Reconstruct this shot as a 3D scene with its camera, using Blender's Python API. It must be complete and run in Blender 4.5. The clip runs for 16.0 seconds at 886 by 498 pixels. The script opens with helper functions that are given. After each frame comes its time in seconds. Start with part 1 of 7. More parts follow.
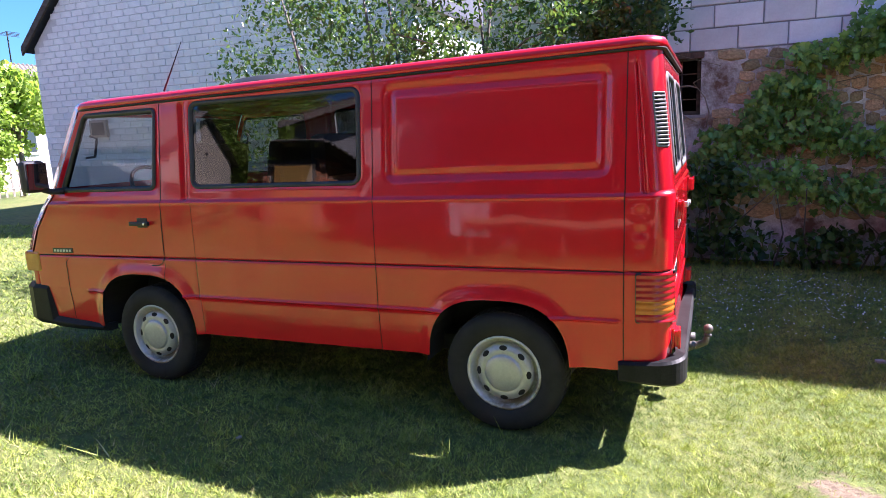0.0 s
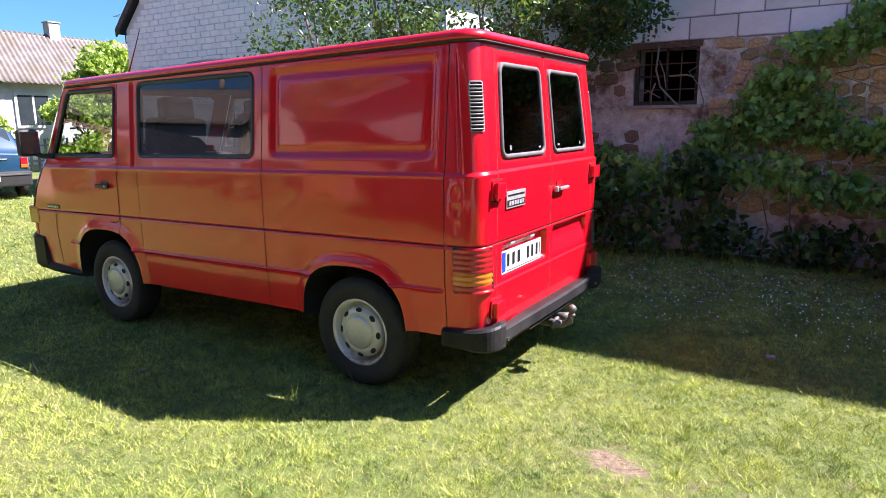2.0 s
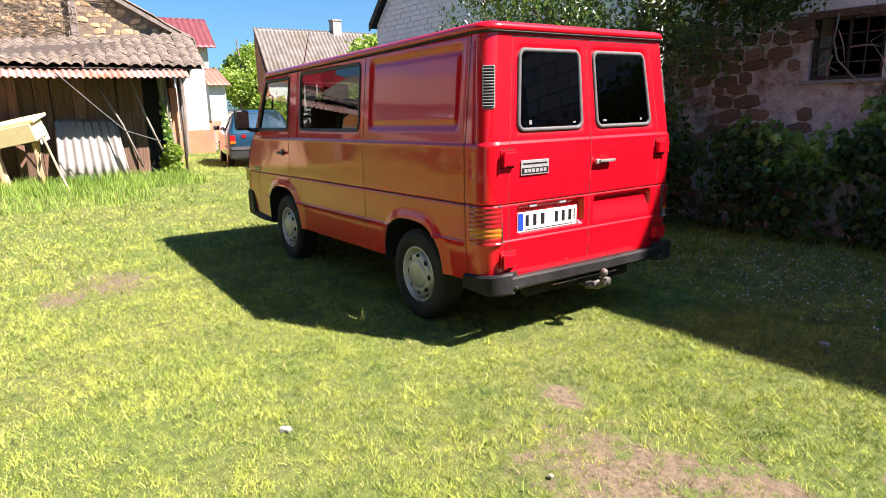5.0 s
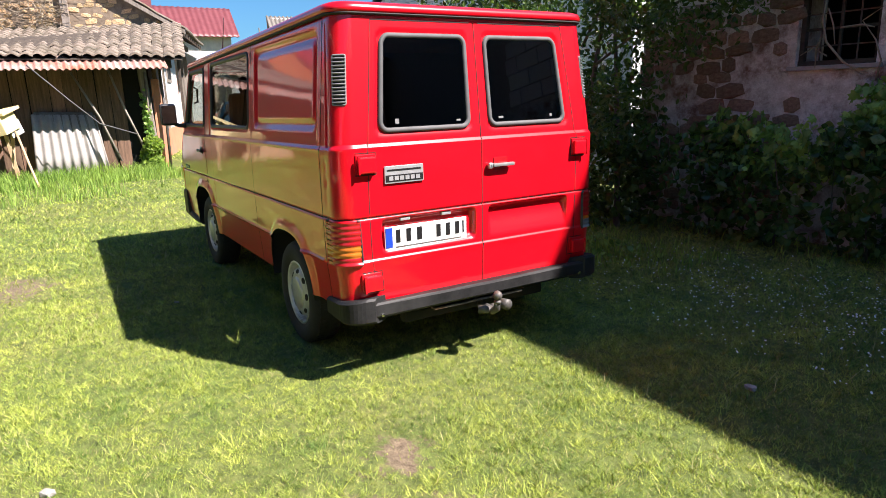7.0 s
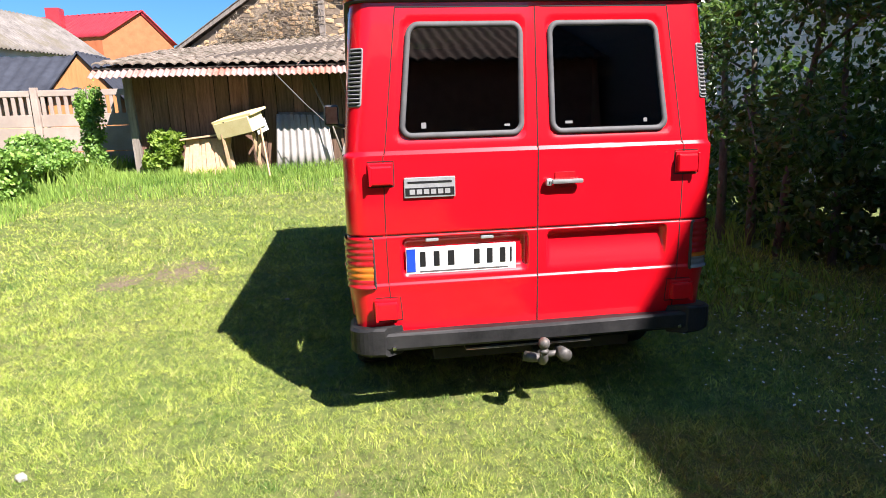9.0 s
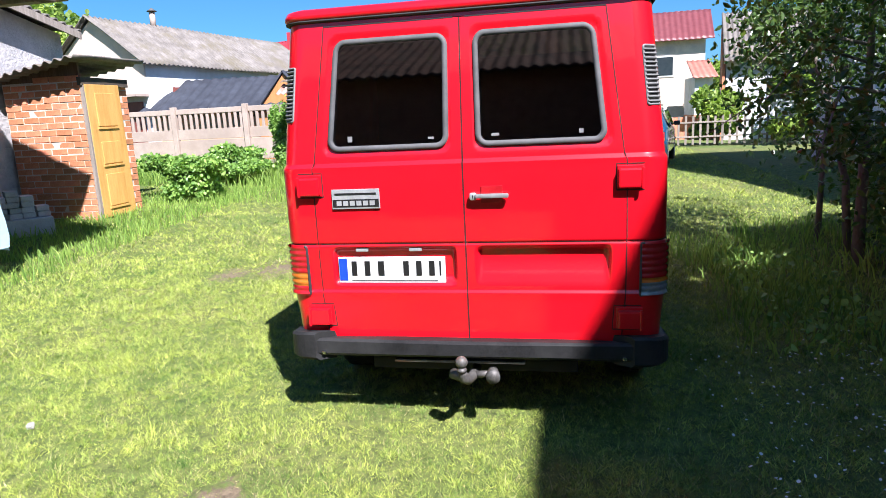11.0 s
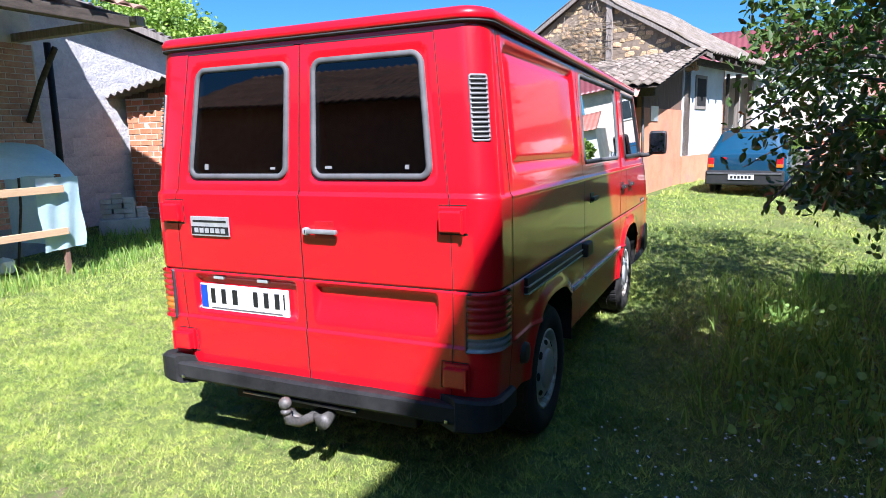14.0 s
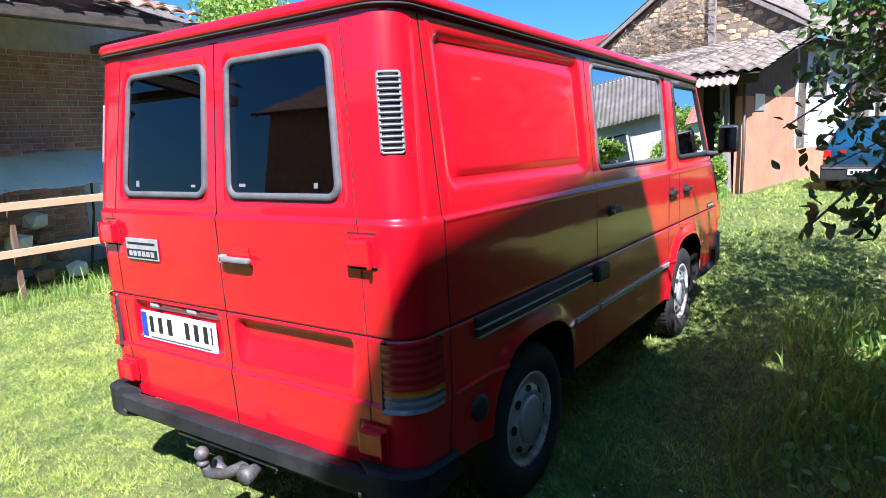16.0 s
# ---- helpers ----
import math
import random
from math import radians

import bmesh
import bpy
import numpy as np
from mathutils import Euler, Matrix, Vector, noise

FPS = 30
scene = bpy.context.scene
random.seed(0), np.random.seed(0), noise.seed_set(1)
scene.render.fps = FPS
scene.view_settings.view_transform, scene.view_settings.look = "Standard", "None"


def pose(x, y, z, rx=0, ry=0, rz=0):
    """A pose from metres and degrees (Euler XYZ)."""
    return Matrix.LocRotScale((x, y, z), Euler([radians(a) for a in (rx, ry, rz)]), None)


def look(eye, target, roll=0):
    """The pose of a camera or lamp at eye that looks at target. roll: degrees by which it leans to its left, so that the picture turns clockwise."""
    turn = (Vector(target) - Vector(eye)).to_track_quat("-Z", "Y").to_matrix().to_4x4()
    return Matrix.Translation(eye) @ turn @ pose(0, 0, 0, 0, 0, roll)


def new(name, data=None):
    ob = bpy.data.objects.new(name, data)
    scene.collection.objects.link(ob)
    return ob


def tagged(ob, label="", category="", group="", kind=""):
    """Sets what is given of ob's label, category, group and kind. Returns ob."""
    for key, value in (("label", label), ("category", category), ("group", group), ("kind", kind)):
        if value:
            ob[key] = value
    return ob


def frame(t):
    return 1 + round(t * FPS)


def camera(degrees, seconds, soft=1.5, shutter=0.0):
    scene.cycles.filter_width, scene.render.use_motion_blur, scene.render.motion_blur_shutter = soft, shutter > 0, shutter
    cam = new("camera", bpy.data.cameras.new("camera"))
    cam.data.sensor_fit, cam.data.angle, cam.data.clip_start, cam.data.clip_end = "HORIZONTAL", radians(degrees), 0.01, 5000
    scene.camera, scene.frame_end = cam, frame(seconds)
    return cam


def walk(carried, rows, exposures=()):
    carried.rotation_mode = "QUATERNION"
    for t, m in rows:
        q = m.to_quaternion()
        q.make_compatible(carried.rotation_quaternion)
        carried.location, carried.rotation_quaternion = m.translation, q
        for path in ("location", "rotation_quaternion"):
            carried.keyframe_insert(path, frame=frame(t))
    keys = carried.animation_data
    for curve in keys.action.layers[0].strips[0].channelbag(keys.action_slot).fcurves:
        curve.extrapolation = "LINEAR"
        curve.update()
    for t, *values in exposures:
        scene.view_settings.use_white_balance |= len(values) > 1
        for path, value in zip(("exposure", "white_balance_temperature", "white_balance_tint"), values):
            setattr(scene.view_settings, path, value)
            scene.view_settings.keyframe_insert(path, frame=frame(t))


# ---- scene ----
cam = camera(69.2, 16.0, 0.5)
LIGHT = [(0, 2.30, 5600, 36), (1.5, 2.08, 5750, 35), (3.5, 1.92, 6300, 29), (4.2, 1.86, 6400, 28), (6.3, 1.60, 6200, 23), (8, 1.58, 6100, 21), (9.2, 1.55, 5950, 21), (11.3, 1.51, 5500, 21), (13, 1.60, 5350, 21), (16, 1.62, 5200, 23)]
PATH = [
    (0, (0.196, -0.191, 1.579), (-0.573, 1.622, 1.23), -2.2),
    (0.5, (0.588, -0.176, 1.568), (-0.302, 1.584, 1.235), -2.4),
    (1, (0.914, -0.088, 1.569), (-0.083, 1.613, 1.231), -2.1),
    (1.5, (1.221, 0.049, 1.565), (0.199, 1.73, 1.204), -1.4),
    (2, (1.555, 0.102, 1.545), (0.511, 1.762, 1.154), -0.6),
    (2.5, (1.874, 0.066, 1.546), (0.814, 1.707, 1.118), -0.0),
    (3, (2.155, 0.021, 1.558), (1.06, 1.63, 1.097), -0.3),
    (3.5, (2.456, 0.103, 1.533), (1.204, 1.595, 1.081), -1.7),
    (4, (2.732, 0.197, 1.53), (1.285, 1.499, 1.072), -2.6),
    (4.2, (2.834, 0.231, 1.516), (1.331, 1.472, 1.067), -2.6),
    (6.3, (3.069, 1.243, 1.505), (1.417, 2.277, 1.055), -0.9),
    (6.5, (3.065, 1.363, 1.514), (1.41, 2.387, 1.054), -1.3),
    (7, (3.053, 1.671, 1.528), (1.386, 2.674, 1.061), -1.6),
    (7.5, (2.99, 2.016, 1.488), (1.288, 2.958, 1.023), -1.7),
    (8, (2.965, 2.332, 1.484), (1.164, 3.075, 1.03), -2.6),
    (8.5, (2.955, 2.622, 1.503), (1.065, 3.106, 1.059), -2.4),
    (9, (2.903, 2.906, 1.491), (0.971, 3.177, 1.051), -1.6),
    (9.2, (2.873, 3.033, 1.509), (0.931, 3.216, 1.064), -2.2),
    (11.3, (2.878, 4.39, 1.475), (0.966, 3.951, 1.088), -2.4),
    (11.5, (2.883, 4.492, 1.479), (0.976, 4.021, 1.099), -2.1),
    (12, (2.833, 4.715, 1.462), (0.947, 4.164, 1.089), -1.3),
    (12.5, (2.768, 4.945, 1.488), (0.913, 4.292, 1.123), -1.2),
    (13, (2.65, 5.188, 1.503), (0.82, 4.466, 1.144), -1.0),
    (13.5, (2.46, 5.328, 1.501), (0.65, 4.553, 1.153), -1.0),
    (14, (2.27, 5.466, 1.507), (0.481, 4.64, 1.164), -1.5),
    (14.5, (2.049, 5.63, 1.536), (0.306, 4.714, 1.184), -1.9),
    (15, (1.815, 5.691, 1.532), (0.104, 4.714, 1.189), -1.8),
    (15.5, (1.638, 5.714, 1.544), (-0.036, 4.677, 1.193), -1.9),
    (16, (1.516, 5.811, 1.534), (-0.102, 4.689, 1.189), -2.8),
]
walk(cam, [(t, look(eye, target, roll)) for t, eye, target, roll in PATH], LIGHT)

# ---- light ----
SUN_WAY = Vector((0.71, 0.51, 1.0)).normalized()
sun = new("sun", bpy.data.lights.new("sun", "SUN"))
sun.data.energy, sun.data.angle, sun.data.color = 5.4, radians(0.55), (1.0, 0.925, 0.785)
sun.matrix_world = look(SUN_WAY * 60, (0, 0, 0))
world = bpy.data.worlds.new("sky")
scene.world = world
world.use_nodes = True
wn = world.node_tree
sky = wn.nodes.new("ShaderNodeTexSky")
sky.sky_type, sky.sun_disc = "NISHITA", False
sky.sun_elevation, sky.sun_rotation = math.asin(SUN_WAY.z), math.atan2(SUN_WAY.x, SUN_WAY.y)
sky.air_density, sky.dust_density, sky.ozone_density = 1.0, 0.9, 3.5
wn.nodes["Background"].inputs[1].default_value = 0.045
# a few small fair-weather clouds
wco, wsep = wn.nodes.new("ShaderNodeTexCoord"), wn.nodes.new("ShaderNodeMapping")
wsep.inputs["Scale"].default_value = (2.2, 2.2, 6.5)
wcl, wrp, wmx = wn.nodes.new("ShaderNodeTexNoise"), wn.nodes.new("ShaderNodeValToRGB"), wn.nodes.new("ShaderNodeMix")
wcl.inputs["Scale"].default_value, wcl.inputs["Detail"].default_value = 1.4, 6
wrp.color_ramp.elements[0].position, wrp.color_ramp.elements[1].position = 0.64, 0.80
wmx.data_type = "RGBA"
# clear dry air: a deeper blue
wtn = wn.nodes.new("ShaderNodeMix")
wtn.data_type, wtn.blend_type = "RGBA", "MULTIPLY"
wtn.inputs[0].default_value, wtn.inputs[7].default_value = 1.0, (0.50, 0.92, 1.10, 1)
wmx.inputs[7].default_value = (7.0, 7.2, 7.6, 1)
for a, b in ((wco.outputs["Generated"], wsep.inputs["Vector"]), (wsep.outputs[0], wcl.inputs["Vector"]), (wcl.outputs["Fac"], wrp.inputs[0]),
             (wrp.outputs[0], wmx.inputs[0]), (sky.outputs[0], wtn.inputs[6]), (wtn.outputs[2], wmx.inputs[6]), (wmx.outputs[2], wn.nodes["Background"].inputs[0])):
    wn.links.new(a, b)

# ---- materials ----


def nodes_of(name):
    m = bpy.data.materials.new(name)
    m.use_nodes = True
    n = m.node_tree
    return m, n, n.nodes["Principled BSDF"], n.nodes["Material Output"]


def ramp_of(n, fac, stops):
    r = n.nodes.new("ShaderNodeValToRGB")
    while len(r.color_ramp.elements) < len(stops):
        r.color_ramp.elements.new(0.5)
    for e, (p, c) in zip(r.color_ramp.elements, stops):
        e.position, e.color = p, (*c, 1)
    n.links.new(fac, r.inputs[0])
    return r.outputs[0]


def noise_of(n, scale, detail=5, rough=0.6, stretch=(1, 1, 1)):
    co, mp, tx = n.nodes.new("ShaderNodeTexCoord"), n.nodes.new("ShaderNodeMapping"), n.nodes.new("ShaderNodeTexNoise")
    mp.inputs["Scale"].default_value = stretch
    tx.inputs["Scale"].default_value, tx.inputs["Detail"].default_value, tx.inputs["Roughness"].default_value = scale, detail, rough
    n.links.new(co.outputs["Object"], mp.inputs[0])
    n.links.new(mp.outputs[0], tx.inputs["Vector"])
    return tx.outputs["Fac"]


def mix_of(n, kind, fac, a, b):
    m = n.nodes.new("ShaderNodeMix")
    m.data_type, m.blend_type = "RGBA", kind
    for sock, v in ((m.inputs[0], fac), (m.inputs[6], a), (m.inputs[7], b)):
        if isinstance(v, (int, float)):
            sock.default_value = v
        elif isinstance(v, tuple):
            sock.default_value = (*v, 1)
        else:
            n.links.new(v, sock)
    return m.outputs[2]


def surface(name, dark, light, rough=0.8, scale=6, fine=60, bump=0.3, stretch=(1, 1, 1), metal=0.0, coat=0.0, each=0.0, stain=None, depth=0.004, leaf=0.0, islands=False, spec=0.5, through_tint=(1.4, 1.5, 0.75), wave=0.0, straw=None, lacquer=0.05):
    """Two scales of colour, fine relief, and with each > 0 a shift from piece to piece."""
    m, n, p, out = nodes_of(name)
    big, small = noise_of(n, scale, 6, 0.65, stretch), noise_of(n, fine, 4, 0.6, stretch)
    both = n.nodes.new("ShaderNodeMath")
    both.operation = "MULTIPLY_ADD"
    n.links.new(small, both.inputs[0])
    both.inputs[1].default_value = 0.45
    n.links.new(big, both.inputs[2])
    shift = n.nodes.new("ShaderNodeMath")
    shift.operation = "SUBTRACT"
    n.links.new(both.outputs[0], shift.inputs[0])
    shift.inputs[1].default_value = 0.22
    col = ramp_of(n, shift.outputs[0], ((0.28, dark), (0.72, light)))
    if stain:
        far = noise_of(n, scale * 0.35, 8, 0.7, stretch)
        col = mix_of(n, "MIX", ramp_of(n, far, ((0.5, (0, 0, 0)), (0.64, (1, 1, 1)))), col, stain)
    if straw:
        # single dead blades among the green ones
        rnd = n.nodes.new("ShaderNodeNewGeometry").outputs["Random Per Island"]
        odd = n.nodes.new("ShaderNodeMath")
        odd.operation = "FRACT"
        mul = n.nodes.new("ShaderNodeMath")
        mul.operation = "MULTIPLY"
        n.links.new(rnd, mul.inputs[0])
        mul.inputs[1].default_value = 37.3
        n.links.new(mul.outputs[0], odd.inputs[0])
        col = mix_of(n, "MIX", ramp_of(n, odd.outputs[0], ((0.86, (0, 0, 0)), (0.89, (1, 1, 1)))), col, straw)
    if each:
        if islands:
            info = n.nodes.new("ShaderNodeNewGeometry").outputs["Random Per Island"]
        else:
            info = n.nodes.new("ShaderNodeObjectInfo").outputs["Random"]
        hs = n.nodes.new("ShaderNodeHueSaturation")
        mr = n.nodes.new("ShaderNodeMapRange")
        mr.inputs["To Min"].default_value, mr.inputs["To Max"].default_value = 1 - each, 1 + each
        n.links.new(info, mr.inputs[0])
        n.links.new(mr.outputs[0], hs.inputs["Value"])
        hr = n.nodes.new("ShaderNodeMapRange")
        hr.inputs["To Min"].default_value, hr.inputs["To Max"].default_value = 0.5 + each * 0.035, 0.5 - each * 0.03
        n.links.new(info, hr.inputs[0])
        n.links.new(hr.outputs[0], hs.inputs["Hue"])
        n.links.new(col, hs.inputs["Color"])
        col = hs.outputs[0]
    n.links.new(col, p.inputs["Base Color"])
    p.inputs["Metallic"].default_value, p.inputs["Coat Weight"].default_value, p.inputs["Coat Roughness"].default_value = metal, coat, lacquer
    p.inputs["Specular IOR Level"].default_value = spec
    rr = n.nodes.new("ShaderNodeMapRange")
    rr.inputs["To Min"].default_value, rr.inputs["To Max"].default_value = rough * 0.85, min(1, rough * 1.15)
    n.links.new(small, rr.inputs[0])
    n.links.new(rr.outputs[0], p.inputs["Roughness"])
    if bump:
        b = n.nodes.new("ShaderNodeBump")
        b.inputs["Strength"].default_value, b.inputs["Distance"].default_value = bump, depth
        n.links.new(both.outputs[0], b.inputs["Height"])
        n.links.new(b.outputs[0], p.inputs["Normal"])
    if wave:
        # faint dents in the sheet metal, seen in the lacquer alone
        cb_ = n.nodes.new("ShaderNodeBump")
        cb_.inputs["Strength"].default_value, cb_.inputs["Distance"].default_value = 1.0, wave
        n.links.new(noise_of(n, 2.4, 2, 0.45), cb_.inputs["Height"])
        n.links.new(cb_.outputs[0], p.inputs["Coat Normal"])
    if leaf:
        tr, ms = n.nodes.new("ShaderNodeBsdfTranslucent"), n.nodes.new("ShaderNodeMixShader")
        n.links.new(mix_of(n, "MULTIPLY", 1.0, col, through_tint), tr.inputs[0])
        ms.inputs[0].default_value = leaf
        n.links.new(p.outputs[0], ms.inputs[1])
        n.links.new(tr.outputs[0], ms.inputs[2])
        n.links.new(ms.outputs[0], out.inputs[0])
    return m


def glass_of(name, tint, gloss=0.02, ior=1.5):
    """A thin pane: tinted see-through, with mirror gloss by Fresnel."""
    m, n, p, out = nodes_of(name)
    n.nodes.remove(p)
    tr, gl, ms, fr = (n.nodes.new("ShaderNode" + k) for k in ("BsdfTransparent", "BsdfGlossy", "MixShader", "Fresnel"))
    tr.inputs[0].default_value = (*tint, 1)
    gl.inputs["Roughness"].default_value, fr.inputs["IOR"].default_value = gloss, ior
    n.links.new(fr.outputs[0], ms.inputs[0])
    n.links.new(tr.outputs[0], ms.inputs[1])
    n.links.new(gl.outputs[0], ms.inputs[2])
    n.links.new(ms.outputs[0], out.inputs[0])
    return m


RED = surface("red_paint", (0.55, 0.0030, 0.009), (0.63, 0.0042, 0.012), 0.34, 1.3, 220, 0.03, coat=1.0, depth=0.0006, spec=0.22, wave=0.0022, lacquer=0.055)
BLACK = surface("black_plastic", (0.012, 0.012, 0.013), (0.03, 0.03, 0.031), 0.5, 4, 160, 0.25, depth=0.001)
GREYPLAST = surface("worn_bumper_plastic", (0.007, 0.007, 0.0075), (0.026, 0.026, 0.027), 0.5, 5, 120, 0.35, depth=0.0015, spec=0.14, stain=(0.030, 0.030, 0.030))
RUBBER = surface("rubber", (0.014, 0.014, 0.015), (0.035, 0.034, 0.033), 0.75, 8, 150, 0.3, depth=0.001)
TYRE = surface("tyre_rubber", (0.008, 0.008, 0.008), (0.026, 0.024, 0.022), 0.82, 9, 90, 0.4, depth=0.002)
VENTGREY = surface("grey_vent_plastic", (0.13, 0.13, 0.13), (0.22, 0.22, 0.22), 0.5, 9, 130, 0.2, depth=0.001)
GASKET = surface("grey_window_seal", (0.055, 0.055, 0.057), (0.105, 0.104, 0.106), 0.7, 9, 130, 0.2, depth=0.001)
DARKSEAL = surface("dark_window_seal", (0.015, 0.015, 0.016), (0.04, 0.04, 0.042), 0.5, 9, 130, 0.2, depth=0.001)
STEEL = surface("pale_steel_rim", (0.56, 0.55, 0.52), (0.74, 0.73, 0.71), 0.45, 9, 70, 0.2, metal=0.25, stain=(0.23, 0.19, 0.14), depth=0.001)
HUB = surface("grey_hub_cap", (0.40, 0.40, 0.405), (0.56, 0.56, 0.565), 0.38, 7, 90, 0.15, metal=0.4, depth=0.001)
CHROME = surface("worn_chrome", (0.45, 0.45, 0.44), (0.62, 0.62, 0.6), 0.25, 12, 120, 0.1, metal=1.0, depth=0.001)
IRON = surface("bare_iron", (0.05, 0.048, 0.045), (0.17, 0.16, 0.15), 0.6, 14, 110, 0.4, metal=0.45, stain=(0.16, 0.09, 0.05), depth=0.002)
UNDER = surface("underbody_black", (0.008, 0.008, 0.008), (0.02, 0.018, 0.016), 0.9, 6, 60, 0.3)
LAMPRED = surface("red_lens", (0.30, 0.006, 0.010), (0.42, 0.012, 0.016), 0.2, 14, 150, 0.1, coat=0.6, depth=0.001)
LAMPAMBER = surface("amber_lens", (0.42, 0.10, 0.008), (0.56, 0.16, 0.014), 0.2, 14, 150, 0.1, coat=0.6, depth=0.001)
LAMPCLEAR = surface("clear_lens", (0.15, 0.15, 0.15), (0.26, 0.26, 0.255), 0.15, 14, 150, 0.1, coat=0.6, depth=0.001)
PLATE = surface("white_plate", (0.52, 0.52, 0.51), (0.62, 0.62, 0.61), 0.35, 9, 100, 0.05, depth=0.0005)
PLATEBLUE = surface("blue_band", (0.01, 0.04, 0.35), (0.015, 0.06, 0.42), 0.35, 9, 100, 0.05, depth=0.0005)
INK = surface("black_ink", (0.008, 0.008, 0.009), (0.014, 0.014, 0.015), 0.4, 9, 100, 0.0)
BADGE = surface("silver_badge", (0.40, 0.41, 0.42), (0.55, 0.56, 0.57), 0.3, 20, 160, 0.05, metal=0.5, depth=0.0005)
CARD = surface("brown_cardboard", (0.26, 0.15, 0.07), (0.38, 0.24, 0.12), 0.85, 5, 60, 0.2)
SEATCLOTH = surface("dark_seat_cloth", (0.010, 0.010, 0.012), (0.028, 0.027, 0.028), 0.9, 10, 200, 0.3, depth=0.001)
GLASS = glass_of("window_glass", (0.72, 0.77, 0.74), 0.01, 1.52)
# tint darkened to stand for the unlit cabin behind the side windows
SIDEGLASS = glass_of("shade_tinted_side_glass", (0.26, 0.27, 0.26), 0.012, 1.55)
TINTED = glass_of("tinted_rear_glass", (0.03, 0.032, 0.036), 0.015, 1.6)
MIRROR = surface("mirror_glass", (0.30, 0.30, 0.31), (0.34, 0.34, 0.35), 0.03, 5, 50, 0.0, metal=1.0)

BRICK = surface("red_brick", (0.38, 0.13, 0.06), (0.60, 0.25, 0.125), 0.9, 7, 70, 0.6, each=0.28, depth=0.006)
ORANGEBRICK = surface("orange_brick", (0.42, 0.115, 0.042), (0.52, 0.165, 0.065), 0.9, 3, 40, 0.4)
PALEJOINT = surface("pale_joint", (0.46, 0.46, 0.48), (0.58, 0.58, 0.60), 0.95, 9, 80, 0.4)
OLDBRICK = surface("weathered_brick", (0.42, 0.185, 0.125), (0.68, 0.38, 0.27), 0.92, 6, 60, 0.6, each=0.3, depth=0.006)
MORTAR = surface("lime_mortar", (0.44, 0.38, 0.31), (0.60, 0.53, 0.45), 0.95, 9, 80, 0.6, depth=0.006)
BLOCK = surface("pale_block", (0.66, 0.66, 0.67), (0.80, 0.80, 0.80), 0.92, 3, 60, 0.4, each=0.10, depth=0.004)
BLOCKGREY = surface("grey_concrete_block", (0.70, 0.685, 0.69), (0.85, 0.835, 0.835), 0.93, 3, 55, 0.5, each=0.12, depth=0.005)
OLDSLAB = surface("weathered_grey_brick", (0.34, 0.30, 0.28), (0.52, 0.47, 0.44), 0.93, 5, 50, 0.6, each=0.2, depth=0.006)
JOINT = surface("grey_joint", (0.26, 0.255, 0.26), (0.40, 0.39, 0.39), 0.95, 9, 80, 0.5)
STONE = surface("field_stone", (0.24, 0.15, 0.07), (0.66, 0.47, 0.26), 0.9, 8, 45, 0.8, each=0.32, depth=0.012)
STONEGREY = surface("rubble_stone", (0.13, 0.075, 0.05), (0.36, 0.24, 0.17), 0.92, 7, 40, 0.8, each=0.30, depth=0.012)
RENDERW = surface("old_lime_render", (0.40, 0.35, 0.32), (0.84, 0.80, 0.77), 0.95, 8, 60, 1.0, stain=(0.20, 0.11, 0.075), depth=0.03)
PLASTER = surface("grey_patchy_plaster", (0.34, 0.33, 0.33), (0.54, 0.52, 0.51), 0.94, 2.2, 24, 1.0, stain=(0.26, 0.26, 0.28), depth=0.03)
WHITEWASH = surface("whitewash", (0.50, 0.505, 0.51), (0.66, 0.665, 0.67), 0.9, 1.8, 40, 0.3, stain=(0.50, 0.48, 0.46), depth=0.005)
STONEJOINT = surface("dark_earth_mortar", (0.13, 0.095, 0.065), (0.27, 0.21, 0.15), 0.95, 9, 80, 0.6, depth=0.006)
ORANGEWALL = surface("faded_orange_wall", (0.46, 0.18, 0.095), (0.60, 0.27, 0.15), 0.92, 2.2, 35, 0.4, stain=(0.33, 0.20, 0.15), depth=0.006)
BEIGE = surface("pinkish_beige_render", (0.52, 0.43, 0.34), (0.64, 0.54, 0.44), 0.92, 2, 40, 0.3, stain=(0.44, 0.38, 0.33))
OLDWOOD = surface("dark_weathered_boards", (0.075, 0.042, 0.028), (0.21, 0.125, 0.08), 0.9, 5, 50, 0.7, (5, 5, 0.35), each=0.3, depth=0.006)
GREYWOOD = surface("silvered_timber", (0.14, 0.12, 0.10), (0.30, 0.26, 0.22), 0.88, 5, 50, 0.6, (4, 4, 0.4), each=0.2, depth=0.005)
BEAMWOOD = surface("dark_beam", (0.03, 0.022, 0.016), (0.09, 0.07, 0.052), 0.9, 5, 50, 0.6, (1, 4, 4), depth=0.006)
STAINPINE = surface("orange_stained_pine", (0.42, 0.165, 0.05), (0.56, 0.25, 0.09), 0.6, 4, 40, 0.3, (5, 5, 0.5), depth=0.003)
PINE = surface("new_pine", (0.40, 0.255, 0.145), (0.58, 0.40, 0.24), 0.6, 4, 40, 0.3, (0.5, 5, 5), depth=0.003)
DOORWOOD = surface("ochre_door_paint", (0.46, 0.24, 0.055), (0.62, 0.37, 0.11), 0.55, 3, 45, 0.4, (4, 4, 0.5), depth=0.003)
HIVEPAINT = surface("pale_yellow_paint", (0.68, 0.55, 0.26), (0.80, 0.68, 0.38), 0.55, 4, 60, 0.2)
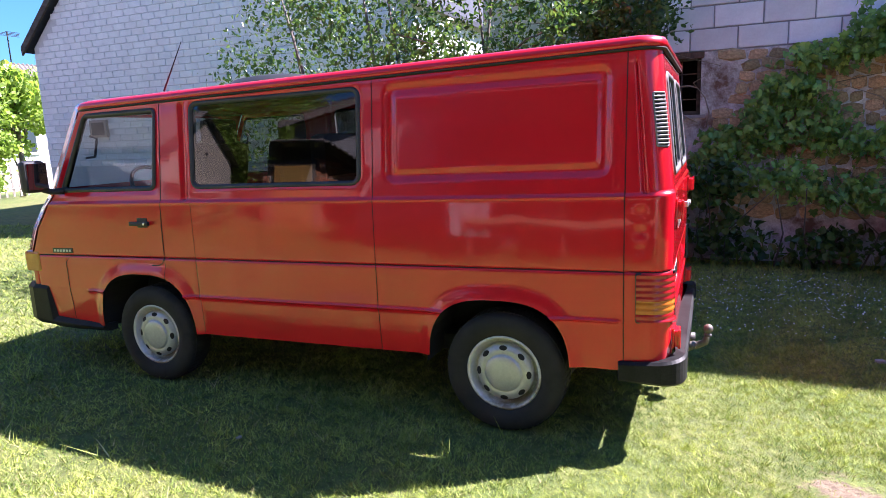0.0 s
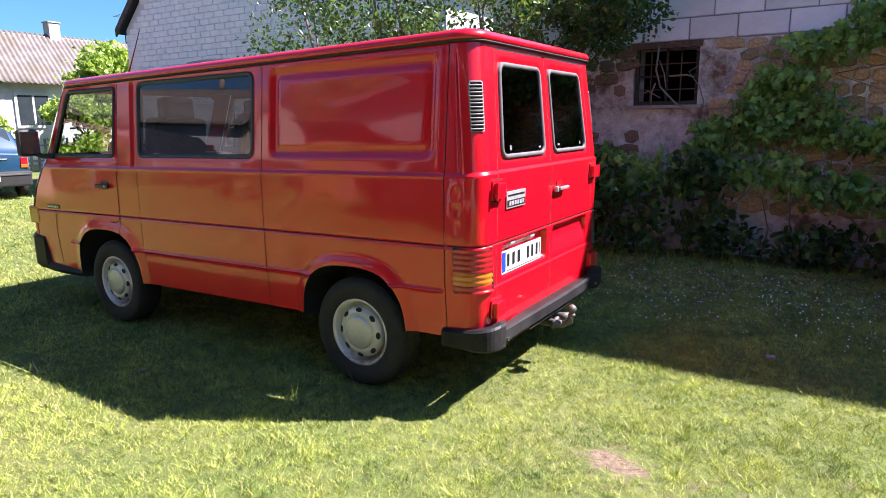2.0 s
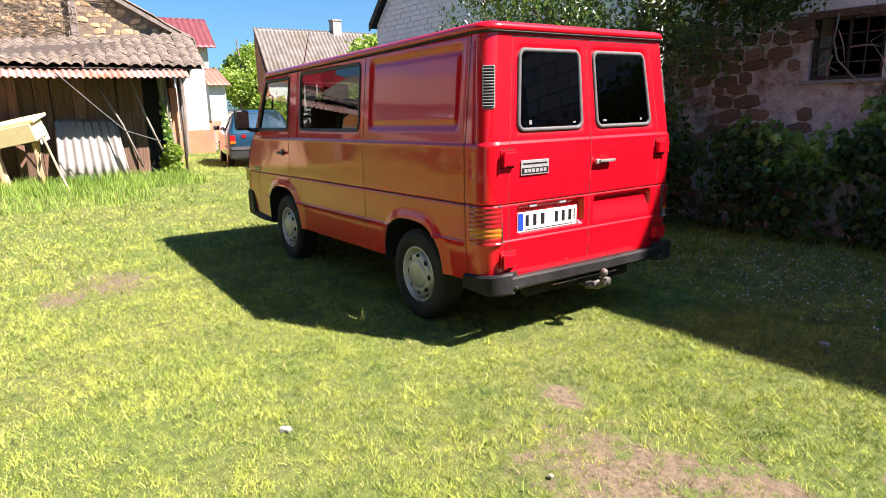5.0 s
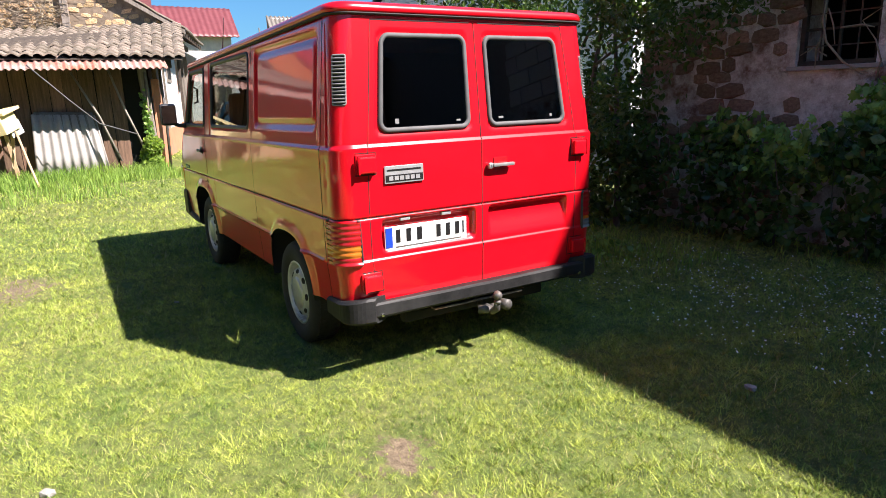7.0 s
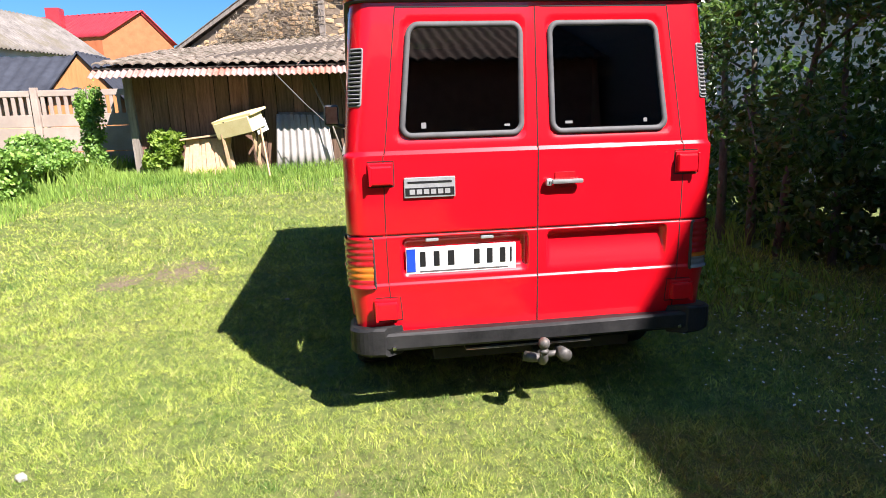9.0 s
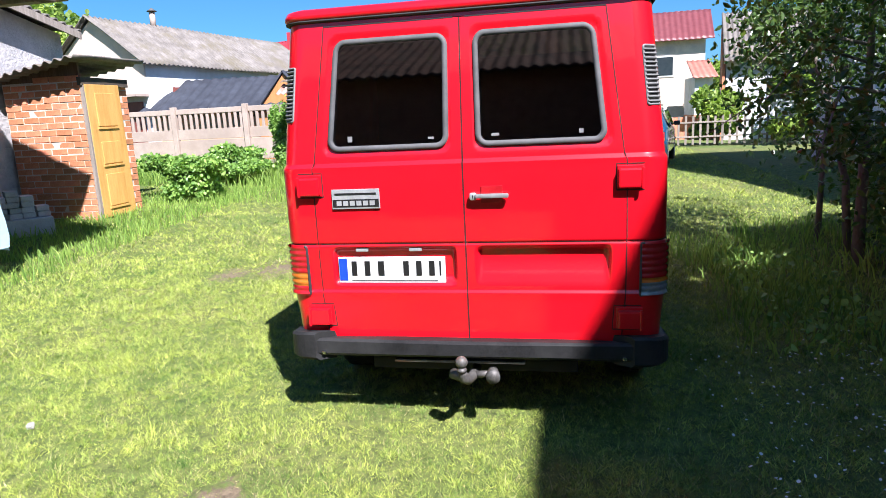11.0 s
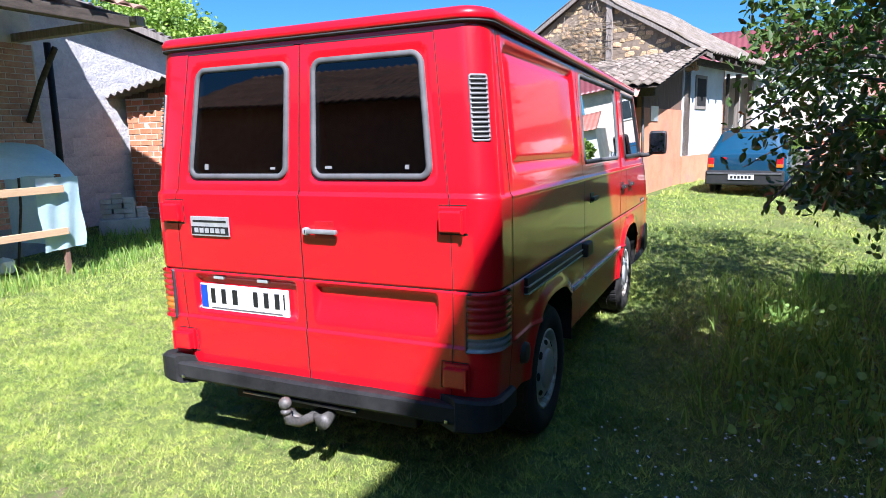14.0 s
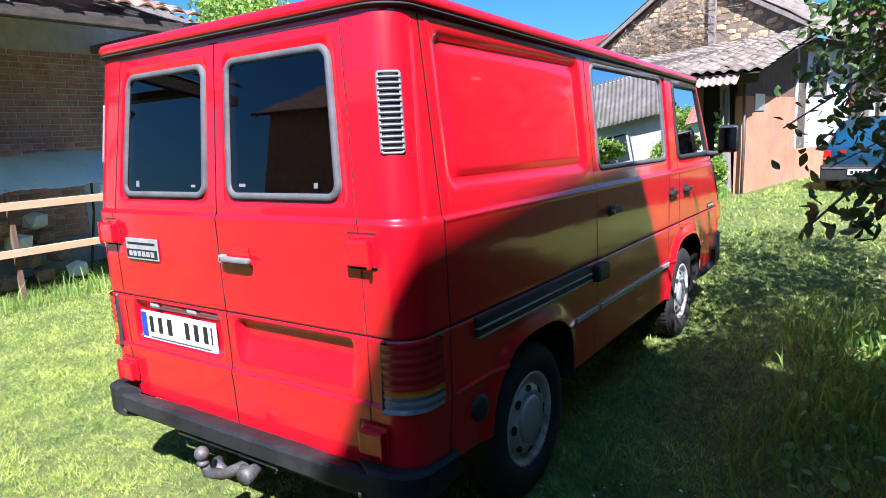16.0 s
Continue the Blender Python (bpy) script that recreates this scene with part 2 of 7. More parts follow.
ASBESTOS = surface("mossy_corrugated_sheet", (0.085, 0.075, 0.065), (0.205, 0.185, 0.165), 0.95, 2.5, 30, 0.6, stain=(0.115, 0.10, 0.07), each=0.12, depth=0.006)
MOSSROOF = surface("mossy_brown_roof_sheet", (0.045, 0.034, 0.025), (0.17, 0.135, 0.105), 0.95, 5.5, 30, 0.8, stain=(0.24, 0.21, 0.175), depth=0.008)
PANTILE = surface("weathered_grey_pantile", (0.10, 0.076, 0.056), (0.27, 0.225, 0.18), 0.93, 4, 34, 0.6, each=0.22, islands=True, stain=(0.12, 0.10, 0.07), depth=0.006)
PALEROOF = surface("pale_weathered_roof_sheet", (0.09, 0.072, 0.058), (0.25, 0.21, 0.17), 0.95, 6.0, 30, 0.8, stain=(0.12, 0.095, 0.06), depth=0.006)
RUSTTIN = surface("rusty_tin", (0.24, 0.11, 0.085), (0.46, 0.34, 0.31), 0.7, 2.2, 40, 0.3, metal=0.1, stain=(0.33, 0.11, 0.06))
GREYTIN = surface("grey_corrugated_board", (0.24, 0.225, 0.21), (0.36, 0.34, 0.32), 0.9, 3, 40, 0.4)
TILE = surface("old_clay_tile", (0.15, 0.075, 0.05), (0.36, 0.21, 0.145), 0.92, 5, 45, 0.6, each=0.3, islands=True, stain=(0.12, 0.10, 0.07), depth=0.006)
FARTILE = surface("old_roof_tile", (0.15, 0.075, 0.05), (0.36, 0.21, 0.145), 0.92, 5, 45, 0.6, stain=(0.12, 0.10, 0.07), depth=0.006)
REDROOF = surface("red_metal_tile", (0.12, 0.028, 0.030), (0.18, 0.048, 0.050), 0.5, 3, 40, 0.2, coat=0.2)
BROWNSHEET = surface("brown_red_roof_sheet", (0.27, 0.095, 0.065), (0.38, 0.155, 0.11), 0.6, 3, 40, 0.2)
BRIGHTROOF = surface("bright_red_sheet", (0.30, 0.018, 0.028), (0.40, 0.032, 0.042), 0.5, 3, 40, 0.2, coat=0.2)
SLATE = surface("blue_grey_shingle", (0.014, 0.016, 0.024), (0.036, 0.041, 0.056), 0.92, 3, 40, 0.3, each=0.2, islands=True)
MAROON = surface("maroon_door_paint", (0.16, 0.045, 0.035), (0.24, 0.075, 0.055), 0.6, 3, 40, 0.2)
CONCRETE = surface("fence_concrete", (0.30, 0.235, 0.19), (0.42, 0.345, 0.29), 0.93, 2, 40, 0.4, stain=(0.30, 0.24, 0.20))
FILM = surface("blue_film", (0.52, 0.72, 0.82), (0.68, 0.85, 0.92), 0.2, 2.5, 25, 0.5, coat=0.5, leaf=0.45, depth=0.01, through_tint=(1.0, 1.1, 1.15))
# near-black colour stands for the shade inside rooms and openings
VOID = surface("inside_shade_black", (0.006, 0.006, 0.006), (0.012, 0.011, 0.010), 0.95, 4, 30, 0.0)
CARBLUE = surface("teal_blue_paint", (0.003, 0.036, 0.078), (0.004, 0.050, 0.10), 0.4, 2, 150, 0.03, coat=1.0, depth=0.0006)
# wide dark-to-light tone: partly blade colour, partly shade between tufts put in
GRASS = surface("grass_blades", (0.070, 0.148, 0.030), (0.44, 0.505, 0.090), 0.6, 2.6, 22, 0.0, each=0.5, islands=True, leaf=0.1, spec=0.25, straw=(0.34, 0.32, 0.14))
WEED = surface("tall_grass", (0.115, 0.225, 0.038), (0.32, 0.43, 0.095), 0.6, 0.9, 9, 0.0, each=0.35, islands=True, leaf=0.4, spec=0.3)
LEAF = surface("shrub_leaf", (0.036, 0.078, 0.020), (0.115, 0.185, 0.050), 0.28, 1.5, 12, 0.0, each=0.45, islands=True, leaf=0.42)
IVY = surface("vine_leaf", (0.095, 0.21, 0.040), (0.31, 0.46, 0.11), 0.40, 1.5, 12, 0.0, each=0.35, islands=True, leaf=0.3)
YOUNGLEAF = surface("young_bean_leaf", (0.15, 0.24, 0.035), (0.32, 0.42, 0.08), 0.55, 0.8, 6, 0.0, each=0.35, islands=True, leaf=0.4)
FARLEAF = surface("tree_leaf", (0.06, 0.12, 0.014), (0.15, 0.23, 0.03), 0.55, 0.8, 6, 0.0, each=0.4, islands=True, leaf=0.4)
BARK = surface("grey_bark", (0.07, 0.058, 0.045), (0.19, 0.16, 0.13), 0.92, 12, 70, 0.8, (1, 1, 0.3), depth=0.006)
DRYVINE = surface("dry_vine", (0.20, 0.16, 0.11), (0.36, 0.30, 0.22), 0.9, 10, 60, 0.3)
PETAL = surface("white_petal", (0.74, 0.74, 0.74), (0.82, 0.82, 0.80), 0.7, 20, 90, 0.0)
PALESTONE = surface("pale_pebble", (0.22, 0.21, 0.19), (0.38, 0.37, 0.34), 0.9, 14, 80, 0.5)
CLOTH = surface("crumpled_sheet", (0.30, 0.31, 0.33), (0.55, 0.56, 0.58), 0.7, 8, 60, 0.4)


def ground_material():
    m, n, p, out = nodes_of("lawn_soil")
    a, b = noise_of(n, 0.5, 6, 0.65), noise_of(n, 14, 6, 0.7)
    green = ramp_of(n, b, ((0.30, (0.030, 0.050, 0.008)), (0.55, (0.090, 0.130, 0.020)), (0.8, (0.20, 0.22, 0.046))))
    dry = ramp_of(n, b, ((0.30, (0.036, 0.055, 0.010)), (0.75, (0.22, 0.21, 0.060))))
    col = mix_of(n, "MIX", ramp_of(n, a, ((0.42, (0, 0, 0)), (0.66, (1, 1, 1)))), green, dry)
    # worn patches of bare soil
    geo = n.nodes.new("ShaderNodeNewGeometry")
    soil = ramp_of(n, noise_of(n, 30, 7, 0.75), ((0.28, (0.060, 0.042, 0.024)), (0.75, (0.25, 0.192, 0.12))))
    edge = noise_of(n, 7.5, 7, 0.72)
    total = None
    for x, y, rx, ry in DIRT:
        sub, ln = n.nodes.new("ShaderNodeVectorMath"), n.nodes.new("ShaderNodeVectorMath")
        sub.operation, ln.operation = "MULTIPLY_ADD", "LENGTH"
        n.links.new(geo.outputs["Position"], sub.inputs[0])
        sub.inputs[1].default_value, sub.inputs[2].default_value = (1 / rx, 1 / ry, 0), (-x / rx, -y / ry, 0)
        n.links.new(sub.outputs[0], ln.inputs[0])
        k = n.nodes.new("ShaderNodeMath")
        k.operation = "MULTIPLY_ADD"
        n.links.new(edge, k.inputs[0])
        k.inputs[1].default_value = 4.4
        n.links.new(ln.outputs["Value"], k.inputs[2])
        mr = n.nodes.new("ShaderNodeMapRange")
        mr.inputs["From Min"].default_value, mr.inputs["From Max"].default_value = 2.66, 3.06
        mr.inputs["To Min"].default_value, mr.inputs["To Max"].default_value = 1, 0
        n.links.new(k.outputs[0], mr.inputs[0])
        if total is None:
            total = mr.outputs[0]
        else:
            mx = n.nodes.new("ShaderNodeMath")
            mx.operation = "MAXIMUM"
            n.links.new(total, mx.inputs[0])
            n.links.new(mr.outputs[0], mx.inputs[1])
            total = mx.outputs[0]
    col = mix_of(n, "MIX", total, col, soil)
    n.links.new(col, p.inputs["Base Color"])
    p.inputs["Roughness"].default_value = 0.95
    bp = n.nodes.new("ShaderNodeBump")
    bp.inputs["Strength"].default_value, bp.inputs["Distance"].default_value = 0.9, 0.03
    n.links.new(b, bp.inputs["Height"])
    n.links.new(bp.outputs[0], p.inputs["Normal"])
    return m


DIRT = ((1.50, 2.46, 0.60, 0.45), (0.78, 2.80, 0.20, 0.16), (-3.38, 1.26, 0.55, 0.36), (-3.02, 0.80, 0.34, 0.24), (1.9, 2.75, 0.35, 0.3), (2.3, 3.3, 0.25, 0.2))
SOIL = ground_material()

# ---- building helpers ----


def mesh_from(name, verts, faces, material, smooth=False):
    """A mesh from arrays; all faces have the same number of corners."""
    verts, faces = np.asarray(verts, float), np.asarray(faces, int)
    me = bpy.data.meshes.new(name)
    k = faces.shape[1]
    me.vertices.add(len(verts))
    me.vertices.foreach_set("co", verts.ravel())
    me.loops.add(faces.size)
    me.loops.foreach_set("vertex_index", faces.ravel())
    me.polygons.add(len(faces))
    me.polygons.foreach_set("loop_start", np.arange(0, faces.size, k))
    me.update(calc_edges=True)
    me.materials.append(material)
    me.polygons.foreach_set("use_smooth", np.full(len(faces), smooth))
    return me


def put(name, me, parent=None, label="", m=None):
    ob = new(name, me)
    if parent is not None:
        ob.parent = parent
    if m is not None:
        ob.matrix_basis = m
    if label:
        ob["label"] = label
    return ob


def part(name, bm, material, parent=None, label="", smooth=False, m=None):
    me = bpy.data.meshes.new(name)
    bm.normal_update()
    bm.to_mesh(me)
    bm.free()
    me.materials.append(material)
    if smooth:
        me.polygons.foreach_set("use_smooth", np.full(len(me.polygons), True))
    return put(name, me, parent, label, m)


def box(size, at=(0, 0, 0), bevel=0.0, rot=None, bm=None):
    """A bevelled block about its middle, as a bmesh."""
    one = bmesh.new()
    bmesh.ops.create_cube(one, size=1.0)
    bmesh.ops.scale(one, vec=size, verts=one.verts)
    if bevel:
        bmesh.ops.bevel(one, geom=one.edges[:], offset=bevel, segments=2, affect="EDGES", profile=0.6)
    m = Matrix.Translation(at) @ (rot.to_4x4() if rot is not None else Matrix())
    bmesh.ops.transform(one, matrix=m, verts=one.verts)
    if bm is None:
        return one
    tmp = bpy.data.meshes.new("tmp")
    one.to_mesh(tmp)
    one.free()
    bm.from_mesh(tmp)
    bpy.data.meshes.remove(tmp)
    return bm


def turn(rx=0, ry=0, rz=0):
    return Euler((radians(rx), radians(ry), radians(rz))).to_matrix()


def lathe(profile, n=40, axis="y"):
    """A solid of revolution from (radius, along) pairs."""
    pr = np.array(profile, float)
    a = np.linspace(0, 2 * np.pi, n, endpoint=False)
    r, h = pr[:, 0][:, None], np.repeat(pr[:, 1][:, None], n, 1)
    c, s = r * np.cos(a), r * np.sin(a)
    v = {"y": (c, h, s), "z": (c, s, h), "x": (h, c, s)}[axis]
    v = np.stack(v, -1).reshape(-1, 3)
    i, j = np.meshgrid(np.arange(len(pr) - 1), np.arange(n), indexing="ij")
    k = (j + 1) % n
    f = np.stack((i * n + j, (i + 1) * n + j, (i + 1) * n + k, i * n + k), -1).reshape(-1, 4)
    return v, f


def tube(points, radii, n=8):
    """A round bar along points, with a radius for each."""
    pts = [Vector(p) for p in points]
    if isinstance(radii, (int, float)):
        radii = [radii] * len(pts)
    vs, fs = [], []
    up = Vector((0.13, 0.31, 0.94))
    for i, p in enumerate(pts):
        d = (pts[min(i + 1, len(pts) - 1)] - pts[max(i - 1, 0)]).normalized()
        a = d.cross(up)
        if a.length < 0.05:
            a = d.cross(Vector((1, 0, 0)))
        a.normalize()
        b = d.cross(a)
        for k in range(n):
            t = 2 * math.pi * k / n
            vs.append(p + (a * math.cos(t) + b * math.sin(t)) * radii[i])
    for i in range(len(pts) - 1):
        for k in range(n):
            l = (k + 1) % n
            fs.append((i * n + k, i * n + l, (i + 1) * n + l, (i + 1) * n + k))
    m = len(vs)
    vs += [pts[0], pts[-1]]
    for k in range(n):
        l = (k + 1) % n
        fs.append((m, l, k, k))
        fs.append((m + 1, (len(pts) - 1) * n + k, (len(pts) - 1) * n + l, (len(pts) - 1) * n + l))
    return vs, fs


def solid(name, vf, material, parent=None, label="", smooth=True, m=None):
    bm = bmesh.new()
    vs = [bm.verts.new(v) for v in vf[0]]
    for f in vf[1]:
        u = []
        for i in f:
            if vs[int(i)] not in u:
                u.append(vs[int(i)])
        if len(u) > 2:
            try:
                bm.faces.new(u)
            except ValueError:
                pass
    bmesh.ops.recalc_face_normals(bm, faces=bm.faces)
    return part(name, bm, material, parent, label, smooth, m)


def thing(name, at, label, category, group="", kind="", rz=0.0):
    ob = new(name)
    ob.matrix_basis = pose(*at, 0, 0, rz)
    return tagged(ob, label, category, group, kind)


def smooth01(t):
    t = np.clip(t, 0, 1)
    return t * t * (3 - 2 * t)


def gz(x, y):
    """The ground's height: level round the van, rising a little towards the old barn and the outhouse."""
    x, y = np.asarray(x, float), np.asarray(y, float)
    z = 0.27 * smooth01((-3.8 - x) / 7.0) * (1 - 0.32 * smooth01((y - 4.2) / 2.0)) + 0.16 * smooth01((-1.4 - y) / 2.5) * smooth01((-1.0 - x) / 4)
    return z + 0.012 * np.sin(1.7 * x + 0.6 * y) * np.cos(1.3 * y - 0.4 * x) * smooth01((np.hypot(x + 2, y - 3.7) - 2.6) / 2)


# ---- ground ----
gx = np.unique(np.concatenate((np.arange(-16, 8.01, 0.25), np.linspace(-900, -16, 24), np.linspace(8, 900, 20))))
gy = np.unique(np.concatenate((np.arange(-9, 12.01, 0.25), np.linspace(-900, -9, 22), np.linspace(12, 900, 22))))
X, Y = np.meshgrid(gx, gy, indexing="ij")
GV = np.stack((X, Y, gz(X, Y)), -1).reshape(-1, 3)
ni, nj = len(gx), len(gy)
I, J = np.meshgrid(np.arange(ni - 1), np.arange(nj - 1), indexing="ij")
GF = np.stack((I * nj + J, (I + 1) * nj + J, (I + 1) * nj + J + 1, I * nj + J + 1), -1).reshape(-1, 4)
tagged(put("ground", mesh_from("ground", GV, GF, SOIL, True)), "short green lawn with worn patches of bare soil", "ground", kind="structure")

# ---- the van ----
# Its own frame: x backwards along the van with the tail at 0, y across from the middle, z up; the body sits a little nose-down.
VY = 3.76
RAKE = Matrix(((1, 0, 0, 0), (0, 1, 0, 0), (0.0155, 0, 1, 0), (0, 0, 0, 1)))
van = thing("van", (0, VY, 0), "red panel van with black bumpers parked on the grass", "van")


def W(z):
    return np.interp(z, (0.36, 0.55, 0.68, 0.92, 1.268, 1.287, 1.90, 1.95), (0.858, 0.872, 0.884, 0.888, 0.886, 0.876, 0.820, 0.813))


def W_DOOR(z):
    """Half the width that the flat of the rear doors is measured on."""
    return np.interp(z, (0.36, 0.55, 0.68, 0.92, 1.268, 1.287, 1.90, 1.95), (0.758, 0.772, 0.784, 0.788, 0.786, 0.775, 0.692, 0.685))


def XR(z):
    """The rear's profile: two upward-facing chamfers, under the windows and above the bottom strip."""
    return np.interp(z, (0.36, 0.640, 0.677, 0.690, 0.715, 1.25, 1.276, 1.293, 1.32, 1.90, 1.95), (0.026, 0.036, 0.0405, 0.0305, 0.0315, 0.0385, 0.0395, 0.0285, 0.027, -0.035, -0.04))


def XC(z):
    return np.interp(z, (0.36, 0.9, 1.10, 1.33, 1.88, 1.95), (-4.33, -4.34, -4.24, -4.05, -3.76, -3.72))


RR = 0.10


def flank(x, z, side, off=0.0):
    """A point of the side wall; forward of the door post it is stretched to the raked nose."""
    x, z = np.asarray(x, float), np.asarray(z, float)
    xx = np.where(x < -3.0, -3.0 + (x + 3.0) * (-(XC(z) + 3.0)), x)
    slope = np.where(z > 1.28, 0.091, 0.0)
    return np.stack((xx, side * (W(z) + off), z + off * slope), -1)


def tail(y, z, off=0.0):
    """A point of the rear, round both corners: y is measured along the skin from the middle."""
    y, z = np.asarray(y, float), np.asarray(z, float)
    s, a = np.sign(y), np.abs(y)
    flat = 0.775
    w = W(z) - RR
    arc = np.clip((a - flat) / (RR * np.pi / 2), 0, 1)
    past = np.maximum(a - flat - RR * np.pi / 2, 0)
    ang = arc * np.pi / 2
    door = np.minimum(a, 0.70) / flat * W_DOOR(z)
    yy = np.where(a <= flat, door + np.clip((a - 0.70) / 0.075, 0, 1) * (w - 0.70 / flat * W_DOOR(z)), w + (RR + off) * np.sin(ang))
    flat_x = XR(z) - RR
    xx = flat_x + (RR + off) * np.cos(ang) + np.where(past > 0, (-0.1775 - flat_x) * np.minimum(past / 0.112, 1.0), 0.0)
    return np.stack((xx, s * yy, np.broadcast_to(z, np.broadcast(yy, z).shape)), -1)


def rrect(u, v, u0, u1, v0, v1, r):
    """Signed distance to a rounded rectangle, negative inside."""
    cu, cv, hu, hv = (u0 + u1) / 2, (v0 + v1) / 2, (u1 - u0) / 2 - r, (v1 - v0) / 2 - r
    qu, qv = np.abs(u - cu) - hu, np.abs(v - cv) - hv
    return np.hypot(np.maximum(qu, 0), np.maximum(qv, 0)) + np.minimum(np.maximum(qu, qv), 0) - r


ARCHES = ((-3.275, 0.365, 0.415, 0.435), (-0.825, 0.345, 0.385, 0.40))


def arch(x, z):
    """Distance-like measure of the wheel openings: below 1 is open."""
    x = np.where(x < -3.0, -3.0 + (x + 3.0) * (-(XC(z) + 3.0)), x)
    f = np.full(np.broadcast(x, z).shape, 9.0)
    for cx, cz, rx, rz in ARCHES:
        f = np.minimum(f, (np.abs((x - cx) / rx) ** 2.8 + (np.maximum(z - cz, 0) / rz) ** 2.8) ** (1 / 2.8))
    return f


def ridge(t, w):
    return np.exp(-(t / w) ** 2)


SIDE_WIN = (-2.78, -1.60, 1.365, 1.868)
CAB_WIN = (-3.915, -3.105, 1.365, 1.850)
PANEL = (-1.44, -0.25, 1.365, 1.878)


def flank_relief(x, z):
    d = 0.004 * ridge(z - 1.270, 0.008)
    d = d + 0.010 * ridge(z - 0.665, 0.0085) * (np.abs(x + 1.9) < 1.7) - 0.010 * ridge(z - 0.91, 0.0045)
    d = d + 0.005 * ridge(z - 1.897, 0.006) * (x > -3.05) + 0.004 * ridge(x + 0.222, 0.006) * smooth01((z - 1.30) / 0.03)
    o = rrect(x, z, *PANEL, 0.05)
    i = rrect(x, z, PANEL[0] + 0.045, PANEL[1] - 0.045, PANEL[2] + 0.04, PANEL[3] - 0.04, 0.035)
    d = d - 0.020 * smooth01(-o / 0.022) + 0.013 * smooth01(-i / 0.020)
    d = d - 0.016 * smooth01(-rrect(x, z, -2.875, -2.83, 1.28, 1.885, 0.02) / 0.012)
    d = d + 0.022 * smooth01(1 - (arch(x, z) - 1.0) / 0.20) * (z > 0.36)
    d = d - 0.007 * smooth01(-rrect(x, z, SIDE_WIN[0] - 0.02, SIDE_WIN[1] + 0.02, SIDE_WIN[2] - 0.02, SIDE_WIN[3] + 0.02, 0.06) / 0.015)
    d = d - 0.006 * smooth01(-rrect(x, z, CAB_WIN[0] - 0.05, CAB_WIN[1] + 0.045, CAB_WIN[2] - 0.04, CAB_WIN[3] + 0.03, 0.05) / 0.012)
    return d


def grid_lines(a, b, step, marks, w=0.0035):
    lines = list(np.linspace(a, b, max(2, int(round((b - a) / step)) + 1)))
    for m in marks:
        lines += [m - 2 * w, m - w, m, m + w, m + 2 * w]
    lines = np.array(sorted(v for v in lines if a <= v <= b))
    return lines[np.concatenate(([True], np.diff(lines) > 0.0012))]


def skin(name, us, vs, place, relief, holes, material, parent, label=""):
    """A sheet over (u, v) with relief along the body and openings; the hem of each opening lies on its curve."""
    U, Z = np.meshgrid(us, vs, indexing="ij")
    n, m = U.shape
    i, j = np.meshgrid(np.arange(n - 1), np.arange(m - 1), indexing="ij")
    f = np.stack((i * m + j, (i + 1) * m + j, (i + 1) * m + j + 1, i * m + j + 1), -1).reshape(-1, 4)
    cu, cz = U.ravel()[f].mean(1), Z.ravel()[f].mean(1)
    keep = np.ones(len(f), bool)
    for h in holes:
        keep &= h(cu, cz) > 0
    uu, zz = U.ravel().copy(), Z.ravel().copy()
    if not keep.all():
        gone, kept = np.zeros(n * m, bool), np.zeros(n * m, bool)
        gone[f[~keep].ravel()] = True
        kept[f[keep].ravel()] = True
        hem = np.where(gone & kept)[0]
        for h in holes:
            for _ in range(4):
                e = 1e-4
                d = h(uu[hem], zz[hem])
                du = (h(uu[hem] + e, zz[hem]) - d) / e
                dz = (h(uu[hem], zz[hem] + e) - d) / e
                g = np.maximum(du * du + dz * dz, 1e-3)
                close = np.abs(d) / np.sqrt(g) < 0.03
                uu[hem] -= np.where(close, d * du / g, 0)
                zz[hem] -= np.where(close, d * dz / g, 0)
        f = f[keep]
    p = place(uu, zz, relief(uu, zz))
    used = np.unique(f)
    remap = np.zeros(len(p), int)
    remap[used] = np.arange(len(used))
    me = mesh_from(name, p[used], remap[f], material, True)
    me.transform(RAKE)
    return put(name, me, parent, label)


def hole(win, r):
    return lambda u, z: rrect(u, z, *win, r)


def wheel_hole(u, z):
    return arch(u, z) - 1.0


def contour(win, r, grow, n=10):
    """Points round a rounded rectangle, as (u, v)."""
    u0, u1, v0, v1 = win[0] - grow, win[1] + grow, win[2] - grow, win[3] + grow
    r = max(r + grow, 0.005)
    out = []
    for cu, cv, a0 in ((u1 - r, v1 - r, 0), (u0 + r, v1 - r, 90), (u0 + r, v0 + r, 180), (u1 - r, v0 + r, 270)):
        for k in range(n + 1):
            a = radians(a0 + 90 * k / n)
            out.append((cu + r * math.cos(a), cv + r * math.sin(a)))
    return np.array(out)


def seal(name, win, r, place, widths, material, parent, label=""):
    """A rubber frame: a loop of rounded section on the body, from inside the opening to outside it."""
    loops = [place(c[:, 0], c[:, 1], np.full(len(c), o)) for g, o in widths for c in (contour(win, r, g),)]
    v = np.concatenate(loops)
    n = len(loops[0])
    f = []
    for k in range(len(loops) - 1):
        for i in range(n):
            j = (i + 1) % n
            f.append((k * n + i, (k + 1) * n + i, (k + 1) * n + j, k * n + j))
    me = mesh_from(name, v, f, material, True)
    me.transform(RAKE)
    return put(name, me, parent, label)


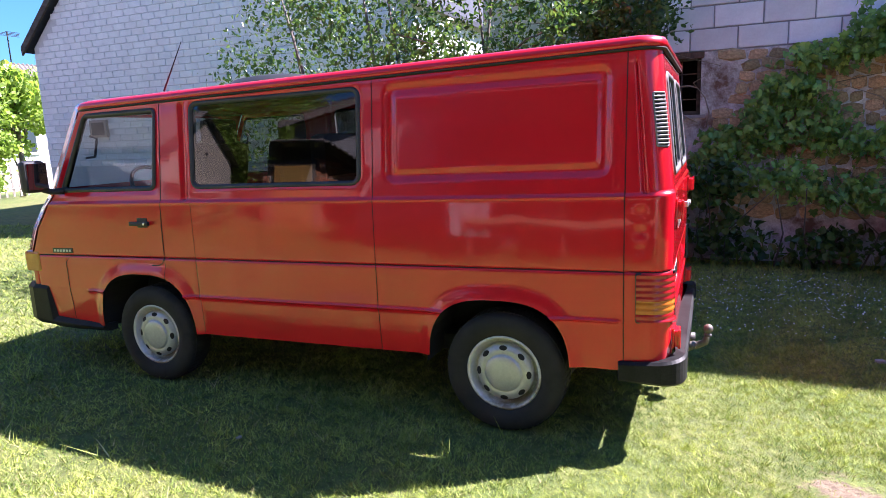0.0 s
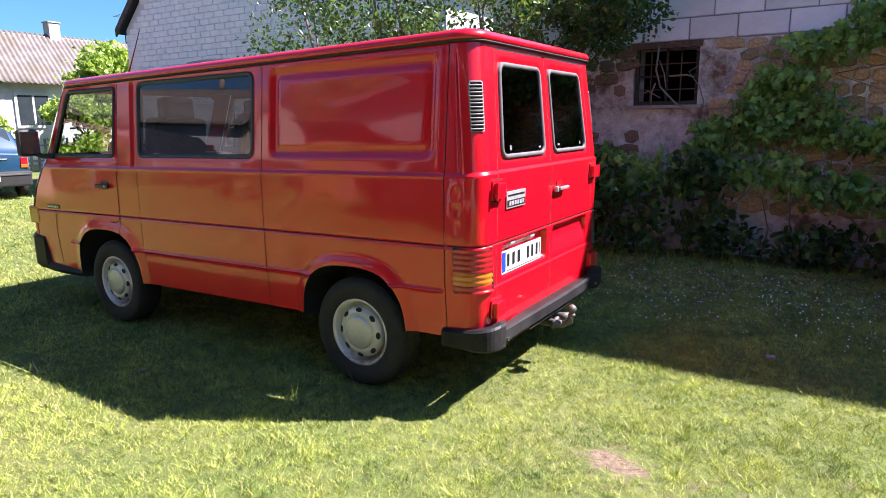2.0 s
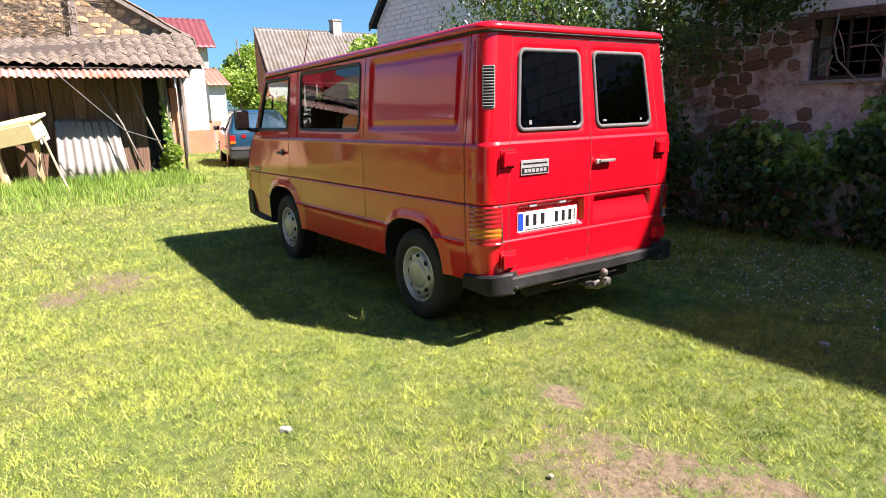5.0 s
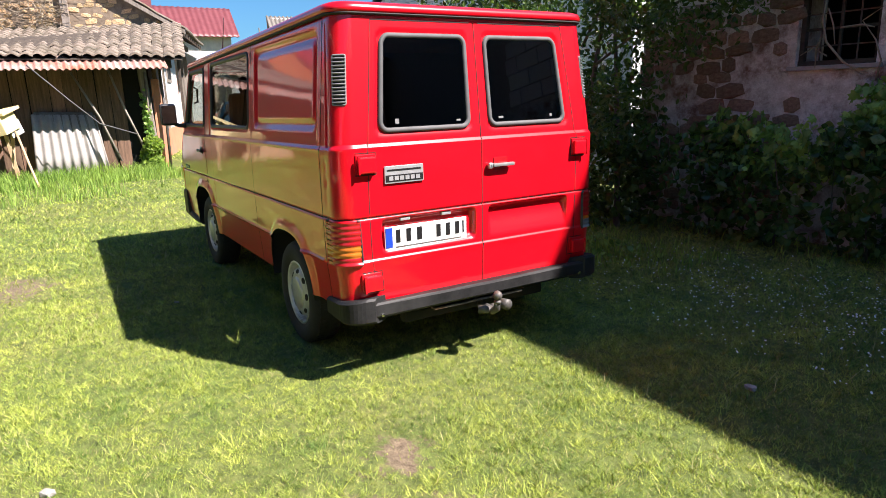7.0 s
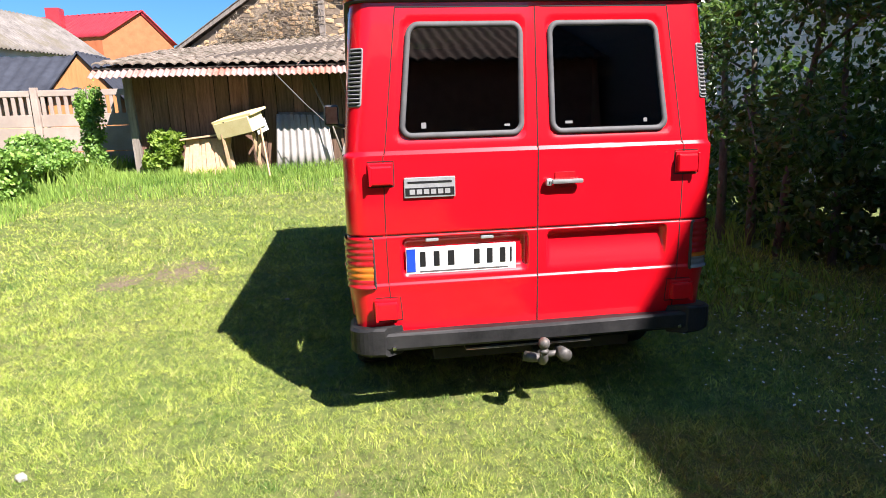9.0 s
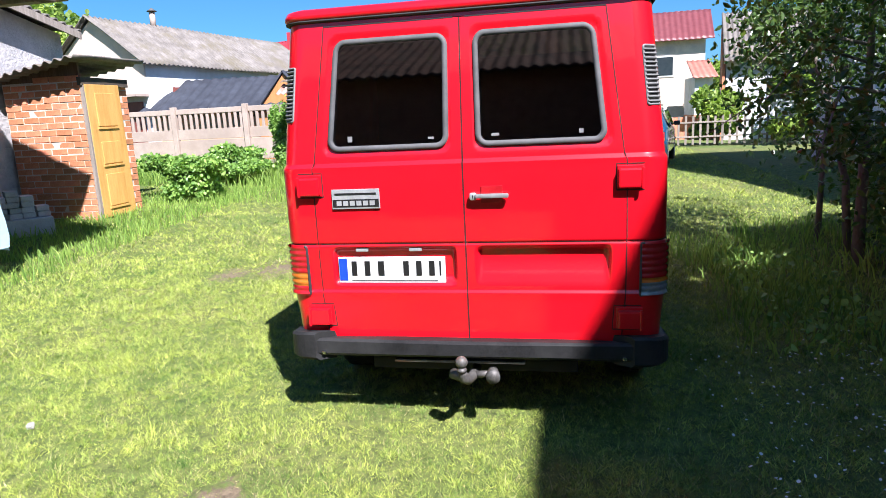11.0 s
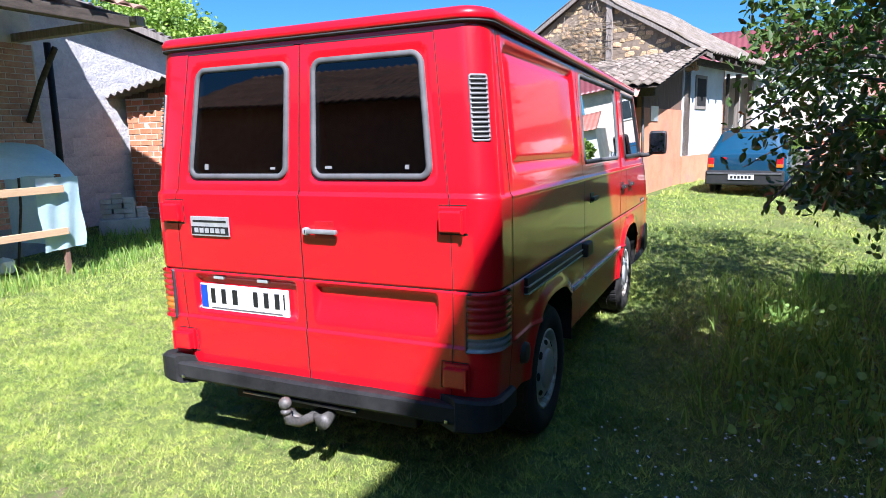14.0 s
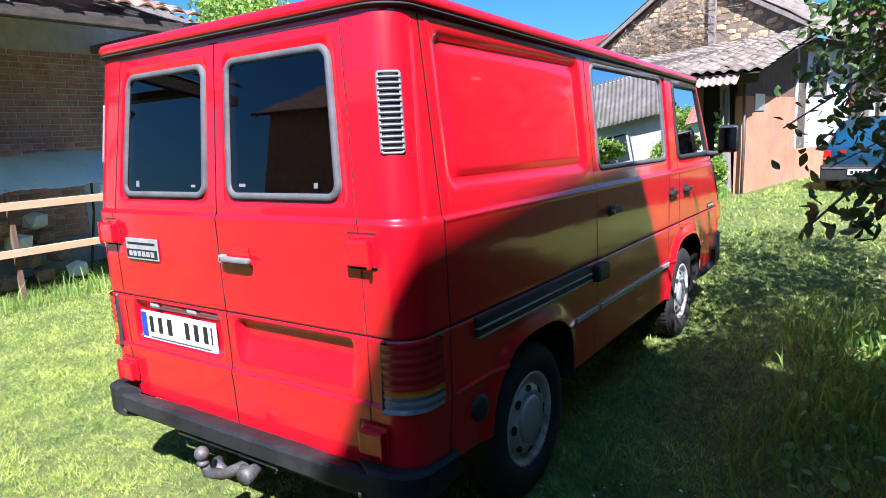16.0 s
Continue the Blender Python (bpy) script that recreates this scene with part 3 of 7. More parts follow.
def pane(name, win, r, place, off, material, parent, label=""):
    c = contour(win, r, 0.004)
    p = place(c[:, 0], c[:, 1], np.full(len(c), off))
    bm = bmesh.new()
    vs = [bm.verts.new(q) for q in p]
    bm.faces.new(vs)
    bmesh.ops.transform(bm, matrix=RAKE, verts=bm.verts)
    ob = part(name, bm, material, parent, label)
    ob.visible_shadow = False
    return ob


def body(name, bm, material, parent=van, label="", smooth=False):
    bmesh.ops.transform(bm, matrix=RAKE, verts=bm.verts)
    return part(name, bm, material, parent, label, smooth)


def body_solid(name, vf, material, parent=van, label=""):
    ob = solid(name, vf, material, parent, label)
    ob.data.transform(RAKE)
    return ob


def left(x, z, d):
    return flank(x, z, -1, d)


def right(x, z, d):
    return flank(x, z, 1, d)


SILL, TOP = 0.412, 1.935
zs_all = grid_lines(SILL, TOP, 0.016, (0.662, 0.672, 0.91, 1.262, 1.276, 1.288))
zs_up = zs_all[zs_all >= 0.9125]
zs_low = zs_all[zs_all <= 0.9075]
zs_low = np.append(zs_low, 0.9075)
GAP = 0.0028
for side, place in ((-1, left), (1, right)):
    word = "left" if side < 0 else "right"
    door = skin("cab_door", grid_lines(-3.985, -3.045 - GAP, 0.016, ()), zs_up, place, flank_relief, (hole(CAB_WIN, 0.03),), RED, van, "red cab door with a black handle")
    seal("window_seal", CAB_WIN, 0.03, place, ((0.018, -0.004), (0.014, 0.004), (0.0, 0.005), (-0.014, -0.002), (-0.014, -0.03)), DARKSEAL, door)
    pane("pane", CAB_WIN, 0.03, place, -0.010, GLASS, door, "clear side glass")
    skin("front_wing", grid_lines(-4.0, -3.045 - GAP, 0.014, (-3.97,)), zs_low, place, lambda x, z: flank_relief(x, z) - 0.008 * ridge(x + 3.97, 0.004), (wheel_hole,), RED, van)
    mid = skin("side_panel" if side < 0 else "sliding_door", grid_lines(-3.045, -1.512 - GAP, 0.014, (-2.845, -2.79)), zs_all, place,
               (lambda x, z: flank_relief(x, z) - 0.006 * ridge(x + 2.80, 0.004) * (z < 0.92)) if side < 0 else (lambda x, z: flank_relief(x, z) - 0.009 * ridge(x + 2.80, 0.004)),
               (hole(SIDE_WIN, 0.045), wheel_hole), RED, van, "red side panel with a long window" if side < 0 else "red sliding door with a long window")
    seal("window_seal", SIDE_WIN, 0.045, place, ((0.016, -0.006), (0.013, 0.004), (0.002, 0.006), (-0.012, 0.0), (-0.014, -0.03)), DARKSEAL if side < 0 else GASKET, mid)
    pane("pane", SIDE_WIN, 0.045, place, -0.006, SIDEGLASS, mid, "clear side glass")
    if side < 0:
        skin("rear_side_panel", grid_lines(-1.512, -0.178 - GAP, 0.013, ()), zs_all, place, flank_relief, (wheel_hole,), RED, van, "red blank side panel with a pressed rectangle")
    else:
        rp = skin("rear_side_panel", grid_lines(-1.512, -0.178 - GAP, 0.013, ()), zs_all, place, flank_relief, (wheel_hole,), RED, van, "red blank side panel with a pressed rectangle")
        # sliding-door rail, its end stop and the bright trim strip
        body("door_rail", box((1.06, 0.020, 0.075), (-0.86, 0.893, 0.868), 0.006), BLACK, van, "black sliding-door rail")
        for ez in (0.834, 0.866):
            body("rail_edge", box((1.06, 0.026, 0.007), (-0.86, 0.897, ez), 0.002), BADGE, van, "bright edge of the rail")
        body("rail_stop", box((0.16, 0.045, 0.085), (-1.52, 0.905, 0.852), 0.015), BLACK, van)
        body("trim_strip", box((0.28, 0.014, 0.024), (-1.37, 0.892, 0.665), 0.004), BADGE, van, "bright trim strip")
        body("trim_strip", box((1.25, 0.014, 0.024), (-2.17, 0.892, 0.665), 0.004), BADGE, mid, "bright trim strip")
        cap = mesh_from("fuel_cap", lathe(((0.0, 0.014), (0.03, 0.016), (0.046, 0.012), (0.052, -0.012)), 24)[0] + np.array((-0.36, 0.880, 0.56)), lathe(((0.0, 0.014), (0.03, 0.016), (0.046, 0.012), (0.052, -0.012)), 24)[1], BLACK, True)
        cap.transform(RAKE)
        put("fuel_cap", cap, van, "black round fuel cap")
    # door handles: a scooped dish with a bar across
    for hx, hz in ((-3.23, 1.137),) if side < 0 else ((-3.23, 1.137), (-2.87, 1.137), (-1.73, 1.137)):
        own = door if hx < -3.0 else mid
        h = body("door_handle", box((0.165, 0.022, 0.028), (hx, side * 0.905, hz), 0.008), BLACK, own, "black pull handle")
        body("handle_dish", box((0.085, 0.006, 0.062), (hx + 0.01, side * 0.8875, hz + 0.004), 0.002), DARKSEAL, own)
        body("lock", box((0.016, 0.006, 0.016), (hx + 0.055, side * 0.918, hz), 0.003), CHROME, own)
    # black shape with pale bars where the type badge sits
    bdg = body("type_badge", box((0.20, 0.006, 0.034), (-4.0, side * 0.889, 0.945), 0.002), BLACK, door, "black badge with pale bars")
    for k in range(6):
        body("badge_bar", box((0.019, 0.004, 0.016), (-4.075 + 0.030 * k, side * 0.893, 0.945)), BADGE, bdg)
    # mirror
    mir = body("door_mirror", box((0.075, 0.155, 0.215), (-4.02, side * 1.015, 1.47), 0.033), BLACK, van, "black door mirror")
    body("mirror_glass", box((0.004, 0.125, 0.175), (-3.972, side * 1.015, 1.47), 0.0015, turn(0, 0, side * 12)), MIRROR, mir)
    body_solid("mirror_arm", tube(((-3.93, side * 0.87, 1.36), (-3.98, side * 0.93, 1.36), (-4.02, side * 0.98, 1.39)), (0.024, 0.020, 0.022)), RUBBER, mir)
    body_solid("grab_handle", tube(((-3.70, side * 0.80, 1.72), (-3.66, side * 0.78, 1.70), (-3.70, side * 0.78, 1.58), (-3.76, side * 0.80, 1.575)), 0.009), BLACK, door)

# rear: corner posts and two doors
Y_DOOR = 0.700


def tail_relief(y, z):
    a = np.abs(y)
    d = -0.009 * ridge(z - 0.912, 0.0045)
    rec = rrect(a, z, 0.040, 0.640, 0.708, 0.900, 0.035)
    low = smooth01((z - 0.70) / 0.05)
    d = d - 0.036 * smooth01(-rec / 0.020) * np.where(y > 0, smooth01((0.905 - z) / 0.012) * smooth01((z - 0.69) / 0.16), low)
    d = d - 0.008 * smooth01(-rrect(a, z, 0.050, 0.664, 1.328, 1.862, 0.05) / 0.012)
    d = d - 0.005 * ridge(y + 0.975, 0.022) * np.exp(-((z - 1.12) / 0.10) ** 2) * (1 + 0.7 * np.sin(z * 70))
    d = d - 0.014 * ridge(a - 0.955, 0.010) * (np.abs(z - 1.58) < 0.30)
    return d


def flank_sticker(y, z, w, h):
    x = float(XR(z)) - 0.0015
    return box((0.002, w, h), (x, y, z), 0.0006, turn(0, -6, 0))


gap_marks = []
BACK_WIN = {-1: (-0.626, -0.076, 1.358, 1.832), 1: (0.076, 0.626, 1.358, 1.832)}
zs_door = grid_lines(0.452, 1.905, 0.014, (0.677, 0.6835, 0.690, 0.912, 1.276, 1.2845, 1.293))
zs_post = grid_lines(SILL, TOP, 0.016, (0.677, 0.6835, 0.690, 0.912, 1.276, 1.2845, 1.293))
for side in (-1, 1):
    ends = (-Y_DOOR + GAP, -0.0035) if side < 0 else (0.0035, Y_DOOR - GAP)
    door = skin("rear_door", grid_lines(*ends, 0.012, (side * 0.04, side * 0.64)), zs_door, tail, tail_relief, (hole(BACK_WIN[side], 0.045),), RED, van,
                "red rear door with a tinted window")
    seal("window_seal", BACK_WIN[side], 0.045, tail, ((0.015, -0.008), (0.013, 0.004), (0.0, 0.007), (-0.011, 0.002), (-0.013, -0.03)), GASKET, door, "grey rubber seal")
    pane("pane", BACK_WIN[side], 0.045, tail, -0.004, TINTED, door, "dark tinted glass")
    for sy, sz, w0, h0 in ((0.52, 1.40, 0.022, 0.026), (0.14, 1.392, 0.026, 0.010)) if side < 0 else ((0.15, 1.395, 0.034, 0.012), (0.52, 1.395, 0.018, 0.018)):
        st = flank_sticker(sy * side, sz, w0, h0)
        body("sticker", st, VENTGREY, door, "small pale glass sticker")
    lines = grid_lines(Y_DOOR, 0.775 + RR * math.pi / 2 + 0.112, 0.009, (0.955,))
    us = -lines[::-1] if side < 0 else lines
    post = skin("corner_post", us, zs_post, tail, tail_relief, (), RED, van)
    # hinges
    for hz in (1.190, 0.562):
        h = body("hinge", box((0.030, 0.098, 0.082), (0.058, side * 0.722, hz), 0.008), RED, door, "red painted hinge")
        body("hinge_leaf", box((0.012, 0.112, 0.100), (0.042, side * 0.724, hz + 0.004), 0.004), RED, h)
        body("hinge_pin", box((0.014, 0.012, 0.094), (0.070, side * 0.772, hz), 0.004), RED, h)
        gap_marks.append((side, hz))
    # louvred air vent round the corner
    lo, hi, mid_s = 1.492, 1.735, 0.775 + RR * 0.72
    vs_, fs_ = [], []
    frame_win = (mid_s - 0.034, mid_s + 0.034, lo, hi)
    flip = (lambda u, z, d, s=side: tail(np.asarray(u) * s, z, d))
    vent = seal("air_vent", frame_win, 0.008, flip, ((0.004, -0.002), (0.004, 0.005), (-0.004, 0.006), (-0.004, -0.002)), VENTGREY, van, "grey louvred air vent")
    c = np.linspace(frame_win[0], frame_win[1], 7)
    back = [(u, z) for z in (lo, hi) for u in c]
    bp = flip(np.array([b[0] for b in back]), np.array([b[1] for b in back]), np.full(14, 0.0015))
    me = mesh_from("vent_back", bp, [(i, i + 1, i + 8, i + 7) for i in range(6)], UNDER, True)
    me.transform(RAKE)
    put("vent_back", me, vent)
    for k in range(13):
        z0 = lo + 0.008 + k * (hi - lo - 0.012) / 13
        ring = []
        for dz, o in ((0.0, 0.002), (0.004, 0.010), (0.0085, 0.009), (0.0095, 0.002)):
            ring.append(flip(c, np.full(7, z0 + dz), np.full(7, o)))
        me = mesh_from("slat", np.concatenate(ring), [(r * 7 + i, r * 7 + i + 1, (r + 1) * 7 + i + 1, (r + 1) * 7 + i) for r in range(3) for i in range(6)], VENTGREY, True)
        me.transform(RAKE)
        put("slat", me, vent)
    # tail lamp wrapping the corner, ribbed
    l0, l1 = 0.762, 0.775 + RR * math.pi / 2 + 0.055
    us = np.linspace(l0, l1, 22)
    # right lamp: thinned amber band and darkened clear lens stand for its shade
    bands = ((0.672, 0.710, LAMPRED, "red_lens"), (0.710, 0.775, LAMPAMBER, "amber_lens"), (0.775, 0.900, LAMPRED, "red_lens")) if side < 0 else \
            ((0.672, 0.728, LAMPCLEAR, "clear_lens"), (0.728, 0.748, LAMPAMBER, "amber_lens"), (0.748, 0.900, LAMPRED, "red_lens"))
    lamp = seal("tail_lamp", (l0, l1, 0.670, 0.902), 0.006, flip, ((0.007, -0.004), (0.006, 0.008), (-0.002, 0.010), (-0.003, 0.0)), DARKSEAL, van, "ribbed tail lamp with red, amber and clear lenses")
    for z0, z1, mat_, nm in bands:
        zz = np.arange(z0, z1 + 1e-6, (z1 - z0) / max(4, round((z1 - z0) / 0.005)))
        U, Z = np.meshgrid(us, zz, indexing="ij")
        out = 0.010 + 0.005 * np.abs(np.sin(Z * math.pi / 0.0285))
        P = flip(U.ravel(), Z.ravel(), out.ravel())
        m_ = len(zz)
        me = mesh_from(nm, P, [(i * m_ + j, (i + 1) * m_ + j, (i + 1) * m_ + j + 1, i * m_ + j + 1) for i in range(21) for j in range(m_ - 1)], mat_, True)
        me.transform(RAKE)
        put(nm, me, lamp)
    if side < 0:
        plate = body("number_plate", box((0.008, 0.522, 0.128), (0.016, -0.363, 0.784), 0.003), PLATE, door, "white number plate with a blue band")
        body("blue_band", box((0.002, 0.040, 0.108), (0.0212, -0.600, 0.787)), PLATEBLUE, plate)
        for y0, w0 in ((-0.545, 0.042), (-0.480, 0.044), (-0.412, 0.050), (-0.290, 0.044), (-0.228, 0.044), (-0.166, 0.044), (-0.126, 0.012)):
            body("dark_bar", box((0.002, w0 * 0.6, 0.070), (0.0214, y0, 0.792)), INK, plate)
        body("dark_bar", box((0.002, 0.42, 0.0045), (0.0214, -0.35, 0.733)), GASKET, plate)
        body("plate_lamp", box((0.018, 0.060, 0.016), (0.018, -0.50, 0.882), 0.004), BADGE, door)
        body("plate_lamp", box((0.018, 0.060, 0.016), (0.018, -0.24, 0.882), 0.004), BADGE, door)
        bdg = body("maker_badge", box((0.006, 0.232, 0.092), (0.044, -0.505, 1.128), 0.003), BADGE, door, "silver badge with dark bars")
        body("dark_bar", box((0.002, 0.200, 0.009), (0.0478, -0.505, 1.152)), INK, bdg)
        low = body("dark_panel", box((0.002, 0.222, 0.036), (0.0478, -0.505, 1.109)), INK, bdg)
        for k in range(6):
            body("badge_bar", box((0.002, 0.024, 0.022), (0.0492, -0.585 + 0.032 * k, 1.109)), BADGE, low)
    else:
        h = body("door_handle", box((0.022, 0.150, 0.020), (0.066, 0.130, 1.129), 0.007), VENTGREY, door, "grey metal rear door handle")
        body("lock", box((0.026, 0.032, 0.034), (0.056, 0.046, 1.127), 0.010), BADGE, h)
        body("key_slot", box((0.004, 0.004, 0.014), (0.0692, 0.046, 1.127)), INK, h)
        body("handle_dish", box((0.004, 0.098, 0.074), (0.0400, 0.128, 1.134), 0.0015), LAMPRED, door)

skin("roof_header", grid_lines(-0.700, 0.700, 0.02, ()), np.array((1.909, 1.917, 1.926, 1.936, 1.946)), tail, lambda y, z: 0 * y, (), RED, van)

# dark gaps between the panels


def gap_line(points, place, wide, parent=van):
    """A narrow black joint lying along points of the skin."""
    pts = []
    for a, b in zip(points[:-1], points[1:]):
        n = max(2, int(math.hypot(b[0] - a[0], b[1] - a[1]) / 0.03))
        pts += [(a[0] + (b[0] - a[0]) * k / n, a[1] + (b[1] - a[1]) * k / n) for k in range(n)]
    pts = np.array(pts + [points[-1]])
    d = np.gradient(pts, axis=0)
    d /= np.linalg.norm(d, axis=1)[:, None]
    s = np.stack((-d[:, 1], d[:, 0]), -1) * wide / 2
    rows = []
    for q in (pts + s, pts - s):
        rel = tail_relief(q[:, 0], q[:, 1]) if place is tail else flank_relief(q[:, 0], q[:, 1])
        rows.append(place(q[:, 0], q[:, 1], rel + 0.0016))
    n = len(pts)
    me = mesh_from("panel_gap", np.concatenate(rows), [(i, i + 1, n + i + 1, n + i) for i in range(n - 1)], UNDER, True)
    me.transform(RAKE)
    return put("panel_gap", me, parent)


for place in (left, right):
    gap_line(((-3.98, 0.91), (-3.56, 0.91)), place, 0.006)
    gap_line(((-3.045, 1.90), (-3.045, 0.915), (-3.06, 0.878), (-3.085, 0.862), (-3.13, 0.860)), place, 0.006)
    gap_line(((-3.03, 0.91), (-0.178, 0.91)), place, 0.0055)
    gap_line(((-3.70, 0.905), (-3.735, 0.86), (-3.745, 0.45)), place, 0.005)
    gap_line(((-1.512, 1.92), (-1.512, 0.42)), place, 0.0042)
    gap_line(((-0.180, 1.92), (-0.180, 0.42)), place, 0.0042)
gap_line(((-2.80, 1.26), (-2.80, 0.42)), right, 0.005)
gap_line(((-2.80, 1.26), (-2.80, 0.42)), left, 0.0028)
for s_ in (-1, 1):
    gap_line(((s_ * 0.700, 1.905), (s_ * 0.700, 0.455)), tail, 0.0038)
    gap_line(((s_ * 0.012, 0.912), (s_ * 0.690, 0.912)), tail, 0.0045)
    gap_line(((s_ * 0.712, 0.912), (s_ * 1.03, 0.912)), tail, 0.0045)
    gap_line(((s_ * 0.03, 1.907), (s_ * 0.700, 1.907)), tail, 0.005)
gap_line(((0.0, 1.905), (0.0, 0.455)), tail, 0.0042)
for s_, hz in gap_marks:
    gap_line(((s_ * 0.655, hz - 0.052), (s_ * 0.655, hz + 0.060), (s_ * 0.770, hz + 0.060)), tail, 0.0045)
    gap_line(((s_ * 0.655, hz - 0.052), (s_ * 0.770, hz - 0.052)), tail, 0.006)

# rear bumper: one bent bar with raised ends
pts = [(-0.20, -0.893), (-0.10, -0.897), (0.0, -0.898)] + [(-0.008 + 0.115 * math.sin(a), -0.782 - 0.115 * math.cos(a)) for a in np.linspace(0.12, 1.45, 8)] + [(0.110, -0.742), (0.102, -0.736), (0.105, -0.30), (0.107, 0.0)]
pts = pts + [(x, -y) for x, y in pts[-2::-1]]
hts = [(0.362, 0.462), (0.360, 0.468), (0.358, 0.476)] + [(0.356, 0.478 + 0.0025 * k) for k in range(8)] + [(0.354, 0.494), (0.378, 0.464), (0.378, 0.460), (0.378, 0.459)]
hts = hts + hts[-2::-1]
vs_, fs_ = [], []
for (x, y), (a, b) in zip(pts, hts):
    inn = Vector((-0.35 - x, -y, 0)).normalized() * 0.10
    for o, z in ((0.0, a + 0.014), (0.0, b - 0.012), (0.16, b), (1.0, b - 0.004), (1.0, a), (0.16, a)):
        vs_.append((x + inn.x * o, y + inn.y * o, z))
for i in range(len(pts) - 1):
    for k in range(6):
        fs_.append((i * 6 + k, i * 6 + (k + 1) % 6, (i + 1) * 6 + (k + 1) % 6, (i + 1) * 6 + k))
fs_ += [tuple(range(6)), tuple((len(pts) - 1) * 6 + k for k in range(6))]
bump = body_solid("rear_bumper", (vs_, fs_), GREYPLAST, van, "worn black rear bumper")
bump.data.polygons.foreach_set("use_smooth", np.full(len(bump.data.polygons), False))
for y in (-0.70, 0.70):
    body("bolt", box((0.012, 0.018, 0.018), (0.104, y, 0.395), 0.004), CHROME, bump)
body("bumper_bracket", box((0.05, 0.62, 0.012), (0.05, -0.05, 0.352), 0.003), IRON, van)
# tow bar
hitch = body_solid("tow_hook", tube(((-0.05, 0.02, 0.285), (0.06, 0.015, 0.282), (0.13, 0.0, 0.285), (0.185, -0.012, 0.315), (0.198, -0.015, 0.37)), (0.026, 0.024, 0.022, 0.021, 0.017), 12), IRON, van, "bare iron tow hook with a ball")
bv, bf = lathe([(0.0, 0.030)] + [(0.028 * math.sin(a), 0.028 * math.cos(a)) for a in np.linspace(0.25, 2.6, 10)] + [(0.017, -0.03), (0.022, -0.034), (0.022, -0.045), (0.0, -0.046)], 20, "z")
me = mesh_from("ball", bv + np.array((0.198, -0.015, 0.398)), bf, IRON, True)
me.transform(RAKE)
put("ball", me, hitch)
body_solid("lug", tube(((0.09, -0.075, 0.300), (0.115, -0.045, 0.300), (0.12, 0.0, 0.296)), (0.026, 0.024, 0.018), 12), IRON, hitch)
body("crossbar", box((0.06, 1.0, 0.06), (-0.06, 0, 0.30), 0.008), UNDER, hitch)
body_solid("socket", tube(((0.03, 0.105, 0.30), (0.09, 0.112, 0.298), (0.125, 0.116, 0.298)), (0.022, 0.031, 0.033), 14), IRON, hitch)
body_solid("pin", tube(((0.06, 0.03, 0.285), (0.07, 0.10, 0.296)), (0.018, 0.014), 10), IRON, hitch)

# nose, windscreen, front bumper, closed as the flanks leave it
zf = grid_lines(0.412, 1.935, 0.03, ())
yf = np.linspace(-1, 1, 41)


def nose(y, z, d):
    w = W(z)
    r = 0.13
    yy = y * w
    edge = np.maximum(np.abs(yy) - (w - r), 0) / r
    return np.stack((XC(z) - d - r * np.sqrt(np.maximum(1 - edge ** 2, 0)) + 0.0, yy, z), -1)


front = skin("front_panel", yf, zf, nose, lambda y, z: 0 * y, (lambda y, z: rrect(y, z, -0.90, 0.90, 1.37, 1.86, 0.06),), RED, van)
c = contour((-0.90, 0.90, 1.37, 1.86), 0.06, 0.006)
ws = nose(c[:, 0], c[:, 1], np.full(len(c), -0.006))
cen = ws.mean(0)
me = mesh_from("windscreen", np.concatenate((ws, [cen])), [(i, (i + 1) % len(ws), len(ws)) for i in range(len(ws))], GLASS, True)
me.transform(RAKE)
put("windscreen", me, van, "clear windscreen").visible_shadow = False
pts = [(-3.70, -0.880), (-4.0, -0.892), (-4.20, -0.894), (-4.22, -0.897), (-4.36, -0.90), (-4.46, -0.86), (-4.52, -0.70), (-4.55, 0.0)]
pts = pts + [(x, -y) for x, y in pts[-2::-1]]
hts = [(0.37, 0.425), (0.37, 0.44), (0.38, 0.455), (0.39, 0.690), (0.40, 0.695), (0.40, 0.70), (0.40, 0.70), (0.40, 0.70)]
hts = hts + hts[-2::-1]
vs_, fs_ = [], []
for (x, y), (a, b) in zip(pts, hts):
    inn = Vector((-3.4 - x, -y, 0)).normalized() * 0.09
    for o, z in ((0.0, a + 0.03), (0.0, b - 0.03), (0.3, b), (1.0, b - 0.004), (1.0, a), (0.3, a)):
        vs_.append((x + inn.x * o, y + inn.y * o, z))
for i in range(len(pts) - 1):
    for k in range(6):
        fs_.append((i * 6 + k, i * 6 + (k + 1) % 6, (i + 1) * 6 + (k + 1) % 6, (i + 1) * 6 + k))
fs_ += [tuple(range(6)), tuple((len(pts) - 1) * 6 + k for k in range(6))]
fb = body_solid("front_bumper", (vs_, fs_), GREYPLAST, van, "black front bumper")
fb.data.polygons.foreach_set("use_smooth", np.full(len(fb.data.polygons), False))
for side in (-1, 1):
    body("indicator", box((0.16, 0.05, 0.150), (-4.33, side * 0.868, 0.86), 0.02), LAMPAMBER, van, "amber front indicator")

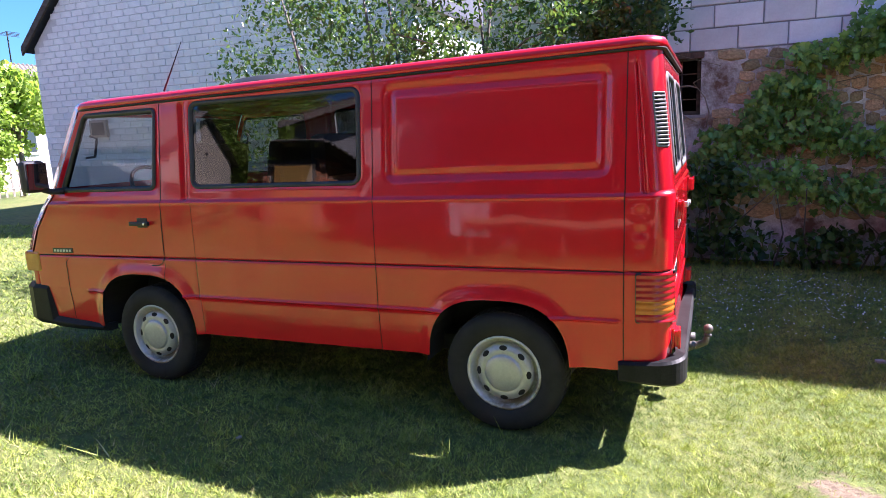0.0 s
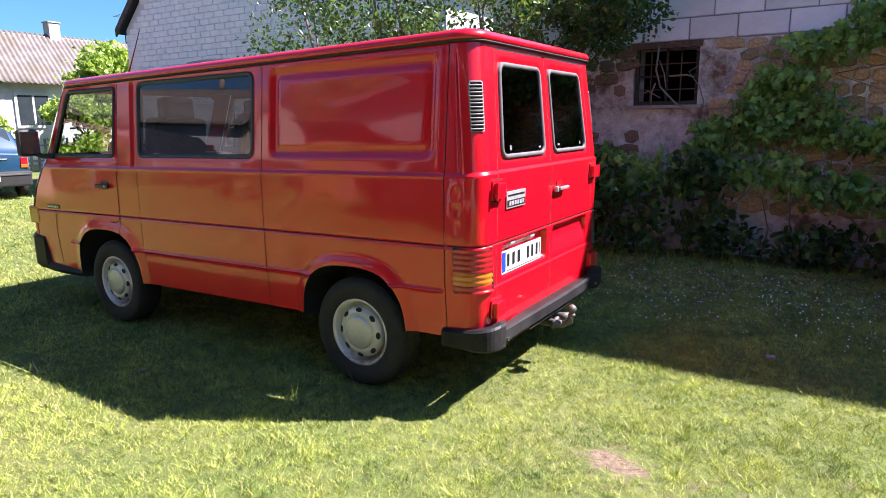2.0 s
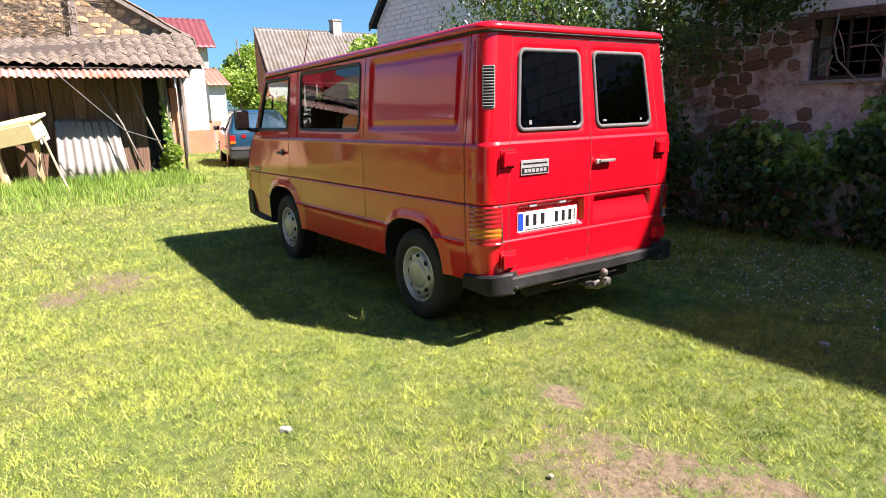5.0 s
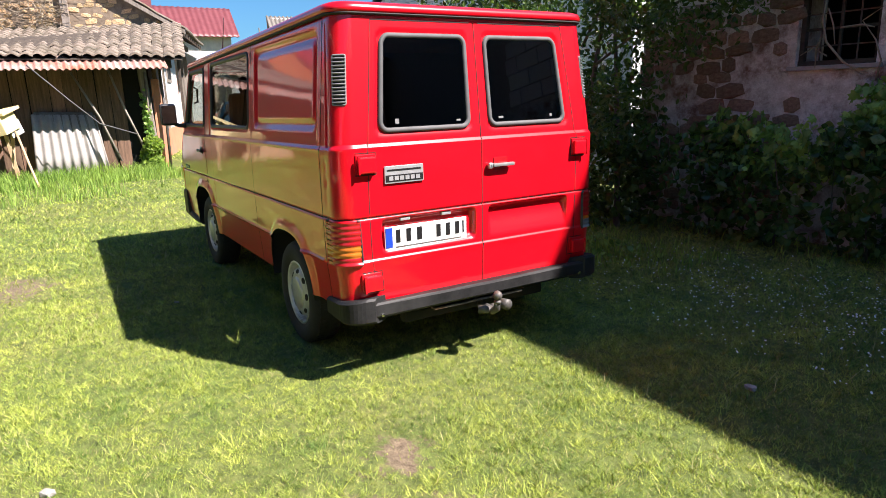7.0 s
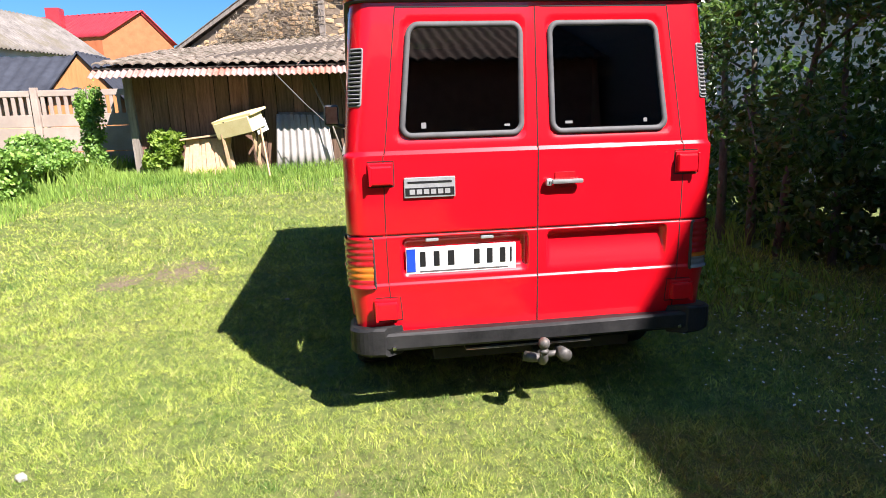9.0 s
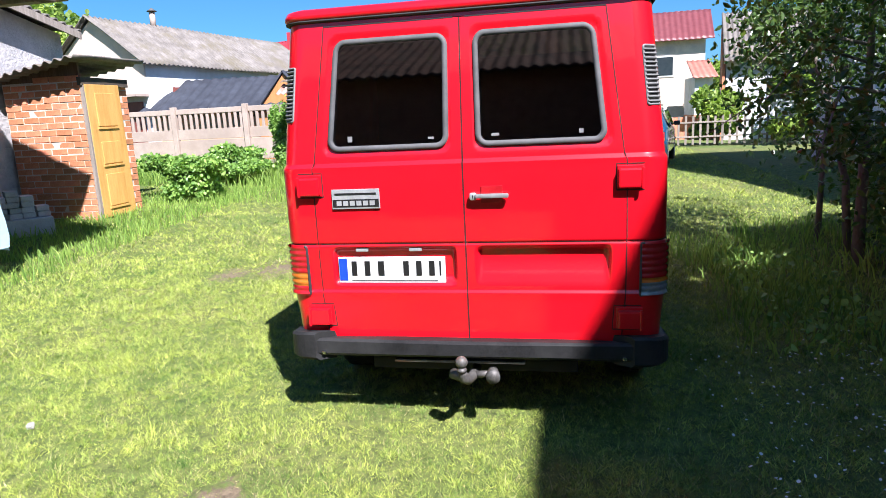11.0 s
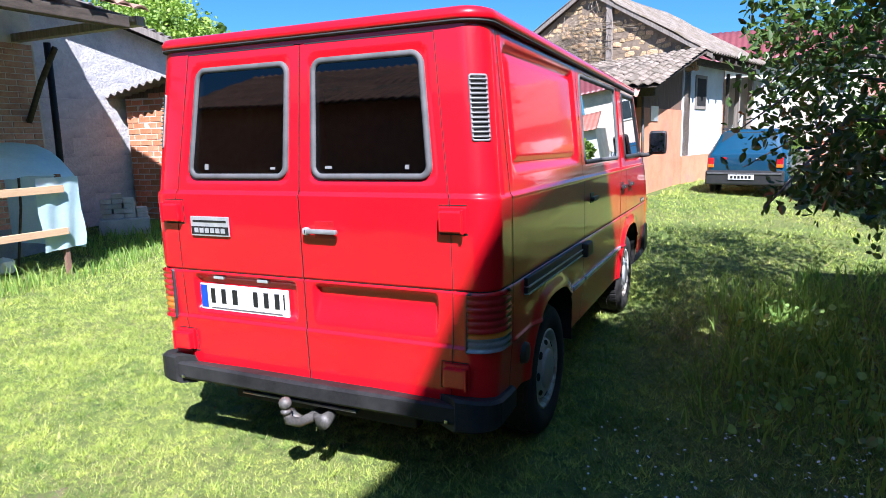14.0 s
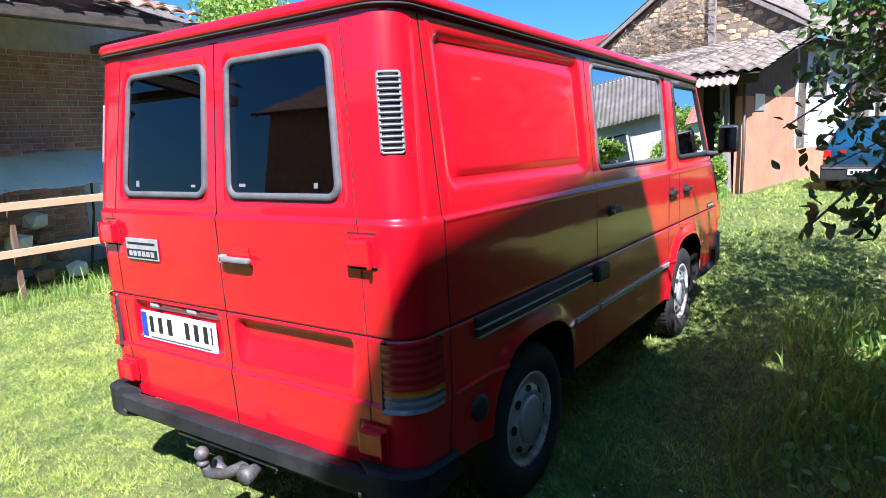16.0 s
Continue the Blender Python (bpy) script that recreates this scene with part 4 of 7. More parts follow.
# roof cap with a dark gutter round it
def plan(grow, z, n=12):
    """The roof's outline: a rounded rectangle from the screen to the tail."""
    x0, x1, w = -3.86 - grow, -0.035 + grow, 0.823 + grow
    r0, r1 = max(0.20 + grow, 0.02), max(0.11 + grow, 0.02)
    out = []
    for cx, cy, r, a0 in ((x1 - r1, w - r1, r1, 0), (x0 + r0, w - r0, r0, 90), (x0 + r0, -w + r0, r0, 180), (x1 - r1, -w + r1, r1, 270)):
        for k in range(n + 1):
            a = radians(a0 + 90 * k / n)
            out.append((cx + r * math.cos(a), cy + r * math.sin(a), z))
    o = np.array(out)
    o[:, 2] -= 0.05 * smooth01((-2.9 - o[:, 0]) / 1.0) * 1.0
    return o


def rings(name, levels, material, close, label=""):
    loops = [plan(g, z) for g, z in levels]
    n = len(loops[0])
    v = np.concatenate(loops)
    f = [(k * n + i, k * n + (i + 1) % n, (k + 1) * n + (i + 1) % n, (k + 1) * n + i) for k in range(len(loops) - 1) for i in range(n)]
    bm = bmesh.new()
    vs = [bm.verts.new(q) for q in v]
    for q in f:
        bm.faces.new([vs[i] for i in q])
    if close:
        bm.faces.new(vs[-n:])
    return body(name, bm, material, van, label, True)


roof = rings("roof", ((-0.03, 1.930), (0.010, 1.938), (0.019, 1.945), (0.020, 1.962), (0.008, 1.982), (-0.03, 1.994), (-0.12, 2.003), (-0.30, 2.010), (-0.55, 2.013)), RED, True, "red roof cap")
rings("roof_gutter", ((0.0, 1.926), (0.010, 1.929), (0.016, 1.932), (0.017, 1.937), (0.01, 1.941)), RUBBER, False, "dark gutter seal round the roof")
hv, hf = lathe(((0.0, 0.055), (0.16, 0.052), (0.24, 0.035), (0.28, 0.0)), 28, "z")
me = mesh_from("roof_hatch", hv * np.array((1.25, 1.0, 1.0)) + np.array((-2.55, -0.25, 1.998)), hf, BLACK, True)
me.transform(RAKE)
put("roof_hatch", me, van, "low dark roof hatch")
body_solid("aerial", tube(((-3.18, -0.62, 1.985), (-3.08, -0.62, 2.14), (-2.985, -0.625, 2.28)), (0.006, 0.004, 0.0025), 6), INK, van, "thin black aerial")

# underside, wheel boxes, cabin
body("underbody", box((3.9, 1.30, 0.10), (-2.15, 0, 0.415), 0.02), UNDER, van)
body("sill", box((1.66, 1.66, 0.05), (-2.05, 0, 0.425), 0.01), UNDER, van)
body("tail_sill", box((0.34, 1.62, 0.06), (-0.24, 0, 0.435), 0.01), UNDER, van)
for cx, cz, rx, rz in ARCHES:
    for side in (-1, 1):
        a = np.linspace(0, np.pi, 17)
        ca, sa = np.sign(np.cos(a)) * np.abs(np.cos(a)) ** (2 / 2.8), np.abs(np.sin(a)) ** (2 / 2.8)
        ys = (side * 0.884, side * 0.50)
        v = [(cx + (rx + 0.012) * p, y, cz + 0.03 + (rz - 0.02) * q) for y in ys for p, q in zip(ca, sa)]
        v += [(cx, side * 0.50, cz)]
        f = [(i, i + 1, 18 + i, 17 + i) for i in range(16)]
        bm = bmesh.new()
        vv = [bm.verts.new(q) for q in v]
        for q in f:
            bm.faces.new([vv[i] for i in q])
        for i in range(16):
            bm.faces.new((vv[17 + i], vv[18 + i], vv[34]))
        body("wheel_box", bm, UNDER, van)
body("floor_mat", box((3.7, 1.62, 0.03), (-2.1, 0, 0.80), 0.005), SEATCLOTH, van)
body("dashboard", box((0.35, 1.5, 0.22), (-3.85, 0, 1.22), 0.06), BLACK, van)
for y in (-0.42, 0.42):
    seat = body("seat", box((0.50, 0.50, 0.16), (-3.22, y, 0.98), 0.05), SEATCLOTH, van, "dark cloth cab seat")
    body("backrest", box((0.14, 0.48, 0.62), (-2.98, y, 1.33), 0.05, turn(0, 10, 0)), SEATCLOTH, seat)
    body("headrest", box((0.10, 0.28, 0.18), (-2.93, y, 1.70), 0.04), SEATCLOTH, seat)
sw, sf = [], []
wheel_pts = [(-3.56 - 0.10 * math.sin(t), -0.42 + 0.19 * math.cos(t), 1.33 + 0.16 * math.sin(t)) for t in np.linspace(0, 2 * math.pi, 25)]
body_solid("steering_wheel", tube(wheel_pts, 0.014, 8), BLACK, van, "black steering wheel")
# seat bench and lining behind the windows
body("rear_bench", box((0.45, 1.2, 0.50), (-2.35, 0.10, 1.05), 0.06), SEATCLOTH, van)
body("bench_back", box((0.13, 1.2, 0.50), (-2.10, 0.10, 1.40), 0.05), SEATCLOTH, van)
body("partition", box((0.02, 1.52, 1.05), (-1.30, 0, 1.33), 0.004), BLACK, van, "dark load-space partition")


def lined(side):
    c0 = flank(np.array((-2.98, -0.22, -0.22, -2.98)), np.array((0.80, 0.80, 1.34, 1.34)), side, -0.03)
    bm = bmesh.new()
    bm.faces.new([bm.verts.new(q) for q in c0])
    body("lining", bm, SEATCLOTH, van)


lined(-1)
lined(1)

# wheels
def wheel(at, side):
    w = new("wheel")
    w.parent = van
    w.matrix_basis = pose(*at, 0, 0, 0 if side > 0 else 180)
    w["label"] = "black tyre on a steel wheel with a grey hub cap"
    prof = ((0.198, -0.085), (0.240, -0.098), (0.295, -0.098), (0.318, -0.085), (0.327, -0.060), (0.327, 0.060), (0.318, 0.082), (0.300, 0.096), (0.262, 0.101), (0.235, 0.098), (0.215, 0.088), (0.198, 0.080), (0.198, -0.085))
    v, f = lathe(prof, 56)
    put("tyre", mesh_from("tyre", v, f, TYRE, True), w)
    tv, tf = [], []
    for k in range(56):
        a0, a1 = 2 * math.pi * k / 56, 2 * math.pi * (k + 0.62) / 56
        for s_ in (-1, 1):
            b = len(tv)
            for a_, yy in ((a0, 0.012 * s_), (a1, 0.020 * s_), (a1, 0.062 * s_), (a0, 0.062 * s_)):
                for r in (0.322, 0.331):
                    tv.append((r * math.cos(a_), yy, r * math.sin(a_)))
            tf += [(b + 1, b + 3, b + 5, b + 7), (b, b + 2, b + 3, b + 1), (b + 2, b + 4, b + 5, b + 3), (b + 4, b + 6, b + 7, b + 5), (b + 6, b, b + 1, b + 7)]
    put("tread", mesh_from("tread", tv, tf, TYRE), w)
    v, f = lathe(((0.200, 0.070), (0.205, 0.084), (0.196, 0.088), (0.186, 0.076), (0.178, 0.034), (0.165, 0.022), (0.150, 0.022), (0.135, 0.030), (0.10, 0.036), (0.0, 0.036)), 56)
    holes_ = []
    rim = put("rim", mesh_from("rim", v, f, STEEL, True), w, "cream steel rim")
    for k in range(8):
        a = 2 * math.pi * k / 8
        hv_, hf_ = lathe(((0.0, 0.0), (0.019, 0.0), (0.019, -0.004)), 14)
        me = mesh_from("vent_hole", hv_ * np.array((0.72, 1, 1.15)), hf_, UNDER)
        holes_.append((me, Matrix.Rotation(-a, 4, "Y") @ pose(0.138, 0.0805, 0, 0, 0, -24)))
    v, f = lathe(((0.0, 0.096), (0.060, 0.0965), (0.092, 0.095), (0.098, 0.091), (0.101, 0.083), (0.106, 0.082), (0.110, 0.085), (0.130, 0.082), (0.148, 0.073), (0.155, 0.060), (0.157, 0.038)), 40)
    cap = put("hub_cap", mesh_from("hub_cap", v, f, HUB, True), w, "dull grey hub cap")
    for me, m in holes_:
        put("vent_hole", me, cap, "", m)
    v, f = lathe(((0.024, 0.0945), (0.026, 0.0965), (0.029, 0.0965), (0.031, 0.094)), 28)
    put("boss", mesh_from("boss", v, f, HUB, True), cap)
    return w


for x in (-0.795, -3.245):
    for side in (-1, 1):
        wheel((x, side * 0.776, 0.327), side)
# clutter inside
tagged(part("cardboard_box", box((0.42, 0.36, 0.26), (-1.80, VY - 0.35, 1.225), 0.006), CARD), "brown cardboard box on the bench behind the side window", "box")

# ---- surroundings: helpers for pieces ----
rng = np.random.default_rng(7)


def lump(seed, sx=1.0, sy=0.35, sz=1.0, cuts=2):
    """A rounded uneven stone about one unit across, for sharing."""
    bm = bmesh.new()
    bmesh.ops.create_icosphere(bm, subdivisions=1, radius=0.5)
    for v in bm.verts:
        k = 1 + 0.24 * noise.noise(v.co * 2.3 + Vector((seed * 3.1, seed, 0)))
        p = v.co * k
        p = Vector([math.copysign(abs(c * 2) ** 0.62 / 2, c) for c in p])
        v.co = Vector((p.x * sx, p.y * sy, p.z * sz))
    me = bpy.data.meshes.new("stone")
    bm.normal_update()
    bm.to_mesh(me)
    bm.free()
    return me


def piece_mesh(name, material, size=(1, 1, 1), bevel=0.0):
    bm = box(size, (0, 0, 0), bevel)
    me = bpy.data.meshes.new(name)
    bm.normal_update()
    bm.to_mesh(me)
    bm.free()
    me.materials.append(material)
    return me


def tidy_mesh(name, material, size, bevel=0.0):
    """A block with chamfered front edges only: 10 faces, front towards +y."""
    x, y, z = size[0] / 2, size[1] / 2, size[2] / 2
    b = bevel
    v = [(-x, -y, -z), (x, -y, -z), (x, -y, z), (-x, -y, z), (-x, y - b, -z), (x, y - b, -z), (x, y - b, z), (-x, y - b, z),
         (-x + b, y, -z + b), (x - b, y, -z + b), (x - b, y, z - b), (-x + b, y, z - b)]
    f = [(8, 11, 10, 9), (4, 8, 9, 5), (5, 9, 10, 6), (6, 10, 11, 7), (7, 11, 8, 4), (0, 4, 5, 1), (1, 5, 6, 2), (2, 6, 7, 3), (3, 7, 4, 0), (0, 1, 2, 3)]
    return mesh_from(name, v, f, material)


def joined(name, me, mats, parent, label=""):
    """Many placed copies of one mesh as a single part of kind stuff."""
    n, k = len(me.vertices), len(me.polygons)
    co = np.empty(n * 3)
    me.vertices.foreach_get("co", co)
    co = np.c_[co.reshape(-1, 3), np.ones(n)]
    fs = np.array([tuple(p.vertices) for p in me.polygons])
    v = np.concatenate([(co @ np.array(m).T)[:, :3] for m in mats])
    f = np.concatenate([fs + n * i for i in range(len(mats))])
    return tagged(put(name, mesh_from(name, v, f, me.materials[0]), parent, label), kind="stuff")


def courses(wall, name, material, u0, u1, z0, z1, length, height, gap, place, inside=None, limit=300, jitter=0.0, depth=0.05, seed=1):
    """Lays bricks or blocks in bond over a wall face. place(u, z) gives the pose of a piece whose front looks along +y of it."""
    r = random.Random(seed)
    full, half = tidy_mesh(name, material, (length - gap, depth, height - gap), min(0.006, gap * 0.6)), tidy_mesh(name, material, (length / 2 - gap, depth, height - gap), min(0.006, gap * 0.6))
    spots = []
    row, z = 0, z0
    while z + height <= z1 + 1e-6:
        u = u0 - (length / 2 if row % 2 else 0)
        while u < u1 - 1e-6:
            a, b = max(u, u0), min(u + length, u1)
            if b - a > length * 0.3:
                me = full if b - a > length * 0.75 else half
                c = (a + b) / 2
                if inside is None or inside(c, z + height / 2):
                    s = (b - a) / (length if me is full else length / 2)
                    m = place(c + r.uniform(-1, 1) * jitter, z + height / 2 + r.uniform(-1, 1) * jitter) @ pose(0, r.uniform(-1, 1) * jitter * 1.5, 0, r.uniform(-1, 1) * jitter * 120, 0, r.uniform(-1, 1) * jitter * 120) @ Matrix.Diagonal((s, 1, 1, 1))
                    spots.append((me, m))
            u += length
        z += height
        row += 1
    spots_a, spots_b = spots[:limit], spots[limit:]
    for me, m in spots_a:
        put(name, me, wall, "", m)
    for me in (full, half):
        rest = [m for q, m in spots_b if q is me]
        if rest:
            joined(name + "_rest", me, rest, wall)


def rubble(wall, material, u0, u1, z0, z1, size, place, inside=None, limit=300, seed=3, thick=0.12):
    """Uneven field stones set close over a wall face."""
    r = random.Random(seed)
    kinds = [lump(seed * 7 + k) for k in range(9)]
    for me in kinds:
        me.materials.append(material)
    z, n = z0, 0
    while z < z1:
        h = size * r.uniform(0.6, 1.0)
        u = u0 + r.uniform(-0.5, 0) * size
        while u < u1:
            w = size * r.uniform(0.75, 1.9)
            c, cz = u + w / 2, z + h / 2 + r.uniform(-0.15, 0.15) * h
            if (inside is None or inside(c, cz)) and n < limit:
                m = place(c, cz) @ pose(0, r.uniform(-0.012, 0.012), 0, 0, r.uniform(-14, 14), 0) @ Matrix.Diagonal((w * 1.04, thick * r.uniform(1.6, 2.6), h * 1.10, 1))
                put("stone", r.choice(kinds), wall, "", m)
                n += 1
            u += w
        z += h


def leaf_cloud(points, size, ways=None, droop=0.3, ratio=0.42, seed=5, lobed=False):
    """Leaves as folded kites at the given points; arrays of corners and faces."""
    g = np.random.default_rng(seed)
    n = len(points)
    d = g.normal(size=(n, 3))
    d[:, 2] -= droop
    if ways is not None:
        d += ways * 1.2
    d /= np.linalg.norm(d, axis=1)[:, None]
    s = np.cross(d, g.normal(size=(n, 3)))
    s /= np.maximum(np.linalg.norm(s, axis=1), 1e-6)[:, None]
    nn = np.cross(d, s)
    L = (size * g.uniform(0.6, 1.25, n))[:, None]
    if lobed:
        half = ((-0.06, 0.30), (0.16, 0.56), (0.36, 0.34), (0.66, 0.46), (0.64, 0.20))
        rim = [(0.0, 0.0)] + list(half) + [(1.0, 0.0)] + [(a, -b) for a, b in half[::-1]]
        ring = [points + d * L * 0.36] + [points + d * L * a + s * L * b * ratio - nn * L * (0.05 + 0.30 * abs(b) + 0.22 * max(a - 0.4, 0)) for a, b in rim]
        v = np.stack(ring, 1).reshape(-1, 3)
        b0 = (np.arange(n) * 13)[:, None, None]
        f = np.array([(0, 1 + i, 1 + (i + 1) % 12) for i in range(12)])[None] + b0
        return v, f.reshape(-1, 3)
    rim = ((0.20, 0.66), (0.48, 1.0), (0.78, 0.62))
    side = [[points + d * L * a + s * L * ratio * b * k + nn * L * (0.08 * b - 0.10 * a * a) for a, b in rim] for k in (1, -1)]
    v = np.stack([points, points + d * L - nn * L * 0.10] + side[0] + side[1], 1).reshape(-1, 3)
    f = np.arange(8 * n).reshape(-1, 8)
    f = np.concatenate([f[:, q] for q in ((0, 2, 3), (0, 3, 4), (0, 4, 1), (0, 6, 5), (0, 7, 6), (0, 1, 7))])
    return v, f


def blob_points(blobs, per, seed, shell=0.55):
    """Points inside a set of ellipsoids, denser towards their skins, with gaps where clumps thin out."""
    g = np.random.default_rng(seed)
    out = []
    for (cx, cy, cz), (rx, ry, rz), w in blobs:
        n = int(per * w * 1.7)
        d = g.normal(size=(n, 3))
        d /= np.linalg.norm(d, axis=1)[:, None]
        r = shell + (1 - shell) * g.uniform(0, 1, n) ** 0.7
        r *= 1 + 0.22 * g.normal(size=n) * 0.6
        p = d * r[:, None] * np.array((rx, ry, rz)) + np.array((cx, cy, cz))
        q = p * 2.6
        k = np.sin(q[:, 0] * 1.9 + 1.1 * np.sin(q[:, 1] * 1.3)) + np.sin(q[:, 1] * 2.3 + q[:, 2]) + np.sin(q[:, 2] * 2.1 + 0.8 * q[:, 0])
        p = p[k + g.normal(size=n) * 0.5 > -0.75]
        out.append(p[:int(per * w)])
    return np.concatenate(out)


def tree(name, at, label, stems, blobs, per, size, material, seed, bark=BARK, category="tree", ratio=0.42, gaps=()):
    """Stems and limbs as tapered tubes, and a crown of many leaves; gaps are tubes cleared of leaves to let sun
    through: a point, a direction, a radius.
    """
    t = thing(name, at, label, category)
    n = 0
    for pts, r0 in stems:
        rad = np.linspace(r0, r0 * 0.25, len(pts))
        solid("trunk" if n == 0 else "branch", tube(pts, list(rad), 7), bark, t)
        n += 1
    p = blob_points(blobs, per, seed)
    for a, way, r in gaps:
        q = p - np.array(a)
        p = p[np.linalg.norm(np.cross(q, np.array(way)), axis=1) > r * (0.75 + 0.35 * np.sin(p[:, 2] * 9 + p[:, 0] * 7))]
    v, f = leaf_cloud(p, size, None, 0.3, ratio, seed)
    tagged(put("crown", mesh_from("crown", v, f, material), t), kind="stuff")
    return t


def facing(origin, normal_deg):
    """Poses on a wall whose front looks along normal_deg in the plan; u is the world's x or y along the wall."""
    along = Vector((1, 0, 0)) if normal_deg % 180 else Vector((0, 1, 0))
    spin = pose(0, 0, 0, 0, 0, normal_deg - 90)
    return lambda u, z: Matrix.Translation(Vector(origin) + along * u + Vector((0, 0, z))) @ spin


def slab(name, corners, thick, material, parent=None, label="", uv_wave=None):
    """A sheet over four corners (a, b along the eave, c, d along the ridge), with waves running up the slope, and a thickness."""
    a, b, c, d = (np.array(q, float) for q in corners)
    pitch, amp, nv = uv_wave[:3] if uv_wave else (1e9, 0.0, 2)
    L = np.linalg.norm(b - a)
    nu = max(2, int(L / pitch * 8)) if uv_wave else 2
    nrm = np.cross(b - a, d - a)
    nrm /= np.linalg.norm(nrm)
    if nrm[2] < 0:
        nrm = -nrm
    us, vs = np.linspace(0, 1, nu), np.linspace(0, 1, nv)
    U, V_ = np.meshgrid(us, vs, indexing="ij")
    P = (1 - V_)[..., None] * ((1 - U)[..., None] * a + U[..., None] * b) + V_[..., None] * ((1 - U)[..., None] * d + U[..., None] * c)
    g = np.random.default_rng(int(abs(a.sum() * 100)) % 1000)
    step = np.floor(V_ * (nv - 1) / 3 + 1e-6)
    saw = uv_wave[3] * (1 - (V_ * (nv - 1) / 3) % 1.0) if uv_wave and len(uv_wave) > 3 else 0.0
    w = saw + amp * np.sin(2 * np.pi * U * L / pitch + (0.35 * np.sin(step * 2.7) if uv_wave and len(uv_wave) > 3 else 0.0)) + 0.010 * np.sin(U * L * 1.3 + step * 2.1) * (amp > 0)
    top = P + nrm * (w[..., None])
    bot = top - nrm * thick
    n = nu * nv
    v = np.concatenate((top.reshape(-1, 3), bot.reshape(-1, 3)))
    i, j = np.meshgrid(np.arange(nu - 1), np.arange(nv - 1), indexing="ij")
    f = np.stack((i * nv + j, (i + 1) * nv + j, (i + 1) * nv + j + 1, i * nv + j + 1), -1).reshape(-1, 4)
    fb = f[:, ::-1] + n
    rim = []
    for i in range(nu - 1):
        rim += [(i * nv, i * nv + n, (i + 1) * nv + n, (i + 1) * nv), (i * nv + nv - 1, (i + 1) * nv + nv - 1, (i + 1) * nv + nv - 1 + n, i * nv + nv - 1 + n)]
    for j in range(nv - 1):
        rim += [(j, j + 1, j + 1 + n, j + n), ((nu - 1) * nv + j, (nu - 1) * nv + j + n, (nu - 1) * nv + j + 1 + n, (nu - 1) * nv + j + 1)]
    bm_f = np.concatenate((f, fb, np.array(rim)))
    return put(name, mesh_from(name, v, bm_f, material, bool(uv_wave)), parent, label)


def prism(name, outline, depth, material, parent=None, label=""):
    """An upright slab: an outline of 3D points pushed along a vector."""
    bm = bmesh.new()
    a = [bm.verts.new(p) for p in outline]
    b = [bm.verts.new(Vector(p) + Vector(depth)) for p in outline]
    bm.faces.new(a)
    bm.faces.new(b[::-1])
    for i in range(len(a)):
        j = (i + 1) % len(a)
        bm.faces.new((a[i], b[i], b[j], a[j]))
    bmesh.ops.recalc_face_normals(bm, faces=bm.faces)
    return part(name, bm, material, parent, label)


def between(a, b):
    return [(a[i] + b[i]) / 2 for i in range(3)], [abs(b[i] - a[i]) for i in range(3)]


def span(name, a, b, material, parent=None, label="", bevel=0.0):
    c, s = between(a, b)
    return part(name, box(s, c, bevel), material, parent, label)


# ---- the stone barn behind the van, with block courses above ----
bm = bmesh.new()
for a, b in (((-2.6, 7.98, -0.2), (-0.70, 8.45, 2.40)), ((0.03, 7.98, -0.2), (14, 8.45, 2.40)), ((-0.70, 7.98, -0.2), (0.03, 8.45, 1.70)), ((-0.70, 7.98, 2.35), (0.03, 8.45, 2.40))):
    c, s = between(a, b)
    box(s, c, 0, None, bm)
barn = tagged(part("wall_north", bm, RENDERW), "old rubble stone barn wall with crumbling render", "wall", kind="structure")
upper = tagged(span("wall_north_upper", (-2.6, 8.012, 2.40), (2.6, 8.45, 3.60), JOINT), "pale block courses laid on the old stone wall", "wall", kind="structure")
tagged(span("wall_north_tall", (2.6, 8.012, 2.40), (14, 8.45, 7.77), JOINT), "tall grey block wall of the barn", "wall", kind="structure")
# unseen sloping top, added to fit the wall's shadow edge on the van
tagged(prism("parapet_north", ((2.6, 8.02, 7.772), (2.6, 8.02, 8.04), (3.4, 8.02, 7.99), (4.7, 8.02, 7.83), (5.2, 8.02, 7.772)), (0, 0.43, 0), JOINT), "unseen raised end of the barn wall, added to shape its shadow", "wall", kind="structure")
# these two walls carry the unlit room's darkness in their colour
tagged(span("barn_room", (-2.6, 9.7, -0.2), (14, 9.9, 3.6), VOID), "back wall inside the barn, coloured near-black for shade", "wall", kind="structure")
tagged(span("barn_end_west", (-2.6, 8.45, -0.2), (-2.4, 9.7, 3.6), VOID), "end wall of the barn, coloured near-black for shade", "wall", kind="structure")
tagged(span("barn_roof", (-2.7, 7.9, 3.60), (2.6, 9.9, 3.68), BEAMWOOD), "dark flat roof of the barn", "roof", kind="structure")
# out of view; its depth is kept to hold sun off the lawn
tagged(span("barn_roof_tall", (2.6, 8.45, 7.45), (14, 12, 7.55), BEAMWOOD), "unseen dark roof of the tall barn, kept deep to block sun", "roof", kind="structure")
north = facing((0, 7.98, 0), -90)


def off_window(u, z):
    return not (-0.78 < u < 0.11 and 1.62 < z < 2.40)


courses(upper, "block", BLOCKGREY, -2.6, 5.2, 2.41, 3.60, 0.50, 0.245, 0.014, facing((0, 8.015, 0), -90), None, 90, 0.002, 0.05, 11)
rubble(barn, STONEGREY, -2.55, -0.75, 0.1, 2.36, 0.19, north, lambda u, z: off_window(u, z) and math.sin(u * 5.1 + 2 * z) + math.sin(z * 6.3 - u) > -0.5, 120, 21, 0.06)
